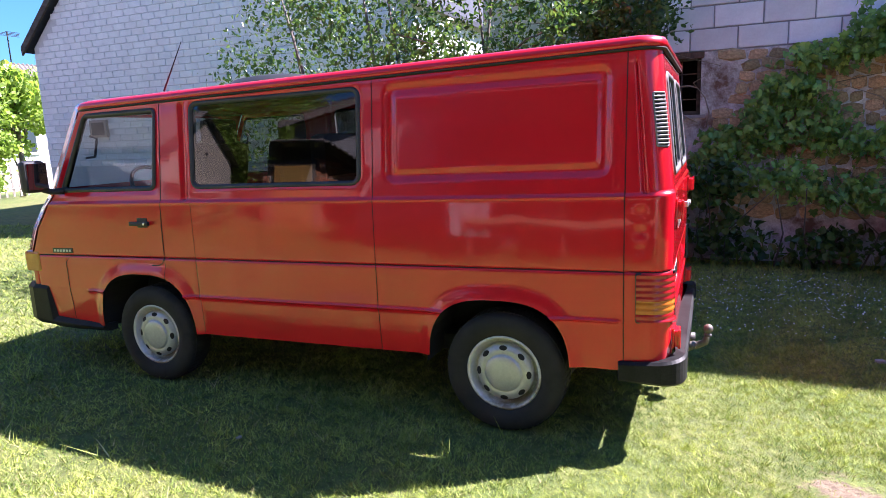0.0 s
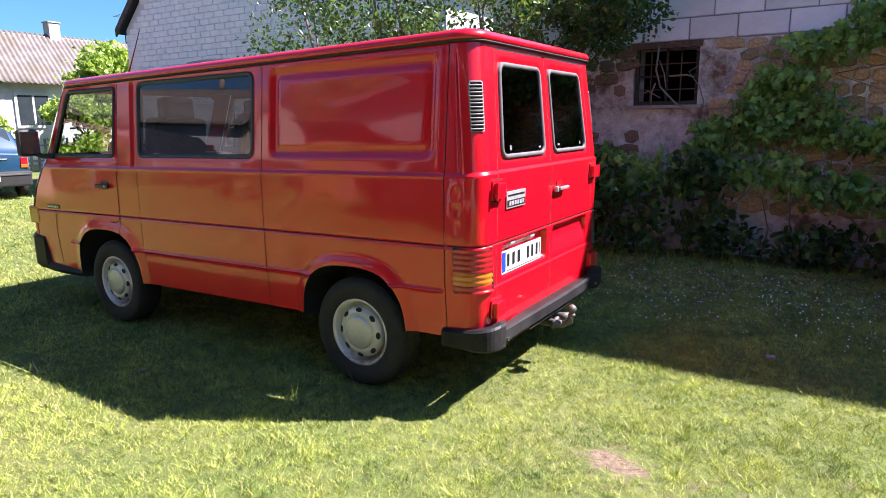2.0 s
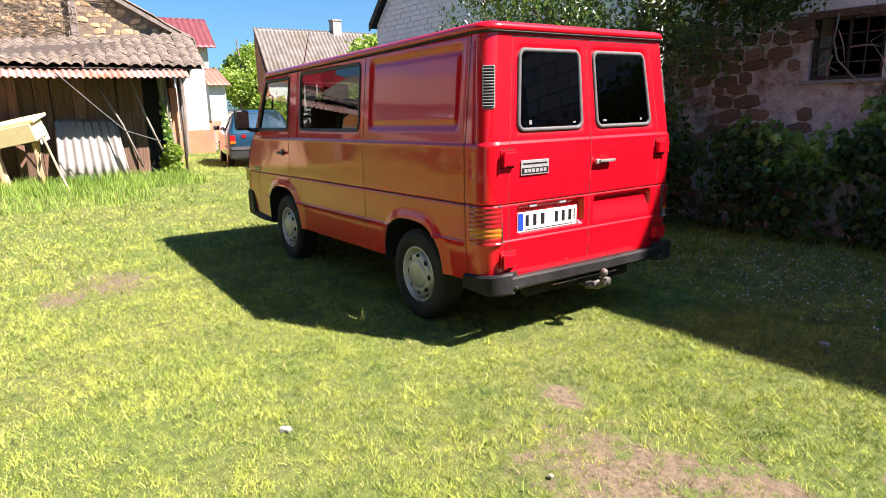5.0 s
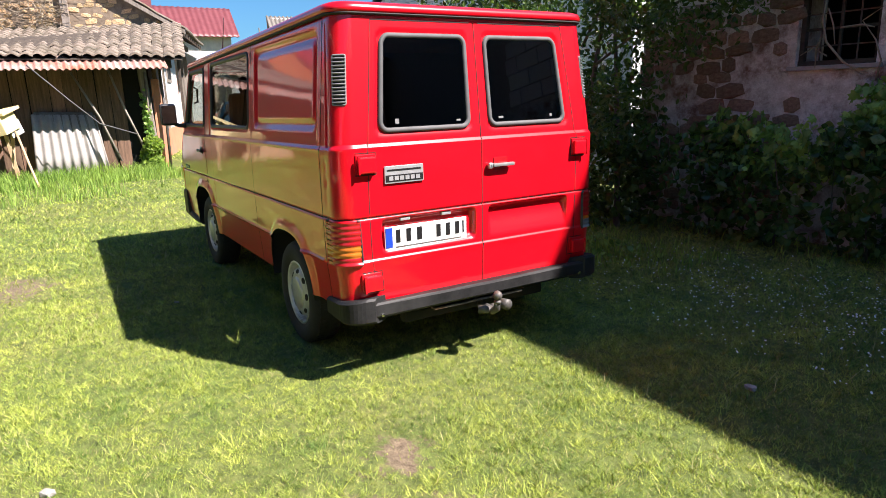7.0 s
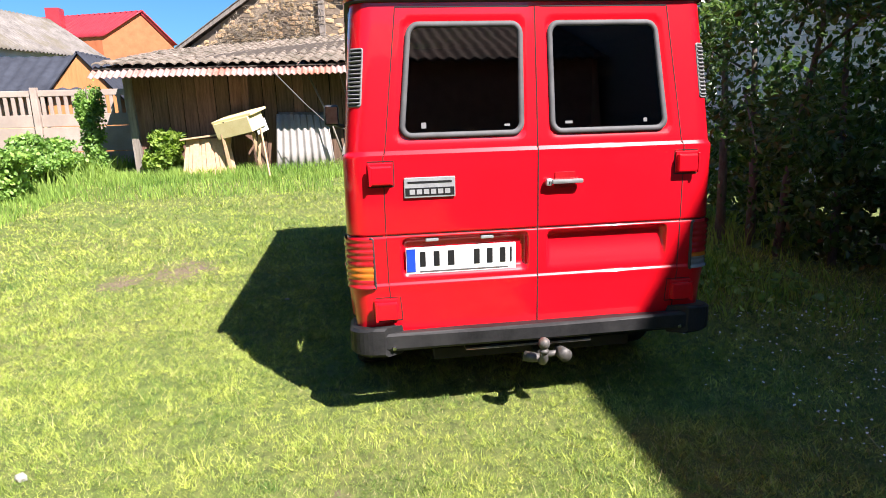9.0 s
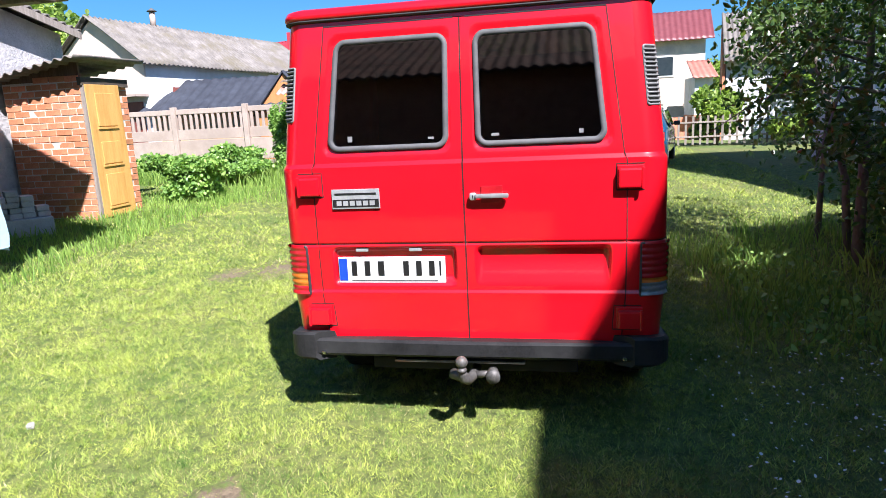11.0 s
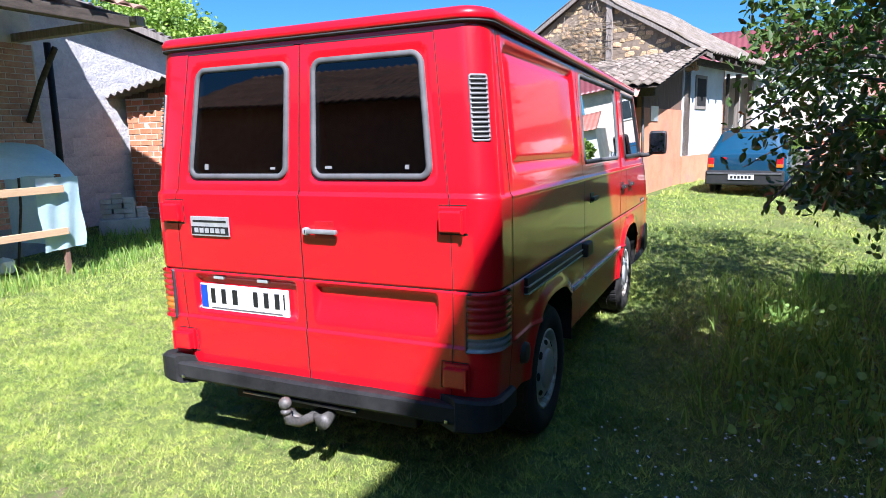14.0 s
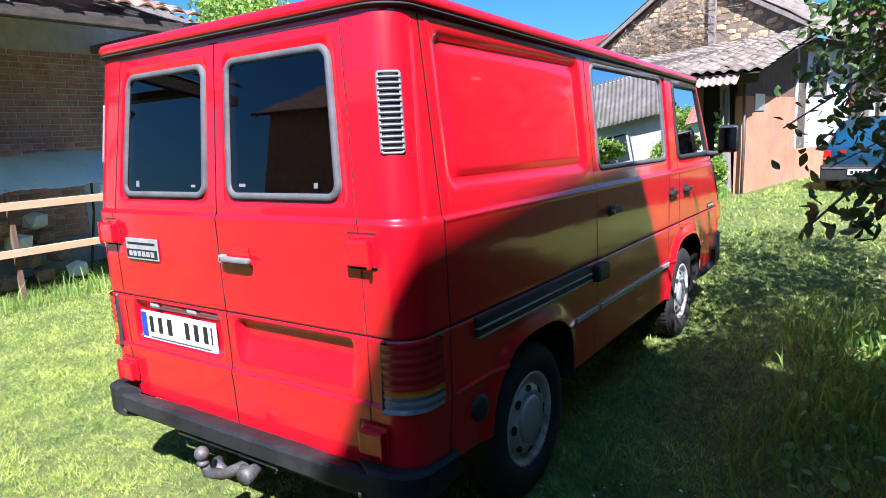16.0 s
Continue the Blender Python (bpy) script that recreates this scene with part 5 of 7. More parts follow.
rubble(barn, STONE, 0.22, 3.6, 0.5, 2.38, 0.165, north, lambda u, z: off_window(u, z) and math.sin(u * 4.1 + 2 * z) + math.sin(z * 5.3 - u) > -1.1, 300, 22, 0.07)
# the boarded-out window
win = tagged(span("window_1", (-0.74, 7.955, 2.335), (0.06, 8.05, 2.405), OLDWOOD, None, "", 0.008), "empty barn window with a rusty timber lintel and dead vines", "window", kind="structure")
for a, b in (((-0.70, 8.03, 1.70), (-0.655, 8.09, 2.34)), ((-0.015, 8.03, 1.70), (0.03, 8.09, 2.34)), ((-0.70, 8.02, 1.70), (0.03, 8.10, 1.745))):
    span("window_frame", a, b, BEAMWOOD, win, "", 0.004)
span("glazing_bar", (-0.66, 8.05, 2.02), (-0.02, 8.075, 2.045), BEAMWOOD, win)
span("glazing_bar", (-0.35, 8.05, 1.74), (-0.325, 8.075, 2.34), BEAMWOOD, win)
for x in (-0.52, -0.18):
    span("iron_bar", (x - 0.006, 8.06, 1.74), (x + 0.006, 8.072, 2.34), IRON, win)
for z in (1.88, 2.17):
    span("iron_bar", (-0.66, 8.058, z - 0.006), (-0.02, 8.07, z + 0.006), IRON, win)
span("window_sill", (-0.76, 7.93, 1.66), (0.09, 8.06, 1.70), JOINT, win, "", 0.006)
for k, pts in enumerate((((-0.40, 7.90, 2.36), (-0.42, 7.88, 2.1), (-0.36, 7.87, 1.9), (-0.18, 7.84, 1.72), (0.02, 7.80, 1.60)),
                         ((-0.42, 7.89, 1.95), (-0.46, 7.9, 1.85), (-0.47, 7.92, 1.68)), ((-0.28, 7.93, 2.02), (-0.1, 7.94, 2.03), (0.0, 7.95, 2.0)),
                         ((-0.36, 7.90, 1.78), (-0.5, 7.9, 1.86), (-0.62, 7.92, 1.80)), ((-0.39, 7.9, 2.2), (-0.33, 7.9, 2.05), (-0.30, 7.9, 1.88)))):
    solid("dead_vine", tube(pts, [0.011 - 0.001 * k] * (len(pts) - 1) + [0.004], 6), DRYVINE, win, "bare dead vine stem")

# creeper over the stone wall, and low growth at its foot
g = np.random.default_rng(31)
spots = []
for cx, cz, rx, rz, n in ((0.50, 1.42, 0.42, 0.16, 150), (0.95, 1.95, 0.30, 0.14, 110), (1.35, 2.28, 0.50, 0.12, 150), (1.9, 2.50, 0.45, 0.22, 260), (2.45, 2.2, 0.4, 0.45, 300),
                          (1.55, 1.38, 0.50, 0.14, 140), (2.2, 1.30, 0.45, 0.22, 150), (0.75, 1.02, 0.45, 0.18, 130), (1.5, 0.85, 0.5, 0.16, 150), (2.3, 0.6, 0.4, 0.25, 120), (3.2, 1.6, 0.6, 0.8, 420),
                          (0.2, 1.25, 0.20, 0.10, 70), (1.15, 1.62, 0.35, 0.22, 120), (-0.3, 0.9, 0.5, 0.25, 140), (-0.95, 1.0, 0.4, 0.3, 140), (0.7, 1.7, 0.25, 0.2, 90)):
    a = g.uniform(0, 2 * np.pi, n)
    r = np.sqrt(g.uniform(0, 1, n)) * (1 + 0.2 * g.normal(size=n))
    hang = 0.06 + np.abs(g.normal(size=n)) * 0.12 + (cz < 1.1) * g.uniform(0, 0.35, n)
    spots.append(np.stack((cx + rx * r * np.cos(a), 7.90 - hang, cz + rz * r * np.sin(a)), -1))
spots = np.concatenate(spots)
creeper = thing("creeper", (0, 0, 0), "green climbing vine spread over the old stone wall", "climbing plant")
spots = np.concatenate((spots, spots + g.normal(size=spots.shape) * 0.05))
v, f = leaf_cloud(spots, 0.092, np.array((0, -0.55, -0.75)), 0.4, 0.9, 33, True)
tagged(put("leaves", mesh_from("leaves", v, f, IVY), creeper), kind="stuff")
for k in range(16):
    x, z = 0.1 + 0.22 * k, g.uniform(0.5, 1.6)
    pts = [(x + g.normal() * 0.06 * i, 7.86 - 0.02 * i * g.uniform(0, 1), z + 0.17 * i) for i in range(6)]
    solid("vine_stem", tube(pts, [0.008, 0.008, 0.007, 0.006, 0.005, 0.003], 5), DRYVINE, creeper)
p = blob_points((((-1.5, 7.3, 0.55), (0.8, 0.5, 0.75), 0.55), ((-0.6, 7.45, 0.45), (0.6, 0.4, 0.6), 0.42), ((-1.1, 7.5, 1.05), (0.35, 0.3, 0.35), 0.14), ((-0.2, 7.5, 0.9), (0.3, 0.25, 0.3), 0.12), ((0.4, 7.6, 0.35), (0.5, 0.28, 0.35), 0.30), ((1.3, 7.6, 0.25), (0.6, 0.28, 0.28), 0.28),
                 ((2.3, 7.6, 0.25), (0.6, 0.3, 0.28), 0.28), ((-2.4, 7.2, 0.6), (0.7, 0.5, 0.75), 1.0), ((-3.3, 7.4, 0.65), (0.8, 0.5, 0.8), 1.0), ((-4.4, 7.5, 0.6), (0.8, 0.5, 0.75), 0.9), ((-3.0, 7.9, 1.4), (0.8, 0.5, 0.6), 0.7), ((-4.3, 8.2, 1.2), (0.9, 0.5, 0.8), 0.8), ((3.4, 7.4, 0.4), (0.8, 0.4, 0.4), 0.5), ((0.15, 7.45, 0.95), (0.4, 0.25, 0.28), 0.25)), 1100, 41, 0.35)
under = thing("undergrowth", (0, 0, 0), "dark leafy undergrowth along the barn wall", "shrub")
v, f = leaf_cloud(p, 0.095, None, 0.2, 0.40, 42)
tagged(put("leaves", mesh_from("leaves", v, f, LEAF), under), kind="stuff")
for k in range(14):
    x = -1.9 + 0.36 * k + g.normal() * 0.1
    solid("stem", tube([(x, 7.6, 0), (x + g.normal() * 0.1, 7.5, 0.4), (x + g.normal() * 0.2, 7.35, 0.9)], [0.012, 0.009, 0.004], 5), BARK, under)

# ---- the big shrub between van and barn ----
stems = []
for k, (x, y) in enumerate(((-3.3, 6.75), (-3.0, 6.9), (-2.5, 6.85), (-3.9, 6.9), (-2.1, 7.1), (-4.4, 6.8))):
    lx, ly = g.uniform(-0.7, 0.7), g.uniform(-0.5, 0.25)
    stems.append([[(x, y, -0.05), (x + 0.1 * lx, y + 0.1 * ly, 0.7), (x + 0.45 * lx, y + 0.5 * ly, 1.5), (x + 0.9 * lx, y + ly, 2.4), (x + 1.3 * lx, y + 1.1 * ly, 3.3)], 0.055 - 0.004 * k])
for a, b, c, r in (((-2.7, 6.6, 1.5), (-1.9, 6.0, 1.55), (-1.05, 5.58, 1.14), 0.016), ((-3.1, 6.6, 1.9), (-2.6, 5.9, 2.0), (-2.1, 5.5, 1.7), 0.016), ((-3.3, 6.6, 2.3), (-2.8, 5.8, 2.6), (-2.2, 5.4, 2.4), 0.016),
                   ((-2.4, 6.8, 2.0), (-1.6, 6.4, 2.5), (-0.8, 6.3, 2.7), 0.018), ((-3.8, 6.6, 1.6), (-3.8, 6.0, 1.5), (-3.6, 5.5, 1.2), 0.014), ((-2.3, 6.9, 1.8), (-1.3, 6.9, 2.3), (-0.4, 6.8, 2.5), 0.016), ((-2.6, 6.5, 1.7), (-2.2, 5.9, 1.85), (-1.55, 5.45, 1.5), 0.013)):
    stems.append([[a, b, c], r])
# leaves cleared along the sun's way, added to put sun patches on the grass
shrub = tree("shrub", (0, 0, 0), "tall leafy shrub growing between the van and the barn", stems,
             (((-4.3, 6.7, 2.5), (1.0, 0.9, 1.0), 0.75), ((-3.2, 6.5, 2.9), (1.0, 1.0, 1.1), 0.95), ((-2.3, 6.8, 2.9), (0.9, 0.8, 1.0), 0.85), ((-1.3, 7.1, 2.7), (0.8, 0.6, 0.8), 0.75), ((-0.7, 7.2, 2.75), (0.55, 0.45, 0.6), 0.9), ((-0.8, 6.95, 3.3), (0.65, 0.5, 0.45), 0.7), ((-0.70, 6.5, 2.65), (0.45, 0.40, 0.40), 0.65), ((-1.15, 6.2, 2.35), (0.5, 0.4, 0.4), 0.5),
              ((-3.2, 6.2, 1.75), (0.9, 0.75, 0.75), 0.30), ((-2.2, 6.3, 1.6), (0.8, 0.6, 0.65), 0.28), ((-1.6, 6.2, 1.35), (0.55, 0.45, 0.35), 0.26), ((-4.4, 6.6, 1.5), (0.9, 0.8, 0.8), 0.16), ((-3.0, 6.9, 0.9), (1.3, 0.6, 0.7), 0.22), ((-2.0, 6.7, 0.8), (0.8, 0.4, 0.5), 0.20), ((-1.75, 5.55, 1.52), (0.42, 0.24, 0.24), 0.06), ((-2.1, 5.75, 1.95), (0.5, 0.3, 0.32), 0.12),
              ((-2.5, 5.85, 2.3), (0.55, 0.4, 0.5), 0.30), ((-1.25, 5.68, 1.22), (0.28, 0.16, 0.12), 0.035), ((-5.2, 7.0, 2.3), (0.7, 0.8, 1.1), 0.5), ((-2.2, 7.35, 1.7), (0.7, 0.5, 0.9), 0.35), ((-1.7, 7.3, 2.3), (0.7, 0.5, 0.7), 0.15), ((-3.6, 6.9, 3.9), (1.4, 0.9, 0.8), 1.0), ((-1.9, 7.2, 3.7), (1.0, 0.7, 0.6), 0.5)),
             2700, 0.066, LEAF, 51, BARK, "shrub", 0.27, (((-3.2, 5.8, 0.1), SUN_WAY, 0.20), ((-2.75, 5.35, 0.1), SUN_WAY, 0.14)))

# ---- the white block house behind the shrub ----
house = thing("block_house", (0, 0, 0), "pale block-built house with a steep dark-edged gable", "house")
HW = ((-13.42, 9.75, -0.2), (-4.4, 9.75, -0.2), (-4.4, 9.75, 3.75), (-8.9, 9.75, 8.0), (-13.42, 9.75, 3.75))
wall = prism("wall", HW, (0, 7.0, 0), PALEJOINT, house)


def gable_in(u, z):
    return z < 3.75 + 0.944 * (4.51 - abs(u + 8.91)) - 0.15 and not (-11.98 < u < -11.48 and 1.78 < z < 2.2)


courses(wall, "block", BLOCK, -13.42, -4.6, 1.2, 7.6, 0.32, 0.128, 0.012, facing((0, 9.755, 0), -90), gable_in, 300, 0.002, 0.05, 12)
w1 = span("window", (-11.98, 9.68, 1.80), (-11.50, 9.76, 2.16), GREYWOOD, house, "small dark window")
span("pane", (-11.92, 9.670, 1.85), (-11.56, 9.678, 2.11), VOID, w1)
for s in (-1, 1):
    e, t = (-8.91 + s * 4.68, 9.62, 3.66), (-8.91, 9.62, 8.08)
    prism("roof", (e, t, (t[0], t[1], t[2] + 0.10), (e[0], e[1], e[2] + 0.10)), (0, 7.5, 0), SLATE, house, "dark roof slope")
    prism("verge_board", ((e[0], 9.57, e[2] - 0.06), (t[0], 9.57, t[2] - 0.06), (t[0], 9.57, t[2] + 0.12), (e[0], 9.57, e[2] + 0.12)), (0, 0.045, 0), BEAMWOOD, house, "dark verge board")

# ---- the old barn with its lean-to ----
old = thing("old_barn", (0, 0, 0), "old stone barn with a boarded lean-to and mossy corrugated roof", "barn")
BACK, SIDE = Vector((-0.961, 0.276, 0)), Vector((0.276, 0.961, 0))  # along the ridge, along the gable


def barn_at(u, v, z):
    """A point of the barn: u along its gable from the post, v back along the ridge."""
    return tuple(Vector((-14.42, 2.43, z)) + SIDE * u + BACK * v)


gw = prism("wall", [barn_at(u, 0.05, z) for u, z in ((-4.3, 0), (1.86, 0), (1.86, 3.2), (2.25, 3.32), (-0.62, 4.98), (-4.3, 2.75))], tuple(BACK * 0.4), STONEJOINT, old, "stone gable wall")


def east(u, z):
    return Matrix.Translation(barn_at(u, 0.06, z)) @ pose(0, 0, 0, 0, 0, -106)


rubble(gw, STONE, -3.9, 2.1, 2.85, 5.0, 0.15, east, lambda u, z: z < 4.86 - 0.60 * abs(u + 0.62) and z > 2.8, 300, 61, 0.05)
# side wall under the deep eave: whitewash over an orange plinth, a recessed porch beyond
prism("white_wall", [barn_at(1.86, v, z) for v, z in ((0.0, 0.92), (2.8, 0.92), (2.8, 3.05), (0.0, 3.05))], tuple(SIDE * -0.3), WHITEWASH, old, "whitewashed side wall")
prism("plinth", [barn_at(1.88, v, z) for v, z in ((0.0, 0.0), (2.8, 0.0), (2.8, 0.92), (0.0, 0.92))], tuple(SIDE * -0.3), ORANGEWALL, old, "faded orange plinth")
w2 = prism("window", [barn_at(1.885, v, z) for v, z in ((0.74, 2.02), (1.50, 2.02), (1.50, 2.82), (0.74, 2.82))], tuple(SIDE * -0.05), GREYWOOD, old, "small grey window")
prism("pane", [barn_at(1.892, v, z) for v, z in ((0.84, 2.10), (1.42, 2.10), (1.42, 2.74), (0.84, 2.74))], tuple(SIDE * -0.01), VOID, w2)
prism("porch_wall", [barn_at(1.1, v, z) for v, z in ((2.8, 0), (5.2, 0), (5.2, 3.1), (2.8, 3.1))], tuple(SIDE * -0.3), ORANGEWALL, old, "tan porch wall")
prism("porch_return", [barn_at(u, 2.82, z) for u, z in ((1.1, 0), (1.86, 0), (1.86, 3.1), (1.1, 3.1))], tuple(BACK * 0.06), ORANGEWALL, old)
prism("porch_window", [barn_at(1.12, v, z) for v, z in ((3.2, 1.9), (3.7, 1.9), (3.7, 2.6), (3.2, 2.6))], tuple(SIDE * -0.03), VOID, old)
for v in (3.9, 5.1):
    prism("porch_post", [barn_at(1.95, v + d, z) for d, z in ((0, 0), (0.12, 0), (0.12, 3.0), (0, 3.0))], tuple(SIDE * -0.12), GREYWOOD, old, "grey porch post")
prism("porch_end", [barn_at(u, 5.2, z) for u, z in ((1.1, 0.92), (2.6, 0.92), (2.6, 3.0), (1.1, 3.0))], tuple(BACK * 0.25), WHITEWASH, old, "whitewashed porch end")
prism("porch_plinth", [barn_at(u, 5.17, z) for u, z in ((1.1, 0), (2.72, 0), (2.72, 0.92), (1.1, 0.92))], tuple(BACK * 0.28), ORANGEWALL, old, "faded orange plinth")
prism("down_pipe", [barn_at(1.98, 2.86 + d, z) for d, z in ((0, 0.2), (0.07, 0.2), (0.07, 2.95), (0, 2.95))], tuple(SIDE * -0.07), BEAMWOOD, old)


def slope(u0, z0, u1, z1, v0, v1):
    return (barn_at(u0, v0, z0), barn_at(u0, v1, z0), barn_at(u1, v1, z1), barn_at(u1, v0, z1))


slab("main_roof", slope(-4.65, 2.72, -0.62, 5.08, -0.12, 5.2), 0.02, MOSSROOF, old, "mossy corrugated roof", (0.177, 0.026, 8))
slab("main_roof", slope(2.50, 3.20, -0.62, 5.08, -0.12, 5.0), 0.02, PALEROOF, old, "pale weathered corrugated roof slope", (0.177, 0.026, 12, 0.02))
for u0, z0 in ((-4.65, 2.62), (2.50, 3.08)):
    prism("verge_board", (barn_at(u0, -0.11, z0), barn_at(-0.62, -0.11, 4.94), barn_at(-0.62, -0.11, 5.05), barn_at(u0, -0.11, z0 + 0.10)), tuple(BACK * 0.05), GREYWOOD, old)
for k in range(9):
    v = 0.1 + k * 0.55
    prism("rafter", (barn_at(1.7, v, 3.48), barn_at(2.46, v, 3.04), barn_at(2.46, v, 3.15), barn_at(1.7, v, 3.60)), tuple(BACK * 0.10), BEAMWOOD, old, "dark rafter end")
prism("eave_beam", [barn_at(2.05, v, z) for v, z in ((0.0, 3.02), (5.0, 3.02), (5.0, 3.16), (0.0, 3.16))], tuple(SIDE * -0.12), BEAMWOOD, old)
prism("gable_post", (barn_at(-0.07, -0.08, 3.1), barn_at(0.07, -0.08, 3.1), barn_at(0.07, -0.08, 4.62), barn_at(-0.07, -0.08, 4.62)), tuple(BACK * 0.10), GREYWOOD, old, "upright timber on the gable")
# lean-to roof: boarding under rows of lapped pantiles, a tin strip at the eave
slab("lean_to_roof", ((-10.25, -1.70, 2.30), (-10.25, 4.05, 2.32), (-13.62, 4.72, 3.24), (-15.45, -1.70, 2.96)), 0.018, BEAMWOOD, old, "boarding under the lean-to tiles")


def lean_at(s, t):
    """A point of the lean-to roof: s along the eave, t up the slope, both 0 to 1."""
    low, high = np.array((-10.20, -1.72 + 5.82 * s, 2.345)), np.array((-15.45 + 1.83 * s, -1.70 + 6.42 * s, 3.03 + 0.28 * s))
    return low + (high - low) * t


gp = np.random.default_rng(44)
pv, pf = [], []
NC, NR = 31, 13
for r_ in range(NR):
    for c_ in range(NC):
        s0, t0 = (c_ + gp.normal() * 0.05) / NC, (r_ + gp.normal() * 0.06) / NR
        b, lift = len(pv), gp.normal() * 0.006
        for row, (tt, up_) in enumerate(((t0, 0.006), (t0, 0.034), (t0 + 1.22 / NR, 0.008))):
            for k_, hh_ in enumerate((0.0, 0.030, 0.046, 0.034, 0.004, -0.006)):
                p_ = lean_at(s0 + k_ * 0.205 / NC, min(tt, 1.0))
                pv.append((p_[0], p_[1], p_[2] + hh_ * 0.9 + up_ + lift))
        for row in (0, 1):
            pf += [(b + row * 6 + k_, b + row * 6 + k_ + 1, b + row * 6 + k_ + 7, b + row * 6 + k_ + 6) for k_ in range(5)]
tagged(put("roof_tiling", mesh_from("roof_tiling", pv, pf, PANTILE), old, "uneven rows of mossy grey pantiles"), kind="stuff")
slab("tin_strip", ((-9.98, -1.75, 2.12), (-9.98, 3.75, 2.14), (-10.42, 3.75, 2.36), (-10.42, -1.75, 2.34)), 0.006, RUSTTIN, old, "rusty tin strip at the eave", (0.11, 0.018, 4))
span("eave_beam", (-10.95, -1.35, 2.18), (-10.80, 3.95, 2.34), BEAMWOOD, old, "", 0.01)
# black sheet behind the boards stands for the lean-to's inner shade
back = span("lean_to_wall", (-11.06, -1.3, 0), (-10.98, 3.5, 2.3), VOID, old, "back of the lean-to, coloured near-black for its shade")
y = -1.28
while y < 3.0:
    w = 0.22 + 0.16 * random.random()
    lean = turn(random.uniform(-0.8, 0.8), random.uniform(-1, 1), 0)
    part("board", box((0.028, w - 0.012, 2.05), (-10.92 + random.uniform(-0.012, 0.012), y + w / 2, 1.22), 0.004, lean), OLDWOOD, old)
    y += w
for yy, tilt, mt in ((-1.30, 1.5, GREYWOOD), (3.44, 2.5, GREYWOOD), (0.9, 0, OLDWOOD)):
    part("post", box((0.14, 0.14, 2.2), (-10.86, yy, 1.25), 0.012, turn(tilt, 0, 0)), mt, old)
solid("down_pipe", tube(((-10.86, 3.72, 0.1), (-10.86, 3.74, 1.2), (-10.86, 3.72, 2.3)), 0.028, 8), IRON, old, "thin iron pipe")
prism("end_wall", ((-11.0, 3.70, 0), (-13.95, 4.21, 0), (-13.95, 4.21, 1.98), (-11.0, 3.70, 1.98)), (0, -0.14, 0), ORANGEWALL, old, "faded orange end wall")
prism("end_board", ((-13.95, 4.19, 1.98), (-11.0, 3.68, 1.98), (-11.0, 3.68, 2.30), (-13.95, 4.19, 3.10)), (0, -0.08, 0), OLDWOOD, old, "dark boards over the end wall")
prism("notice", ((-11.5, 3.792, 1.72), (-12.0, 3.879, 1.72), (-12.0, 3.879, 2.02), (-11.5, 3.792, 2.02)), (0, 0.012, 0), BADGE, old, "pale board nailed to the wall")
for k, pts in enumerate((((-10.0, 1.55, 2.2), (-9.85, 2.1, 1.6), (-9.9, 2.5, 1.2), (-10.0, 3.1, 0.98)), ((-10.6, 2.2, 2.1), (-10.4, 2.55, 1.3), (-10.25, 2.8, 0.5)), ((-10.7, 2.8, 2.2), (-10.5, 3.0, 1.4), (-10.4, 3.3, 0.5)))):
    solid("cable" if k == 0 else "lath", tube(pts, 0.012 if k == 0 else 0.022, 5), GASKET if k == 0 else GREYWOOD, old)
# dry vine on the gable
g2 = np.random.default_rng(77)
for k in range(230):
    y0 = g2.uniform(-2.9, 0.0)
    z0 = 3.0 + max(0, g2.uniform(-0.1, 1.0)) * (1.85 - 0.6 * abs(y0 + 0.62))
    pts = [barn_at(y0 + g2.normal() * 0.12 * i, -0.10 + 0.02 * g2.random(), z0 - 0.13 * i + g2.normal() * 0.06) for i in range(5)]
    solid("dry_twig", tube(pts, [0.006, 0.006, 0.005, 0.004, 0.003], 4), DRYVINE, old)

# things before the lean-to
def zg(x, y):
    return float(gz(x, y))


sheet_t = tagged(slab("corrugated_sheet", ((-10.58, 1.42, 0.30), (-10.58, 2.62, 0.28), (-10.80, 2.50, 1.34), (-10.80, 1.48, 1.38)), 0.008, GREYTIN, None, "", (0.15, 0.024, 4)), "pale grey corrugated sheet leaning on the boards", "corrugated sheet")
sheet_u = tagged(slab("corrugated_sheet", ((-10.74, 1.46, 0.86), (-10.74, 2.56, 0.84), (-10.84, 2.46, 1.40), (-10.84, 1.52, 1.42)), 0.008, ASBESTOS, None, "", (0.15, 0.020, 4)), "dark grey corrugated sheet leaning behind a paler one", "corrugated sheet")
hive = thing("beehive_box", (-10.2, 0.83, 0), "pale yellow wooden beehive box tipped on a stand", "beehive")
rt = turn(11, 12, -24)
part("body", box((0.50, 0.80, 0.30), (0, 0, 1.20), 0.008, rt), HIVEPAINT, hive)
part("roof", box((0.58, 0.90, 0.05), (-0.04, 0, 1.385), 0.008, rt), HIVEPAINT, hive, "pale yellow lid")
part("side_panel", box((0.40, 0.012, 0.24), (0.0, 0.412, 1.17), 0.003, rt), PLATE, hive, "white end board")
for yy in (-0.25, 0.0, 0.25):
    part("entrance_hole", box((0.008, 0.03, 0.022), (0.262, yy, 1.26), 0.002, rt), VOID, hive)
for yy in (-0.28, 0.30):
    part("leg", box((0.08, 0.06, 0.80), (0.0, yy, 0.66), 0.006, turn(6, 8, 0)), PINE, hive)
    part("leg", box((0.08, 0.06, 0.80), (-0.2, yy, 0.66), 0.006, turn(-6, -8, 0)), PINE, hive)
planks = thing("board_stack", (-10.35, 0.15, 0), "pale split boards leaning together before the barn", "boards")
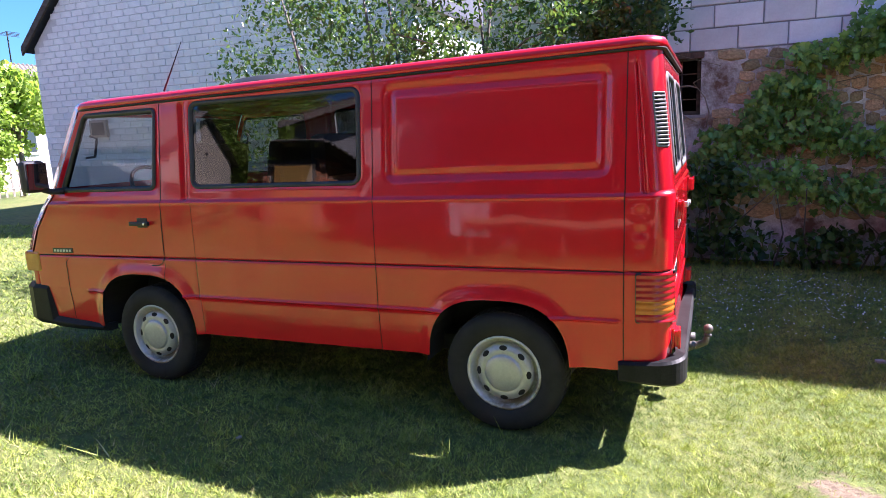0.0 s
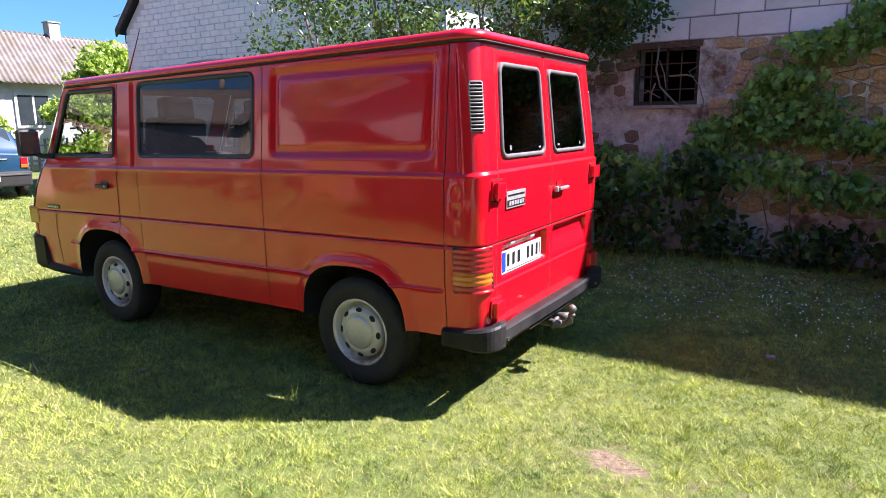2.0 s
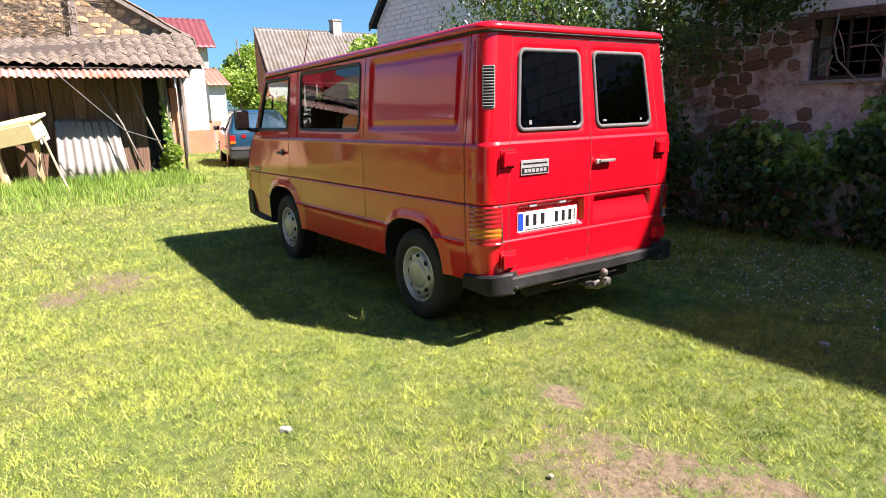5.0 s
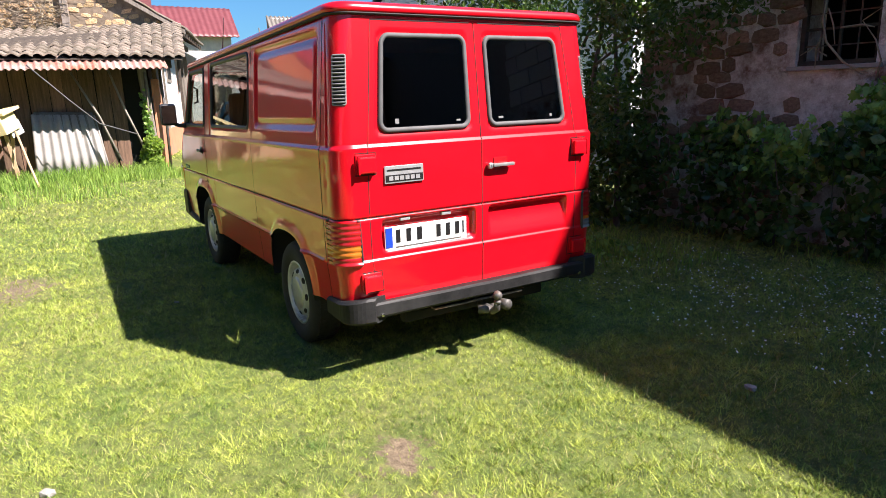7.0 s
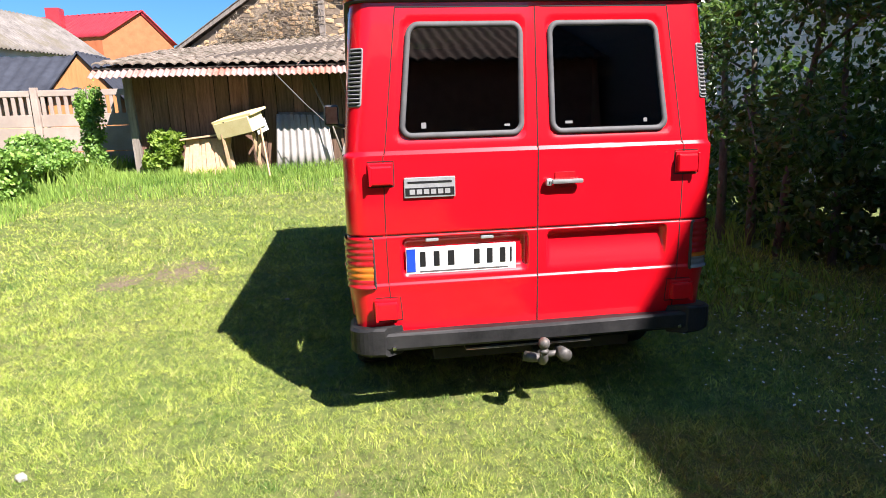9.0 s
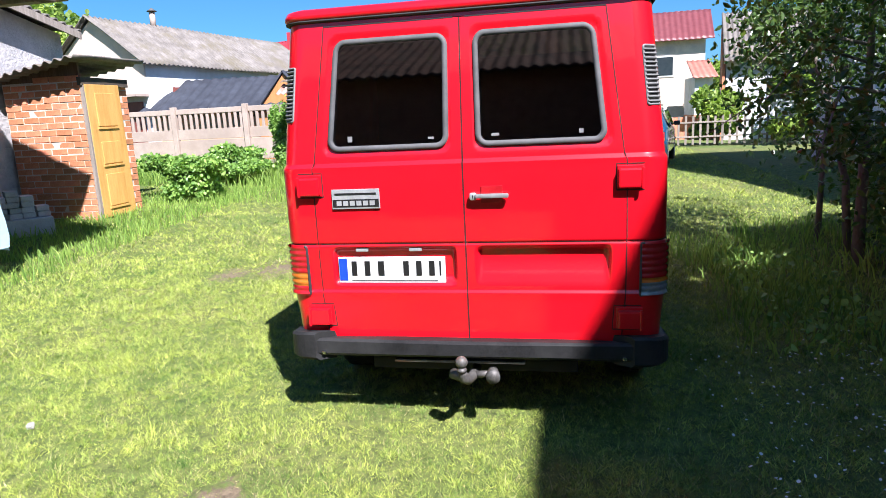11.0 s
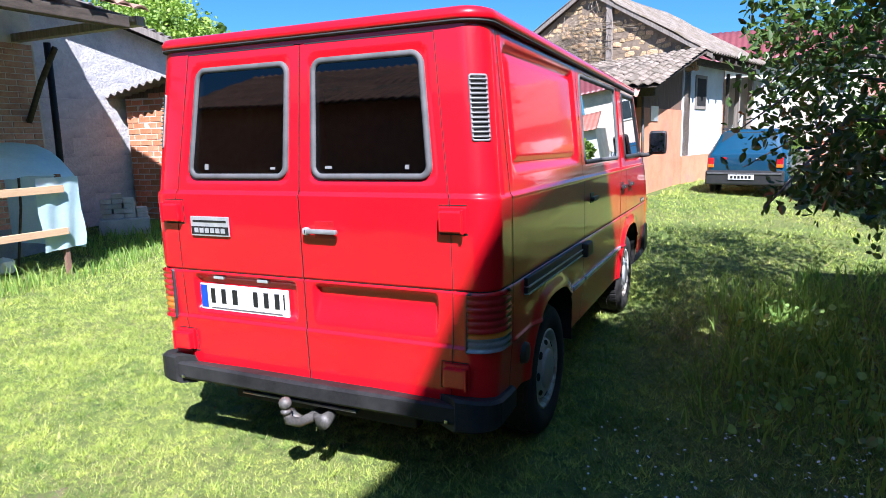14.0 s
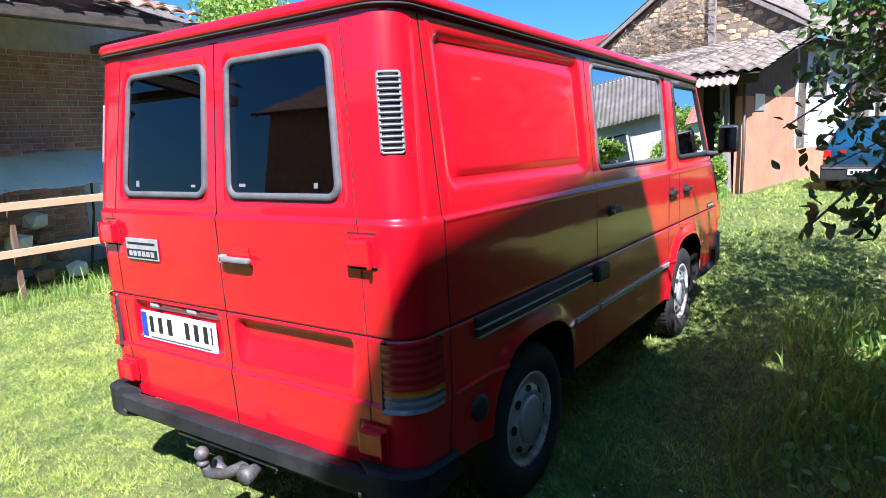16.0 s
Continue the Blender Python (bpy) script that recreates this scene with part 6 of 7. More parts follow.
for k in range(11):
    part("board", box((0.03, 0.085 + 0.03 * random.random(), 0.72), (0.02 * (k % 3), -0.38 + 0.082 * k, 0.60), 0.004, turn(-9 + 1.9 * k, -12, 0)), PINE, planks)
part("board", box((0.25, 0.75, 0.03), (-0.05, -0.1, 0.99), 0.004, turn(6, 0, 0)), PINE, planks)
solid("pole", tube(((-9.1, 1.48, 0.12), (-9.6, 1.36, 0.6), (-10.1, 1.24, 1.12)), 0.020, 7), PINE, None).name = "prop_pole"
tagged(bpy.data.objects["prop_pole"], "thin pale wooden pole propped against the hive", "pole")

# ---- concrete fence with a pierced top ----
fence = thing("fence", (-12.5, 0, 0.15), "beige concrete panel fence with a pierced top", "fence")
for k in range(5):
    y1 = -1.75 - 2.0 * k
    part("post", box((0.14, 0.13, 1.95), (0.02, y1, 0.95), 0.012), CONCRETE, fence)
    if k < 4:
        for z0, z1 in ((0.0, 0.52), (0.53, 1.08)):
            part("panel", box((0.055, 1.86, z1 - z0 - 0.012), (0, y1 - 1.0, (z0 + z1) / 2), 0.008), CONCRETE, fence)
        part("panel", box((0.055, 1.86, 0.26), (0, y1 - 1.0, 1.22), 0.008), CONCRETE, fence)
        part("rail", box((0.07, 1.86, 0.13), (0, y1 - 1.0, 1.80), 0.01), CONCRETE, fence)
        for j in range(12):
            part("baluster", box((0.05, 0.075, 0.42), (0, y1 - 0.14 - 0.156 * j, 1.54), 0.012), CONCRETE, fence)

# ---- brick outhouse with the ochre door ----
shed = thing("outhouse", (0, 0, 0), "small brick outhouse with a worn ochre door", "outhouse")
sw_ = span("wall", (-6.93, -4.30, 0), (-5.86, -2.97, 2.30), MORTAR, shed, "brick wall")
courses(sw_, "brick", BRICK, -4.30, -2.95, 0.12, 2.44, 0.275, 0.098, 0.010, facing((-5.884, 0, 0), 0), lambda u, z: z < 2.46 - 0.18 * max(0, -3.05 - u), 230, 0.004, 0.06, 5)
front_in = lambda u, z: not (-6.70 < u < -5.88 and z < 2.28)
courses(sw_, "brick", BRICK, -6.935, -5.865, 0.12, 2.36, 0.275, 0.098, 0.010, facing((0, -2.994, 0), 90), front_in, 120, 0.003, 0.06, 6)
rt = turn(0, 0.6, 0)
od = part("door", box((0.76, 0.045, 2.04), (-6.28, -2.915, 1.22), 0.006, rt), DOORWOOD, shed, "worn ochre panelled door standing ajar")
for zc, h in ((1.86, 0.50), (1.20, 0.34), (0.62, 0.50)):
    part("door_panel", box((0.42, 0.014, h), (-6.28, -2.888, zc), 0.006, rt), DOORWOOD, od)
    part("moulding", box((0.46, 0.022, 0.03), (-6.28, -2.885, zc - h / 2 - 0.03), 0.004, rt), DOORWOOD, od)
span("door_frame", (-5.92, -2.96, 0.15), (-5.862, -2.90, 2.26), GREYWOOD, shed, "grey timber door post")
span("lintel", (-6.90, -2.97, 2.22), (-5.84, -2.90, 2.34), BEAMWOOD, shed, "dark timber lintel")
slab("roof", ((-5.55, -5.0, 2.22), (-5.55, -2.72, 2.62), (-7.15, -2.72, 2.66), (-7.15, -5.0, 2.26)), 0.016, ASBESTOS, shed, "thin corrugated roof", (0.177, 0.026, 6))
prism("gable_board", ((-5.87, -4.3, 2.2), (-5.87, -2.95, 2.3), (-5.87, -2.95, 2.58), (-5.87, -4.3, 2.34)), (-0.03, 0, 0), OLDWOOD, shed)

# ---- the brick barn on the near side and the plastered wall beside it ----
near = thing("brick_barn", (0, 0, 0), "old brick barn under a deep tiled eave", "barn")
nw = prism("wall", ((-3.62, -3.25, -0.1), (-3.62, -3.25, 4.95), (-3.62, -5.6, 6.35), (-3.62, -8.0, 6.35), (-3.62, -8.0, -0.1)), (7.2, 0, 0), MORTAR, near)
courses(nw, "brick", OLDBRICK, -3.60, 1.2, 0.45, 2.9, 0.262, 0.078, 0.012, facing((0, -3.268, 0), 90), None, 300, 0.002, 0.05, 8)
courses(nw, "brick", OLDBRICK, -3.60, 3.5, 3.40, 4.9, 0.262, 0.078, 0.012, facing((0, -3.268, 0), 90), None, 0, 0.002, 0.05, 9)
# out of view: roof strip added to cast shadow on plaster wall and outhouse
slab("main_roof", ((-3.45, -1.26, 4.24), (-2.5, -1.26, 4.24), (-2.5, -5.6, 6.30), (-3.45, -5.6, 6.30)), 0.05, FARTILE, near, "unseen strip of old tiled roof, added to shadow the outhouse", (0.24, 0.035, 16, 0.03))
slab("main_roof", ((-2.5, -2.72, 4.86), (3.65, -2.72, 4.86), (3.65, -5.6, 6.5), (-2.5, -5.6, 6.5)), 0.05, FARTILE, near, "old tiled main roof", (0.24, 0.035, 16, 0.03))
span("base_course", (-3.66, -3.30, -0.1), (3.6, -3.18, 0.46), JOINT, near, "rough stone footing")
span("beam", (-3.15, -0.98, 2.81), (3.6, -0.84, 2.93), BEAMWOOD, near, "weathered eave beam", 0.01)
for x in (-3.4, -1.2, 1.0, 3.2):
    solid("brace", tube(((x, -3.2, 1.85), (x, -2.85, 2.35), (x, -2.5, 2.75)), 0.042, 4), BEAMWOOD, near)
    span("joist", (x - 0.06, -3.3, 2.88), (x + 0.06, -0.95, 2.98), GREYWOOD, near)
solid("down_pipe", tube(((-3.72, -3.1, 2.9), (-3.72, -3.12, 1.6), (-3.70, -3.15, 0.2)), 0.045, 8), GREYPLAST, near)
slab("roof", ((-3.30, -0.92, 2.95), (3.65, -0.92, 2.95), (3.65, -3.25, 3.65), (-3.30, -3.25, 3.65)), 0.05, GREYWOOD, near, "roof boarding under the tiles")
# clay tiles, row upon row
cols, rows_ = 34, 7
base_c = np.array((-3.38, -0.80, 2.985))
up = np.array((0, -2.33, 0.70))
up /= np.linalg.norm(up)
nr = np.array((0, 0.70, 2.33))
nr /= np.linalg.norm(nr)
tv, tf = [], []
gt = np.random.default_rng(9)
for r in range(rows_):
    for c in range(cols):
        o = base_c + np.array((0.205 * c + gt.normal() * 0.008, 0, 0)) + up * (0.33 * r + gt.normal() * 0.012) + nr * (0.03 + gt.normal() * 0.006)
        b = len(tv)
        for s, hgt in ((0.0, 0.0), (0.05, 0.035), (0.10, 0.045), (0.15, 0.03), (0.205, 0.0)):
            tv.append(o + np.array((s, 0, 0)) + nr * (hgt + 0.022))
            tv.append(o + np.array((s, 0, 0)) + nr * hgt + up * 0.38)
        for i in range(4):
            tf.append((b + 2 * i, b + 2 * i + 2, b + 2 * i + 3, b + 2 * i + 1))
        for s, hgt in ((0.0, 0.0), (0.05, 0.035), (0.10, 0.045), (0.15, 0.03), (0.205, 0.0)):
            tv.append(o + np.array((s, 0, 0)) + nr * (hgt + 0.002))
        for i in range(4):
            tf.append((b + 10 + i, b + 11 + i, b + 2 * i + 2, b + 2 * i))
tagged(put("roof_tiles", mesh_from("roof_tiles", tv, tf, TILE), near, "uneven old clay tiles"), kind="stuff")
far_barn = thing("tiled_barn", (0, 0, 0), "long dark brick barn under an old tiled roof", "barn")
prism("wall", ((9.2, -6.9, -0.1), (9.2, 7.8, -0.1), (9.2, 7.8, 4.3), (9.2, -6.9, 4.3)), (5.6, 0, 0), OLDBRICK, far_barn, "shaded brick wall")
prism("gable", ((9.2, -6.9, 4.3), (14.8, -6.9, 4.3), (12.0, -6.9, 5.85)), (0, 0.3, 0), OLDBRICK, far_barn)
slab("roof", ((8.85, -7.2, 4.2), (8.85, 7.9, 4.2), (12.0, 7.9, 5.95), (12.0, -7.2, 5.95)), 0.04, FARTILE, far_barn, "rows of old clay tiles", (0.24, 0.022, 19, 0.02))
slab("roof", ((15.15, -7.2, 4.2), (15.15, 7.9, 4.2), (12.0, 7.9, 5.95), (12.0, -7.2, 5.95)), 0.04, FARTILE, far_barn, "rows of old clay tiles", (0.24, 0.035, 4))
grey = thing("plastered_barn", (0, 0, 0), "low barn with a patchy grey plastered wall", "barn")
pw = prism("wall", ((-3.64, -4.40, -0.1), (-7.35, -4.40, -0.1), (-7.35, -4.40, 3.22), (-3.64, -4.40, 4.02)), (0, -4.0, 0), PLASTER, grey, "patchy grey plaster over blocks")
courses(pw, "block", PLASTER, -7.33, -3.66, 0.1, 2.9, 0.62, 0.31, 0.004, facing((0, -4.4235, 0), 90), None, 60, 0.0015, 0.05, 14)
slab("roof", ((-7.55, -4.12, 3.27), (-3.6, -4.12, 4.12), (-3.6, -8.4, 4.7), (-7.55, -8.4, 3.85)), 0.03, ASBESTOS, grey, "corrugated roof", (0.177, 0.026, 6))
prism("verge_board", ((-7.52, -4.14, 3.13), (-3.64, -4.14, 3.97), (-3.64, -4.14, 4.09), (-7.52, -4.14, 3.25)), (0, 0.03, 0), GREYWOOD, grey)
stack = thing("brick_stack", (-4.85, -3.35, 0), "loose stack of old grey bricks on a slab in the weeds", "bricks", rz=-41)
part("slab", box((0.72, 0.40, 0.38), (0.02, 0.04, 0.19), 0.02), OLDSLAB, stack, "rough grey slab")
for c_, tall in enumerate((2, 4, 5, 4)):
    for r_ in range(tall):
        part("brick", box((0.155, 0.26, 0.074), (0.26 - 0.165 * (3 - c_) + random.uniform(-.015, .015), random.uniform(-.02, .02), 0.42 + 0.078 * r_), 0.008, turn(0, 0, random.uniform(-5, 5))), OLDSLAB, stack)

# ---- film-covered cold frame before the brick barn ----
cf = thing("cold_frame", (0, 0, 0), "timber cold frame draped with pale blue plastic film", "cold frame")
g3 = np.random.default_rng(15)
CX, CY = -2.93, -1.72  # its free corner
xs = np.linspace(CX, 2.6, 90)
prof = ((0.0, 1.165), (-0.05, 1.20), (-0.14, 1.28), (-0.28, 1.385), (-0.46, 1.47), (-0.70, 1.535), (-0.95, 1.56), (-1.22, 1.55), (-1.42, 1.50))
V3 = np.array([[(x, CY + y + 0.015 * math.sin(3 * x + y * 5), z + 0.025 * math.sin(2.3 * x + 4 * y) + 0.014 * math.sin(7 * x + 6 * y) + g3.normal() * 0.004) for y, z in prof] for x in xs])
n3 = len(prof)
put("film", mesh_from("film", V3.reshape(-1, 3), [(i * n3 + j, (i + 1) * n3 + j, (i + 1) * n3 + j + 1, i * n3 + j + 1) for i in range(len(xs) - 1) for j in range(n3 - 1)], FILM, True), cf, "pale blue translucent film")
end = [tuple(p) for p in V3[0]]
lowz = [(CX + 0.04 * math.sin(9 * y), CY + y, 0.30) for y, z in prof]
put("end_film", mesh_from("end_film", end + lowz, [(i, i + 1, i + 1 + n3, i + n3) for i in range(n3 - 1)], FILM, True), cf)
xs2 = np.linspace(CX, CX + 0.52, 13)
zs2 = (1.165, 1.05, 0.92, 0.78, 0.62, 0.46, 0.34)
hang = [(x + 0.03 * (1.165 - z) * math.sin(9 * z), CY + (0.006 + 0.014 * (1.165 - z)) * math.sin(26 * x + 5 * z), z - 0.05 * (x - CX) * (z < 1.1)) for x in xs2 for z in zs2]
put("hanging_film", mesh_from("hanging_film", hang, [(i * 7 + j, (i + 1) * 7 + j, (i + 1) * 7 + j + 1, i * 7 + j + 1) for i in range(12) for j in range(6)], FILM, True), cf, "loose flap of film at the corner")
for z0, z1 in ((0.99, 1.075), (0.50, 0.58)):
    span("rail", (CX + 0.24, CY + 0.03, z0), (2.6, CY + 0.07, z1), PINE, cf, "new pine rail", 0.004)
for x in (-2.70, -1.45, -0.3, 0.9, 2.2):
    span("post", (x - 0.025, CY - 0.06, 0.0), (x + 0.025, CY - 0.01, 1.20), OLDWOOD, cf)
    solid("prop", tube(((x + 0.16, CY - 0.75, 0.0), (x + 0.02, CY - 0.75, 0.8), (x, CY - 0.72, 1.5)), 0.016, 5), BEAMWOOD, cf, "thin dark prop under the film")
wood = thing("block_pile", (0, 0, 0), "rough stones and broken blocks piled under the film", "rubble")
for k in range(46):
    me = lump(200 + k % 7, 1, 1, 1)
    me.materials.append(STONEGREY if k % 3 else BLOCKGREY)
    put("stone", me, wood, "", pose(-2.4 + 0.105 * k + random.uniform(-.05, .05), -2.45 - random.random() * 0.4, 0.12 + 0.21 * (k % 4), 0, 0, random.uniform(0, 90)) @ Matrix.Diagonal((0.30, 0.26, 0.22, 1)))

# ---- small wooden shelter by the barn wall ----
kennel = thing("log_shelter", (2.50, 6.95, 0), "small timber shelter with a corrugated roof on a slab", "shelter")
part("slab", box((0.95, 0.8, 0.10), (0, 0, 0.05), 0.01), CONCRETE, kennel, "concrete slab")
for x, y in ((-0.35, -0.3), (0.35, -0.3), (-0.35, 0.3), (0.35, 0.3), (-0.14, -0.3)):
    part("post", box((0.055, 0.055, 0.80), (x, y, 0.50), 0.005, turn(0, 2, 0)), OLDWOOD, kennel)
slab("roof", ((-0.55, -0.55, 0.88), (0.55, -0.55, 0.88), (0.55, 0.5, 1.0), (-0.55, 0.5, 1.0)), 0.01, MOSSROOF, kennel, "dark corrugated roof", (0.13, 0.022, 4))
part("back_board", box((0.75, 0.02, 0.75), (0, 0.32, 0.5), 0.003), BEAMWOOD, kennel)
me = lump(77, 1, 0.62, 0.22)
me.materials.append(CLOTH)
tagged(put("crumpled_rag", me, None, "", pose(2.38, 6.65, 0.965, 6, 0, 20) @ Matrix.Diagonal((0.42, 0.42, 0.42, 1))), "crumpled grey rag on the shelter roof", "rag")

# ---- the blue car ----
car = thing("car", (-11.58, 5.56, zg(-12.2, 5.5) - 0.02), "blue hatchback car with dark bumpers parked on the grass", "car", rz=-12)
# stations from the tail forwards: x, half width low, half width at the belt, half width of the roof, z sill, z belt, z top
STN = ((0.00, 0.66, 0.68, 0.60, 0.42, 0.86, 0.90), (-0.05, 0.72, 0.735, 0.62, 0.33, 0.88, 0.93), (-0.12, 0.755, 0.765, 0.60, 0.27, 0.89, 1.02), (-0.38, 0.77, 0.775, 0.575, 0.25, 0.90, 1.375), (-0.75, 0.775, 0.78, 0.58, 0.25, 0.90, 1.41),
       (-1.7, 0.775, 0.78, 0.585, 0.25, 0.89, 1.405), (-2.1, 0.775, 0.78, 0.57, 0.25, 0.88, 1.33), (-2.75, 0.775, 0.775, 0.62, 0.25, 0.87, 0.91), (-3.45, 0.76, 0.755, 0.60, 0.28, 0.74, 0.79), (-3.62, 0.70, 0.69, 0.56, 0.38, 0.66, 0.70))


def section(s):
    x, a, b, c, z0, z1, z2 = s
    half = [(a - 0.06, z0), (a, z0 + 0.06), (b + 0.012, (z0 + z1) / 2), (b, z1), (c + 0.3 * (b - c) * (z2 - z1 < 0.2), z1 + 0.85 * (z2 - z1)), (c - 0.06, z2 - 0.01), (0.25, z2 + 0.012)]
    return [(x, -y, z) for y, z in half] + [(x, y, z) for y, z in half[::-1]]


vs_, fs_ = [], []
for s in STN:
    vs_ += section(s)
m_ = 14
for i in range(len(STN) - 1):
    for k in range(m_):
        fs_.append((i * m_ + k, i * m_ + (k + 1) % m_, (i + 1) * m_ + (k + 1) % m_, (i + 1) * m_ + k))
fs_ += [tuple(range(m_)), tuple((len(STN) - 1) * m_ + k for k in range(m_))]
cb = solid("body", (vs_, fs_), CARBLUE, car)
cb.data.polygons.foreach_set("use_smooth", np.full(len(cb.data.polygons), True))
md = cb.modifiers.new("round", "BEVEL")
md.width, md.segments = 0.03, 2


def sheet3(name, pts, material, parent, label=""):
    bm = bmesh.new()
    bm.faces.new([bm.verts.new(p) for p in pts])
    return part(name, bm, material, parent, label)


DARKPANE = surface("dark_car_glass", (0.02, 0.03, 0.035), (0.035, 0.045, 0.05), 0.06, 3, 40, 0.0, coat=0.6)
sheet3("rear_window", ((-0.115, -0.56, 0.945), (-0.115, 0.56, 0.945), (-0.375, 0.50, 1.345), (-0.375, -0.50, 1.345)), DARKPANE, car, "dark tailgate glass").matrix_basis = pose(0.022, 0, 0.008)
for s in (-1, 1):
    for x0, x1, x2, x3 in ((-0.55, -1.30, -1.27, -0.72), (-1.36, -2.38, -2.02, -1.34)):
        sheet3("side_window", ((x0, s * 0.772, 0.93), (x1, s * 0.772, 0.93), (x2, s * 0.640, 1.31), (x3, s * 0.640, 1.31)), DARKPANE, car).matrix_basis = pose(0, s * 0.016, 0)
    tl = part("tail_lamp", box((0.10, 0.125, 0.21), (-0.035, s * 0.665, 0.72), 0.015), LAMPRED, car, "red tail lamp")
    part("indicator", box((0.10, 0.127, 0.07), (-0.031, s * 0.666, 0.655), 0.01), LAMPAMBER, tl)
    part("door_mirror", box((0.08, 0.16, 0.11), (-2.15, s * 0.87, 0.97), 0.03), BLACK, car)
    part("roof_rail", box((1.6, 0.03, 0.03), (-1.15, s * 0.53, 1.425), 0.008), BLACK, car)
    for x in (-0.62, -2.95):
        wv, wf = lathe(((0.15, -0.07), (0.24, -0.08), (0.27, -0.06), (0.27, 0.06), (0.24, 0.08), (0.15, 0.07), (0.13, 0.03), (0.0, 0.04)), 28)
        wh = new("wheel", mesh_from("wheel", wv * np.array((1, s, 1)), wf, TYRE, True))
        wh.parent = car
        wh.matrix_basis = pose(x, s * 0.70, 0.27)
        hv_, hf_ = lathe(((0.0, 0.078), (0.08, 0.080), (0.15, 0.074), (0.16, 0.06)), 24)
        put("rim", mesh_from("rim", hv_ * np.array((1, s, 1)), hf_, HUB, True), wh)
        part("wheel_arch", box((0.60, 0.02, 0.06), (x, s * 0.782, 0.545), 0.01), BLACK, car)
part("rear_bumper", box((0.16, 1.52, 0.30), (0.0, 0, 0.41), 0.035), BLACK, car, "dark plastic rear bumper")
part("bumper_strip", box((0.02, 1.44, 0.035), (0.085, 0, 0.50), 0.005), GASKET, car)
pl = part("number_plate", box((0.012, 0.50, 0.105), (0.092, -0.04, 0.425), 0.003), PLATE, car, "white number plate with dark bars")
for k in range(6):
    part("dark_bar", box((0.003, 0.045, 0.06), (0.0995, -0.22 + 0.07 * k, 0.425)), INK, pl)
part("wiper", box((0.015, 0.42, 0.02), (-0.135, -0.12, 0.985), 0.004, turn(0, 0, 0)), BLACK, car)
part("badge_shape", box((0.008, 0.16, 0.025), (0.012, 0.30, 0.80), 0.002), BADGE, car, "pale badge shape")
part("badge_shape", box((0.008, 0.10, 0.07), (0.012, -0.40, 0.80), 0.002), LAMPRED, car, "small red badge shape")
part("front_bumper", box((0.14, 1.42, 0.22), (-3.62, 0, 0.42), 0.03), GREYPLAST, car)

car.matrix_basis = car.matrix_basis @ Matrix.Scale(0.93, 4)

# ---- houses farther off ----


def polar(eye, az, dist, slope):
    return np.array((eye[0] + dist * math.cos(radians(az)), eye[1] + dist * math.sin(radians(az)), eye[2] + dist * slope))


# white house with one brick end
fh = thing("white_house", (0, 0, 0), "white house with a brick end wall and grey corrugated roof", "house")
prism("wall", ((-22.5, 9.84, 0), (-24.25, 10.14, 0), (-24.25, 24.0, 0), (-22.5, 24.0, 0)), (0, 0, 3.0), WHITEWASH, fh)
span("back_wall", (-24.35, 10.14, 3.0), (-24.2, 24.0, 4.78), WHITEWASH, fh)
prism("end_wall", ((-22.46, 9.80, 0), (-22.46, 9.80, 2.98), (-24.25, 10.10, 4.74), (-24.25, 10.10, 0)), (0, -0.10, 0), BRICK, fh, "red brick end wall")
slab("roof", ((-22.1, 9.67, 2.95), (-22.1, 24.2, 2.95), (-24.3, 24.2, 4.86), (-24.3, 10.0, 4.86)), 0.02, ASBESTOS, fh, "grey corrugated roof", (0.177, 0.03, 8))
ch = span("chimney", (-24.45, 13.52, 4.4), (-24.05, 13.92, 5.28), GREYTIN, fh, "grey block chimney")
span("cap", (-24.48, 13.49, 5.28), (-24.02, 13.95, 5.33), CONCRETE, ch)
for y0 in (11.85, 15.4, 19.0):
    w_ = span("window", (-22.52, y0 - 0.6, 1.45), (-22.44, y0 + 0.6, 2.65), PLATE, fh, "white framed window")
    span("pane", (-22.435, y0 - 0.50, 1.55), (-22.428, y0 - 0.04, 2.55), DARKPANE, w_)
    span("pane", (-22.435, y0 + 0.04, 1.55), (-22.428, y0 + 0.50, 2.55), DARKPANE, w_)
# red metal roof
rh = thing("red_roof_house", (0, 0, 0), "pale house under a dark red metal roof", "house")
span("wall", (-46, 3.2, 0), (-40.6, 12.6, 5.6), BEIGE, rh)
slab("roof", ((-40.0, 2.8, 5.45), (-40.0, 13.0, 5.45), (-43.5, 13.4, 7.55), (-43.5, 2.8, 7.55)), 0.05, REDROOF, rh, "dark red metal tiles", (0.35, 0.02, 10))
slab("roof", ((-47.0, 2.8, 5.45), (-47.0, 13.0, 5.45), (-43.5, 13.4, 7.55), (-43.5, 2.8, 7.55)), 0.05, REDROOF, rh, "dark red metal tiles", (0.35, 0.02, 4))
span("chimney", (-43.2, 7.5, 7.0), (-42.4, 8.4, 8.15), REDROOF, rh, "dark red chimney")
for y0 in (4.6, 7.4, 10.2):
    w_ = span("window", (-40.62, y0 - 0.6, 3.3), (-40.55, y0 + 0.6, 4.6), PLATE, rh)
    span("pane", (-40.54, y0 - 0.5, 3.4), (-40.53, y0 + 0.5, 4.5), DARKPANE, w_)
# low annexe with orange base
an = thing("annexe", (0, 0, 0), "low pale outbuilding with an orange lower wall", "outbuilding")
span("wall", (-39.5, 11.25, 0.9), (-36.2, 12.2, 3.05), WHITEWASH, an)
span("plinth", (-39.52, 11.23, 0), (-36.17, 12.22, 0.95), ORANGEWALL, an, "orange lower wall")
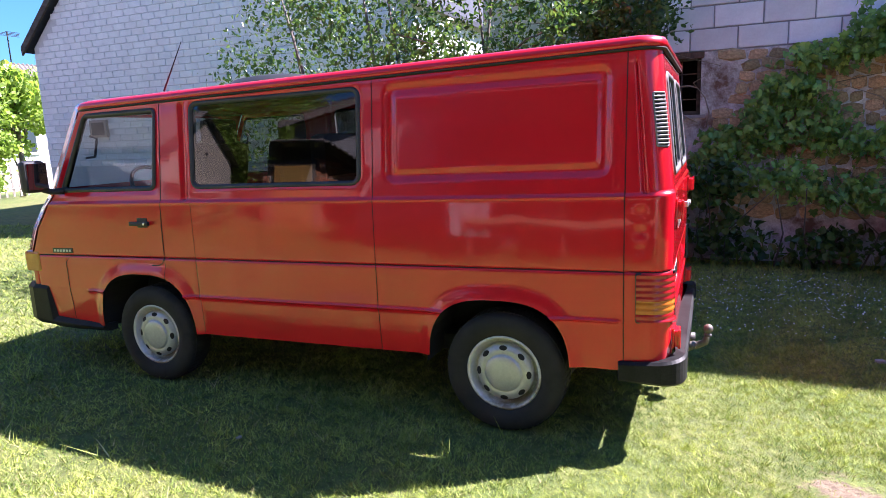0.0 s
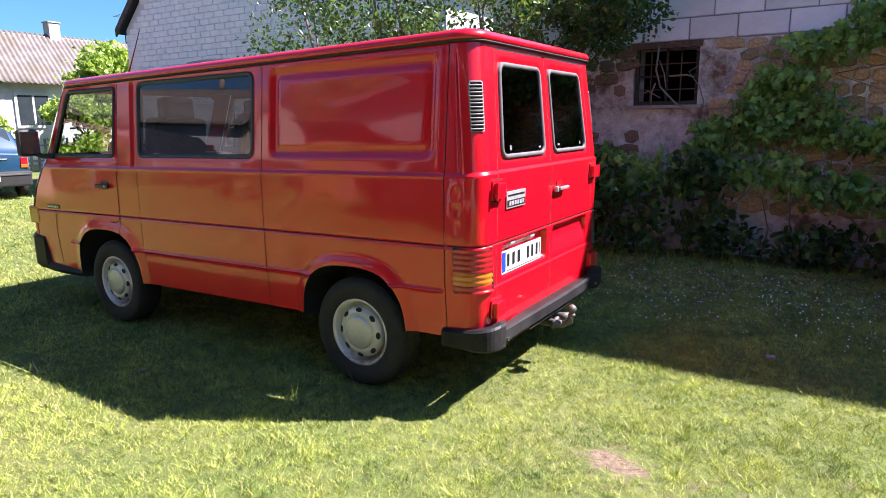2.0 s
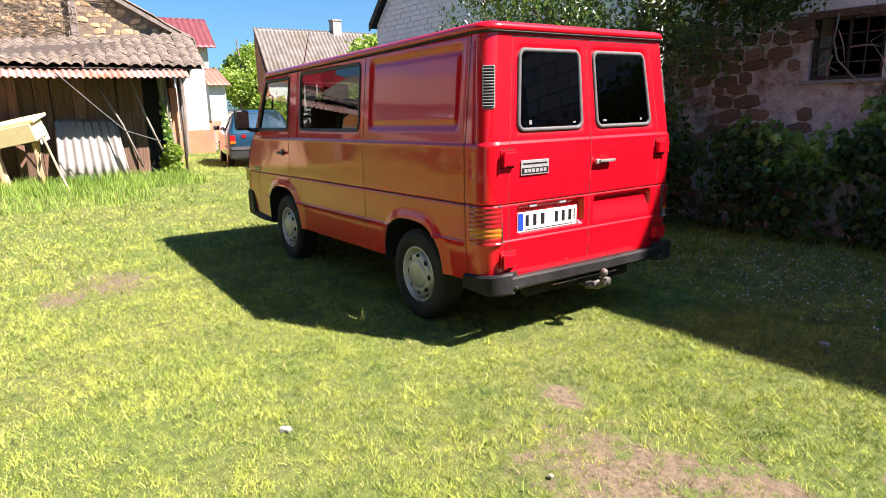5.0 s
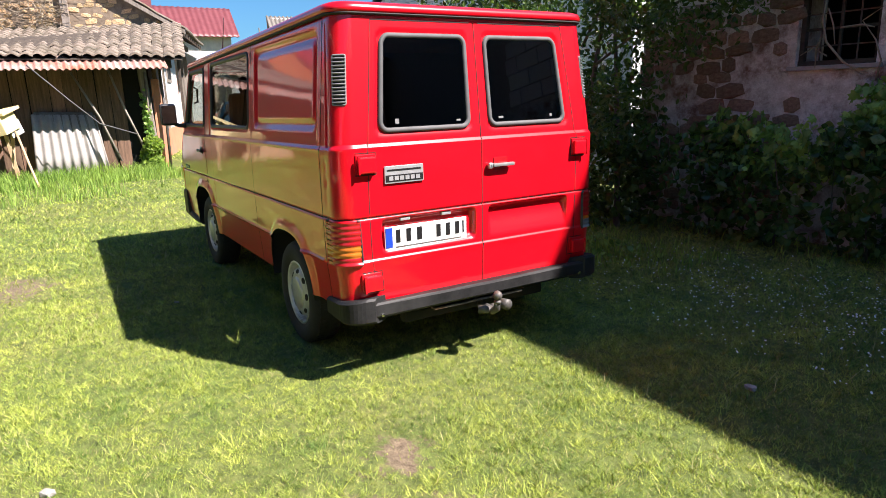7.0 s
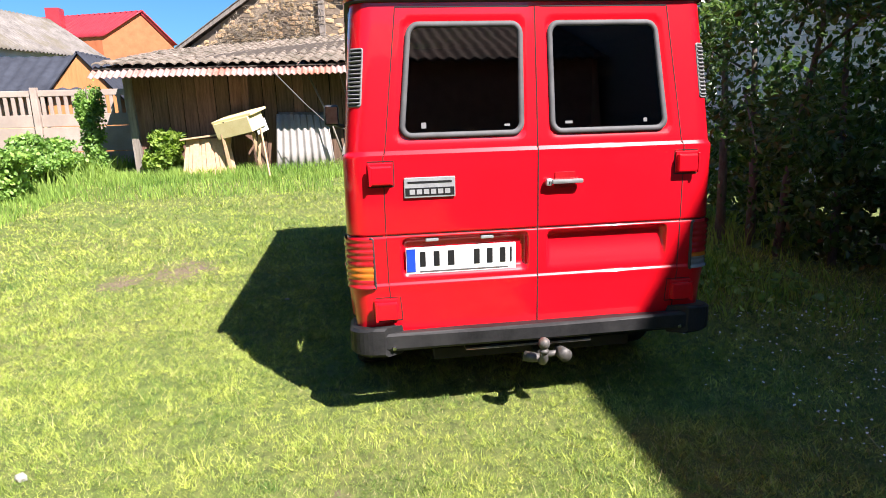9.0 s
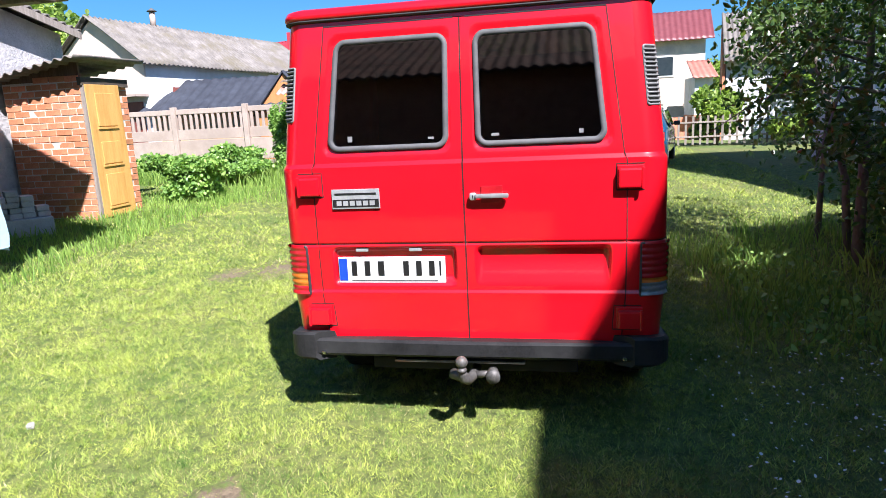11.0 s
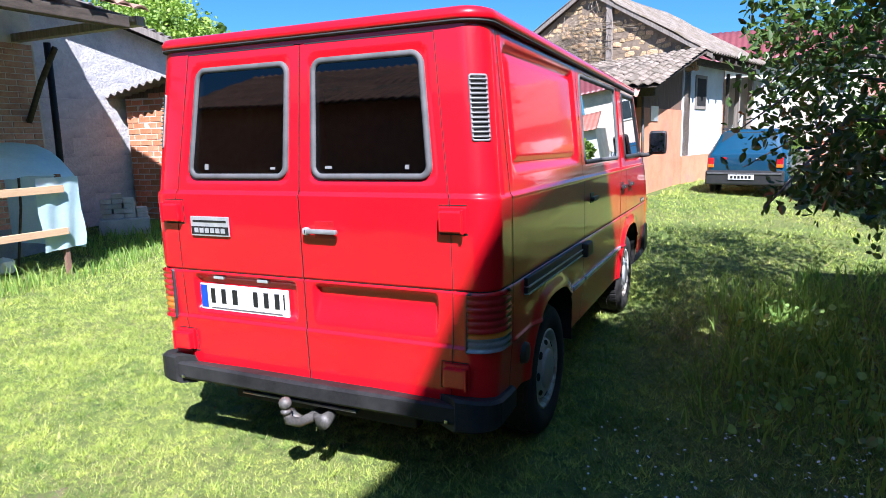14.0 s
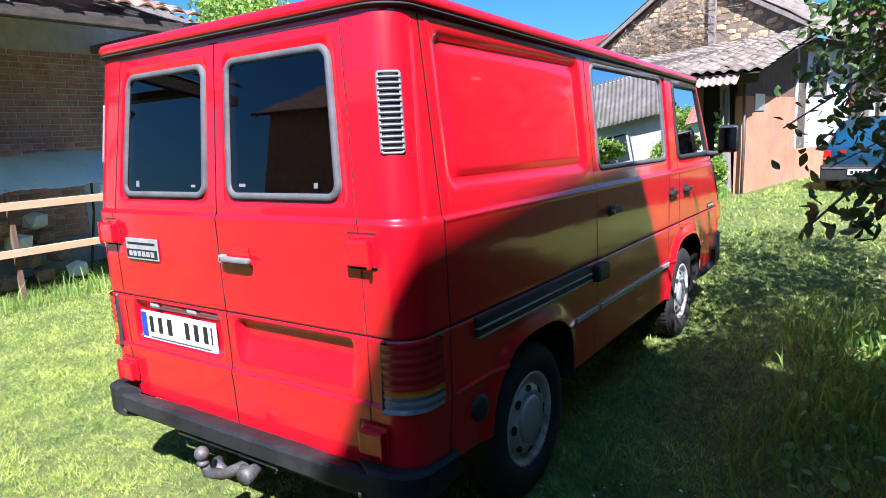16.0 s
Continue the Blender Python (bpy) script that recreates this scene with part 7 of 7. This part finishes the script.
slab("roof", ((-35.8, 11.1, 2.98), (-35.8, 12.42, 2.98), (-38.2, 12.35, 4.05), (-38.2, 11.1, 4.05)), 0.04, BROWNSHEET, an, "brown-red tiled roof", (0.3, 0.02, 6))
span("low_wall", (-24.0, 6.2, 0), (-23.85, 10.5, 1.05), BRICK, an)
# garden fence between
pk = thing("picket_fence", (-19.0, 0, 0.2), "thin grey wooden garden fence", "fence")
for k in range(30):
    part("picket", box((0.02, 0.07, 0.9), (0, 6.6 + 0.22 * k, 0.5), 0.003), GREYWOOD, pk)
for z0 in (0.3, 0.75):
    part("rail", box((0.03, 6.6, 0.05), (0.02, 9.85, z0), 0.004), GREYWOOD, pk)
# bright red roof, brick gable
br = thing("brick_gable_house", (0, 0, 0), "orange brick house with a bright red roof", "house")
E9 = (2.9, 2.91, 1.49)
pk_, pl_, pr_ = polar(E9, -164.43, 42, 0.130), polar(E9, -161.56, 42, 0.100), polar(E9, -166.6, 42, 0.090)
away = Vector((-0.35, -0.94, 0)) * 12
prism("wall", ((pl_[0], pl_[1], 0), (pr_[0], pr_[1], 0), tuple(pr_), tuple(pk_), tuple(pl_)), tuple(away), ORANGEBRICK, br, "orange brick gable")
for a in (pl_, pr_):
    d = (a - pk_) * 1.04
    e = pk_ + d
    o = np.array((0.12, 0.2, 0.05))
    slab("roof", (tuple(e + o), tuple(e + np.array(away)), tuple(pk_ + np.array(away) + (0, 0, 0.12)), tuple(pk_ + o + (0, 0, 0.12))), 0.06, BRIGHTROOF, br, "bright red roof", (0.35, 0.02, 6))
c0 = polar(E9, -158.7, 44, 0.118)
span("chimney", (c0[0] - 0.36, c0[1] - 0.36, c0[2] - 0.8), (c0[0] + 0.36, c0[1] + 0.36, c0[2] + 0.65), BRIGHTROOF, br, "red clad chimney")
# long white building with grey corrugated roof
gh = thing("grey_roof_building", (0, 0, 0), "long white outbuilding with a grey corrugated roof", "outbuilding")
A, B = np.array((-13.97, -7.42, 0)), np.array((-22.75, -5.64, 0))
L_ = Vector((B - A)).normalized()
Nn = Vector((L_.y, -L_.x, 0))
if Nn.y > 0:
    Nn = -Nn
Nn = np.array(Nn)
wall_pts = [tuple(A), tuple(B), tuple(B + Nn * 3.6), tuple(A + Nn * 3.6)]
prism("wall", wall_pts, (0, 0, 3.45), WHITEWASH, gh)
mid_a, mid_b = A + Nn * 1.8, B + Nn * 1.8
gable = prism("gable", (tuple(A + (0, 0, 2.55)), tuple(A + Nn * 3.6 + (0, 0, 2.55)), tuple(A + Nn * 3.6 + (0, 0, 3.45)), tuple(mid_a + (0, 0, 4.72)), tuple(A + (0, 0, 3.45))), tuple(-np.array(L_) * 0.05), BEIGE, gh, "pinkish rendered gable")
for off in (-0.42, 0.30):
    q = mid_a + Nn * off - np.array(L_) * 0.06 + (0, 0, 3.62)
    solid("vent_hole", tube((tuple(q), tuple(q - np.array(L_) * 0.03)), 0.075, 12), CONCRETE, gable)
prism("canopy", (tuple(A + (0, 0, 2.48)), tuple(A + Nn * 3.2 + (0, 0, 2.48)), tuple(A + Nn * 3.2 + (0, 0, 2.55)), tuple(A + (0, 0, 2.55))), tuple(-np.array(L_) * 0.45), CONCRETE, gh, "thin concrete canopy over the doors")
prism("garage_door", (tuple(A + Nn * 0.25 + (0, 0, 0.1)), tuple(A + Nn * 2.2 + (0, 0, 0.1)), tuple(A + Nn * 2.2 + (0, 0, 2.35)), tuple(A + Nn * 0.25 + (0, 0, 2.35))), tuple(-np.array(L_) * 0.04), MAROON, gh, "dull maroon door")
eo = -Nn * 0.22
lo_ = -np.array(L_) * 0.25
slab("roof", (tuple(A + eo + lo_ + (0, 0, 3.36)), tuple(B + eo + (0, 0, 3.36)), tuple(mid_b + (0, 0, 4.82)), tuple(mid_a + lo_ + (0, 0, 4.82))), 0.02, ASBESTOS, gh, "grey corrugated roof", (0.177, 0.03, 8))
slab("roof", (tuple(A + Nn * 3.82 + lo_ + (0, 0, 3.36)), tuple(B + Nn * 3.82 + (0, 0, 3.36)), tuple(mid_b + (0, 0, 4.82)), tuple(mid_a + lo_ + (0, 0, 4.82))), 0.02, ASBESTOS, gh, "grey corrugated roof", (0.177, 0.03, 4))
for t0 in (0.9, 3.4, 6.2):
    q = A + np.array(L_) * t0
    prism("garage_door", (tuple(q - Nn * 0.03 + (0, 0, 0.1)), tuple(q + np.array(L_) * 1.7 - Nn * 0.03 + (0, 0, 0.1)), tuple(q + np.array(L_) * 1.7 - Nn * 0.03 + (0, 0, 2.75)), tuple(q - Nn * 0.03 + (0, 0, 2.75))), tuple(-Nn * 0.03), MAROON, gh, "dull maroon door")
flue = solid("flue", tube((tuple(mid_a + np.array(L_) * 2.3 + (0, 0, 4.7)), tuple(mid_a + np.array(L_) * 2.3 + (0, 0, 5.22))), 0.09, 10), CONCRETE, gh, "grey flue pipe")
solid("cap", tube((tuple(mid_a + np.array(L_) * 2.3 + (0, 0, 5.24)), tuple(mid_a + np.array(L_) * 2.3 + (0, 0, 5.34))), (0.16, 0.03), 10), GASKET, flue)
# wooden summer house with a blue-grey roof
ct = thing("summer_house", (0, 0, 0), "small pine summer house with a blue-grey shingle roof", "summer house")
span("wall", (-16.6, -7.4, 0), (-14.2, -4.1, 2.15), PINE, ct)
prism("gable", ((-13.9, -4.1, 0), (-13.9, -2.5, 0), (-13.9, -2.5, 1.95), (-13.9, -3.28, 2.85), (-13.9, -4.1, 1.95)), (-2.2, 0, 0), STAINPINE, ct, "orange pine gable")
slab("roof", ((-13.7, -7.7, 2.0), (-13.7, -3.3, 2.0), (-15.4, -3.3, 2.95), (-15.4, -7.7, 2.95)), 0.03, SLATE, ct, "blue-grey shingles", (0.30, 0.018, 10))
slab("roof", ((-17.1, -7.7, 2.0), (-17.1, -3.3, 2.0), (-15.4, -3.3, 2.95), (-15.4, -7.7, 2.95)), 0.03, SLATE, ct, "blue-grey shingles", (0.30, 0.018, 4))
slab("gable_roof", ((-13.84, -2.3, 1.78), (-16.0, -2.3, 1.78), (-16.0, -3.28, 2.93), (-13.84, -3.28, 2.93)), 0.04, SLATE, ct, "", (0.30, 0.018, 4))
slab("gable_roof", ((-13.84, -4.26, 1.78), (-16.0, -4.26, 1.78), (-16.0, -3.28, 2.93), (-13.84, -3.28, 2.93)), 0.04, SLATE, ct, "", (0.30, 0.018, 4))

# ---- trees and shrubs farther off ----


def plain_tree(name, x, y, h, r, label, per, size, seed, low=0.25, leaf=FARLEAF):
    gg = np.random.default_rng(seed)
    st = [[[(0, 0, -0.1), (0.1 * r, 0, 0.3 * h), (0.0, 0.1 * r, 0.65 * h), (0.1 * r, 0, 0.92 * h)], 0.045 * h * 0.5]]
    bl = []
    for k in range(9):
        a = gg.uniform(0, 6.28)
        q = gg.uniform(0.2, 0.62)
        z = h * gg.uniform(low + 0.12, 0.86)
        c = (r * q * math.cos(a), r * q * math.sin(a), z)
        bl.append((c, (r * gg.uniform(0.34, 0.55), r * gg.uniform(0.34, 0.55), h * gg.uniform(0.12, 0.2)), 1.0))
        st.append([[(0, 0, z * 0.55), (c[0] * 0.5, c[1] * 0.5, z * 0.85), c], 0.02 * h * 0.4])
    return tree(name, (x, y, zg(x, y)), label, st, bl, per, size, leaf, seed, category="tree" if name == "tree" else "shrub")


plain_tree("tree", -19.6, 13.2, 3.9, 1.9, "young sunlit tree before the white house", 700, 0.16, 101, 0.25, YOUNGLEAF)
plain_tree("shrub", -18.5, 11.3, 2.2, 1.2, "bright green garden shrub by the fence", 560, 0.14, 102, 0.05, YOUNGLEAF)
plain_tree("tree", -39.0, 13.9, 6.2, 2.4, "broad leafy tree behind the houses", 2000, 0.17, 103, 0.25, YOUNGLEAF)
plain_tree("tree", -47.0, 17.6, 6.4, 2.6, "broad leafy tree behind the houses", 1000, 0.30, 104)
plain_tree("shrub", -19.6, 9.0, 2.1, 0.9, "round garden shrub before the white house", 560, 0.13, 105, 0.05, YOUNGLEAF)
plain_tree("tree", -15.5, -13.5, 7.2, 3.6, "sunlit yellow-green tree behind the barns", 3200, 0.135, 106, 0.25, YOUNGLEAF)
plain_tree("tree", -19.0, -14.0, 6.4, 3.0, "sunlit yellow-green tree behind the barns", 1100, 0.28, 107)
# next two trees are out of view, added to close off the open side
plain_tree("tree", 26.0, -4.0, 9.0, 4.5, "unseen tall leafy tree added at the edge of the yard", 900, 0.45, 108)
plain_tree("tree", 22.0, 9.0, 8.0, 4.0, "unseen tall leafy tree added at the edge of the yard", 900, 0.45, 109)
plain_tree("shrub", -11.0, -2.15, 1.85, 0.32, "vine-like shrub against the fence corner", 520, 0.065, 110, 0.0, IVY)
plain_tree("shrub", -10.75, -0.75, 0.95, 0.4, "small leafy shrub at the barn corner", 340, 0.10, 111, 0.0, YOUNGLEAF)
plain_tree("shrub", -10.45, 3.35, 0.65, 0.22, "leafy shrub at the lean-to post", 300, 0.07, 112, 0.0, YOUNGLEAF)
plain_tree("shrub", -7.9, -2.7, 0.85, 0.8, "leafy potato-like growth beside the outhouse", 1000, 0.075, 113, 0.0, IVY)
plain_tree("shrub", -9.6, -2.6, 0.8, 0.9, "leafy growth before the concrete fence", 1000, 0.075, 114, 0.0, IVY)
hop = thing("hop_vine", (-10.62, 3.42, 0), "green vine climbing the lean-to corner post", "climbing plant")
hp = blob_points((((0, 0, 0.55), (0.10, 0.12, 0.45), 0.5), ((-0.05, -0.03, 1.1), (0.07, 0.07, 0.4), 0.3), ((-0.1, -0.05, 1.6), (0.05, 0.06, 0.3), 0.15)), 420, 120)
v, f = leaf_cloud(hp, 0.075, None, 0.3, 0.42, 121)
tagged(put("leaves", mesh_from("leaves", v, f, IVY), hop), kind="stuff")
solid("stem", tube(((0, 0, 0), (-0.05, 0, 1.0), (-0.1, 0, 2.1)), 0.02, 6), BARK, hop)

# ---- grass, weeds, daisies, stones ----


def dirt_at(x, y):
    k = np.zeros_like(x)
    for cx, cy, rx, ry in DIRT:
        k = np.maximum(k, 1.25 - np.hypot((x - cx) / rx, (y - cy) / ry))
    return np.clip(k * 1.6, 0, 1)


def clear_of(x, y):
    """True where nothing stands on the ground."""
    ok = y < 7.9
    ok &= ~((x > -3.66) & (y < -3.1)) & ~((x < -5.8) & (x > -6.98) & (y < -2.9) & (y > -4.4)) & ~((x < -3.6) & (x > -7.5) & (y < -4.35)) & ~((x < -10.85) & (y > -1.35) & (y < 4.05))
    for wx in (-0.795, -3.245):
        for wy in (VY - 0.776, VY + 0.776):
            ok &= ~((np.abs(x - wx) < 0.16) & (np.abs(y - wy) < 0.11))
    return ok


def blades(name, regions, material, label, seed, lean=0.5, fade=None, plain=False):
    """Bent three-faced blades over rectangles; fade thins and coarsens them away from the middle of the lawn."""
    g = np.random.default_rng(seed)
    vs = []
    for x0, x1, y0, y1, per, h, w in regions:
        n = int((x1 - x0) * (y1 - y0) * per)
        x, y = g.uniform(x0, x1, n), g.uniform(y0, y1, n)
        own = np.ones(n)
        if plain:
            # most blades grow in tufts of differing height
            m = n // 20
            tx, ty, th = g.uniform(x0, x1, m), g.uniform(y0, y1, m), np.exp(g.normal(0, 0.42, m))
            pick, in_tuft = g.integers(0, m, n), g.uniform(0, 1, n) < 0.70
            sx = 0.010 + 0.012 * g.uniform(0, 1, m)
            x = np.where(in_tuft, tx[pick] + g.normal(0, 1, n) * sx[pick], x)
            y = np.where(in_tuft, ty[pick] + g.normal(0, 1, n) * sx[pick], y)
            own = np.where(in_tuft, th[pick], 0.6)
        tuft = 0.5 + 0.5 * np.sin(x * 23 + 3 * np.sin(y * 9)) * np.sin(y * 21 + 3 * np.sin(x * 8))
        k = clear_of(x, y) & (g.uniform(0, 1, n) > 0.86 * dirt_at(x, y) * (1.3 - 0.75 * tuft))
        far = np.ones(n)
        if fade:
            r = np.hypot((x - fade[0]) * np.where(x > fade[0], 1.2, 1.0), y - fade[1])
            keep = np.exp(-(r / fade[2]) ** 2) + fade[3] / (1 + (r / 9.0) ** 2)
            k &= g.uniform(0, 1, n) < keep
            far = np.clip(keep, 0.04, 1) ** -0.42
        x, y, far, own = x[k], y[k], far[k], own[k]
        n = len(x)
        thick = 0.55 + 0.45 * np.sin(x * 3.1 + 1.7 * np.sin(y * 2.3)) * np.cos(y * 2.7 + 0.9 * x)
        bunch = 0.5 + 0.25 * (np.sin(x * 31 + 4 * np.sin(y * 7)) * np.sin(y * 29 + 4 * np.sin(x * 6)) + np.sin(x * 13 + 5 * np.sin(y * 4.3)) * np.sin(y * 12 + 5 * np.sin(x * 3.7)))
        hh = h * g.uniform(0.45, 1.35, n) * (0.72 + 0.45 * thick) * own * ((0.55 + 0.95 * bunch ** 1.5) if plain else 1.0) * np.minimum(far, 2.2) ** 0.6
        ww = w * g.uniform(0.7, 1.3, n) * far
        a, b = g.uniform(0, 2 * np.pi, n), g.uniform(0, 2 * np.pi, n)
        z = gz(x, y) - 0.004
        l = lean * g.uniform(0.2, 1.3, n) * hh
        base = np.stack((x, y, z), -1)
        s = np.stack((np.cos(a) * ww, np.sin(a) * ww, 0 * a), -1)
        mid = base + np.stack((np.cos(b) * l * 0.35, np.sin(b) * l * 0.35, hh * 0.6), -1)
        tip = base + np.stack((np.cos(b) * l, np.sin(b) * l, hh), -1)
        vs.append(np.stack((base - s, base + s, tip), 1) if plain else np.stack((base - s, base + s, mid + s * 0.7, tip, mid - s * 0.7), 1))
    v = np.concatenate(vs)
    n = len(v)
    f = np.arange(v.shape[1] * n).reshape(n, -1)
    if not plain:
        f = np.concatenate((f[:, (0, 1, 2)], f[:, (0, 2, 4)], f[:, (4, 2, 3)]))
    return tagged(put(name, mesh_from(name, v.reshape(-1, 3), f, material)), label, "grass", kind="stuff")


blades("lawn_grass", ((-20, 6.5, -4.3, 8.5, 34000, 0.019, 0.0020),), GRASS, "short uneven lawn grass blades", 71, 1.25, (0.8, 2.9, 3.2, 0.085), True)
blades("tall_weeds", ((-10.7, -9.0, -1.8, 3.6, 620, 0.17, 0.007), (-9.0, -7.6, -2.6, 2.6, 200, 0.15, 0.008), (-12.3, -9.0, -7.5, -1.8, 260, 0.34, 0.012), (-9.0, -3.5, -3.4, -1.6, 420, 0.14, 0.008),
                      (-3.3, 3.0, -1.68, -1.25, 300, 0.22, 0.006), (-5.4, -2.6, 6.0, 7.6, 170, 0.20, 0.008), (-2.6, 4.0, 7.05, 7.8, 40, 0.14, 0.006), (-4.6, -1.0, 5.25, 6.3, 170, 0.17, 0.006), (-2.6, -0.4, 5.9, 6.9, 200, 0.12, 0.007), (-3.8, -1.8, 5.45, 6.25, 330, 0.17, 0.011), (-2.0, -0.9, 5.35, 5.9, 200, 0.10, 0.009)), WEED, "taller unmown grass and weeds", 72, 0.55)
gb = np.random.default_rng(84)
weed_pts = np.stack((gb.uniform(-3.6, -0.8, 520), gb.uniform(5.5, 6.35, 520), 0.04 + 0.13 * gb.uniform(0, 1, 520) ** 1.6), -1)
v, f = leaf_cloud(weed_pts, 0.048, None, 0.3, 0.5, 85)
tagged(put("broad_leaf_weeds", mesh_from("broad_leaf_weeds", v, f, IVY)), "low broad-leaved weeds in the grass beside the shrub", "weeds", kind="stuff")
gd = np.random.default_rng(81)
n = 1300
dx = np.concatenate((gd.normal(0.9, 1.0, n // 2), gd.uniform(-1.0, 3.2, n // 2)))
dy = np.concatenate((gd.normal(6.2, 0.42, n // 2), gd.uniform(4.9, 6.9, n // 2)))
dv, df = [], []
for x, y in zip(dx, dy):
    if y < 4.5 or y > 7.3:
        continue
    z, r = zg(x, y) + gd.uniform(0.03, 0.075), gd.uniform(0.0042, 0.0078)
    tx, ty = gd.normal() * 0.35, gd.normal() * 0.35
    b = len(dv)
    dv.append((x, y, z + 0.003))
    for k in range(8):
        a = k * math.pi / 4
        dv.append((x + r * math.cos(a), y + r * math.sin(a), z + r * (tx * math.cos(a) + ty * math.sin(a))))
    df += [(b, b + 1 + k, b + 1 + (k + 1) % 8) for k in range(8)]
tagged(put("daisies", mesh_from("daisies", dv, df, PETAL)), "scattered small white daisies in the shaded lawn", "flowers", kind="stuff")
for k, (x, y, s) in enumerate(((1.246, 4.593, 0.07), (0.256, 1.468, 0.07), (-2.12, 2.35, 0.04), (2.2, 3.6, 0.03), (1.3, 2.2, 0.03))):
    me = lump(300 + k, 1, 0.8, 0.5)
    me.materials.append(PALESTONE)
    put("pebble", me, None, "", pose(x, y, zg(x, y) + 0.015, 0, 0, 40 * k) @ Matrix.Diagonal((s, s * 0.8, s * 0.8, 1)))
    tagged(scene.collection.objects[-1], "small pale stone lying in the grass", "stone", "stones in the grass")
for k in range(4):
    part("aerial_rod", box((0.02, 0.9 - 0.12 * k, 0.02), (-24.3 + 0.1 * k, 16.7, 5.85 + 0.03 * k)), GREYPLAST, fh)
solid("aerial_mast", tube(((-24.3, 16.7, 4.6), (-24.3, 16.7, 6.0)), 0.025, 6), GREYPLAST, fh)
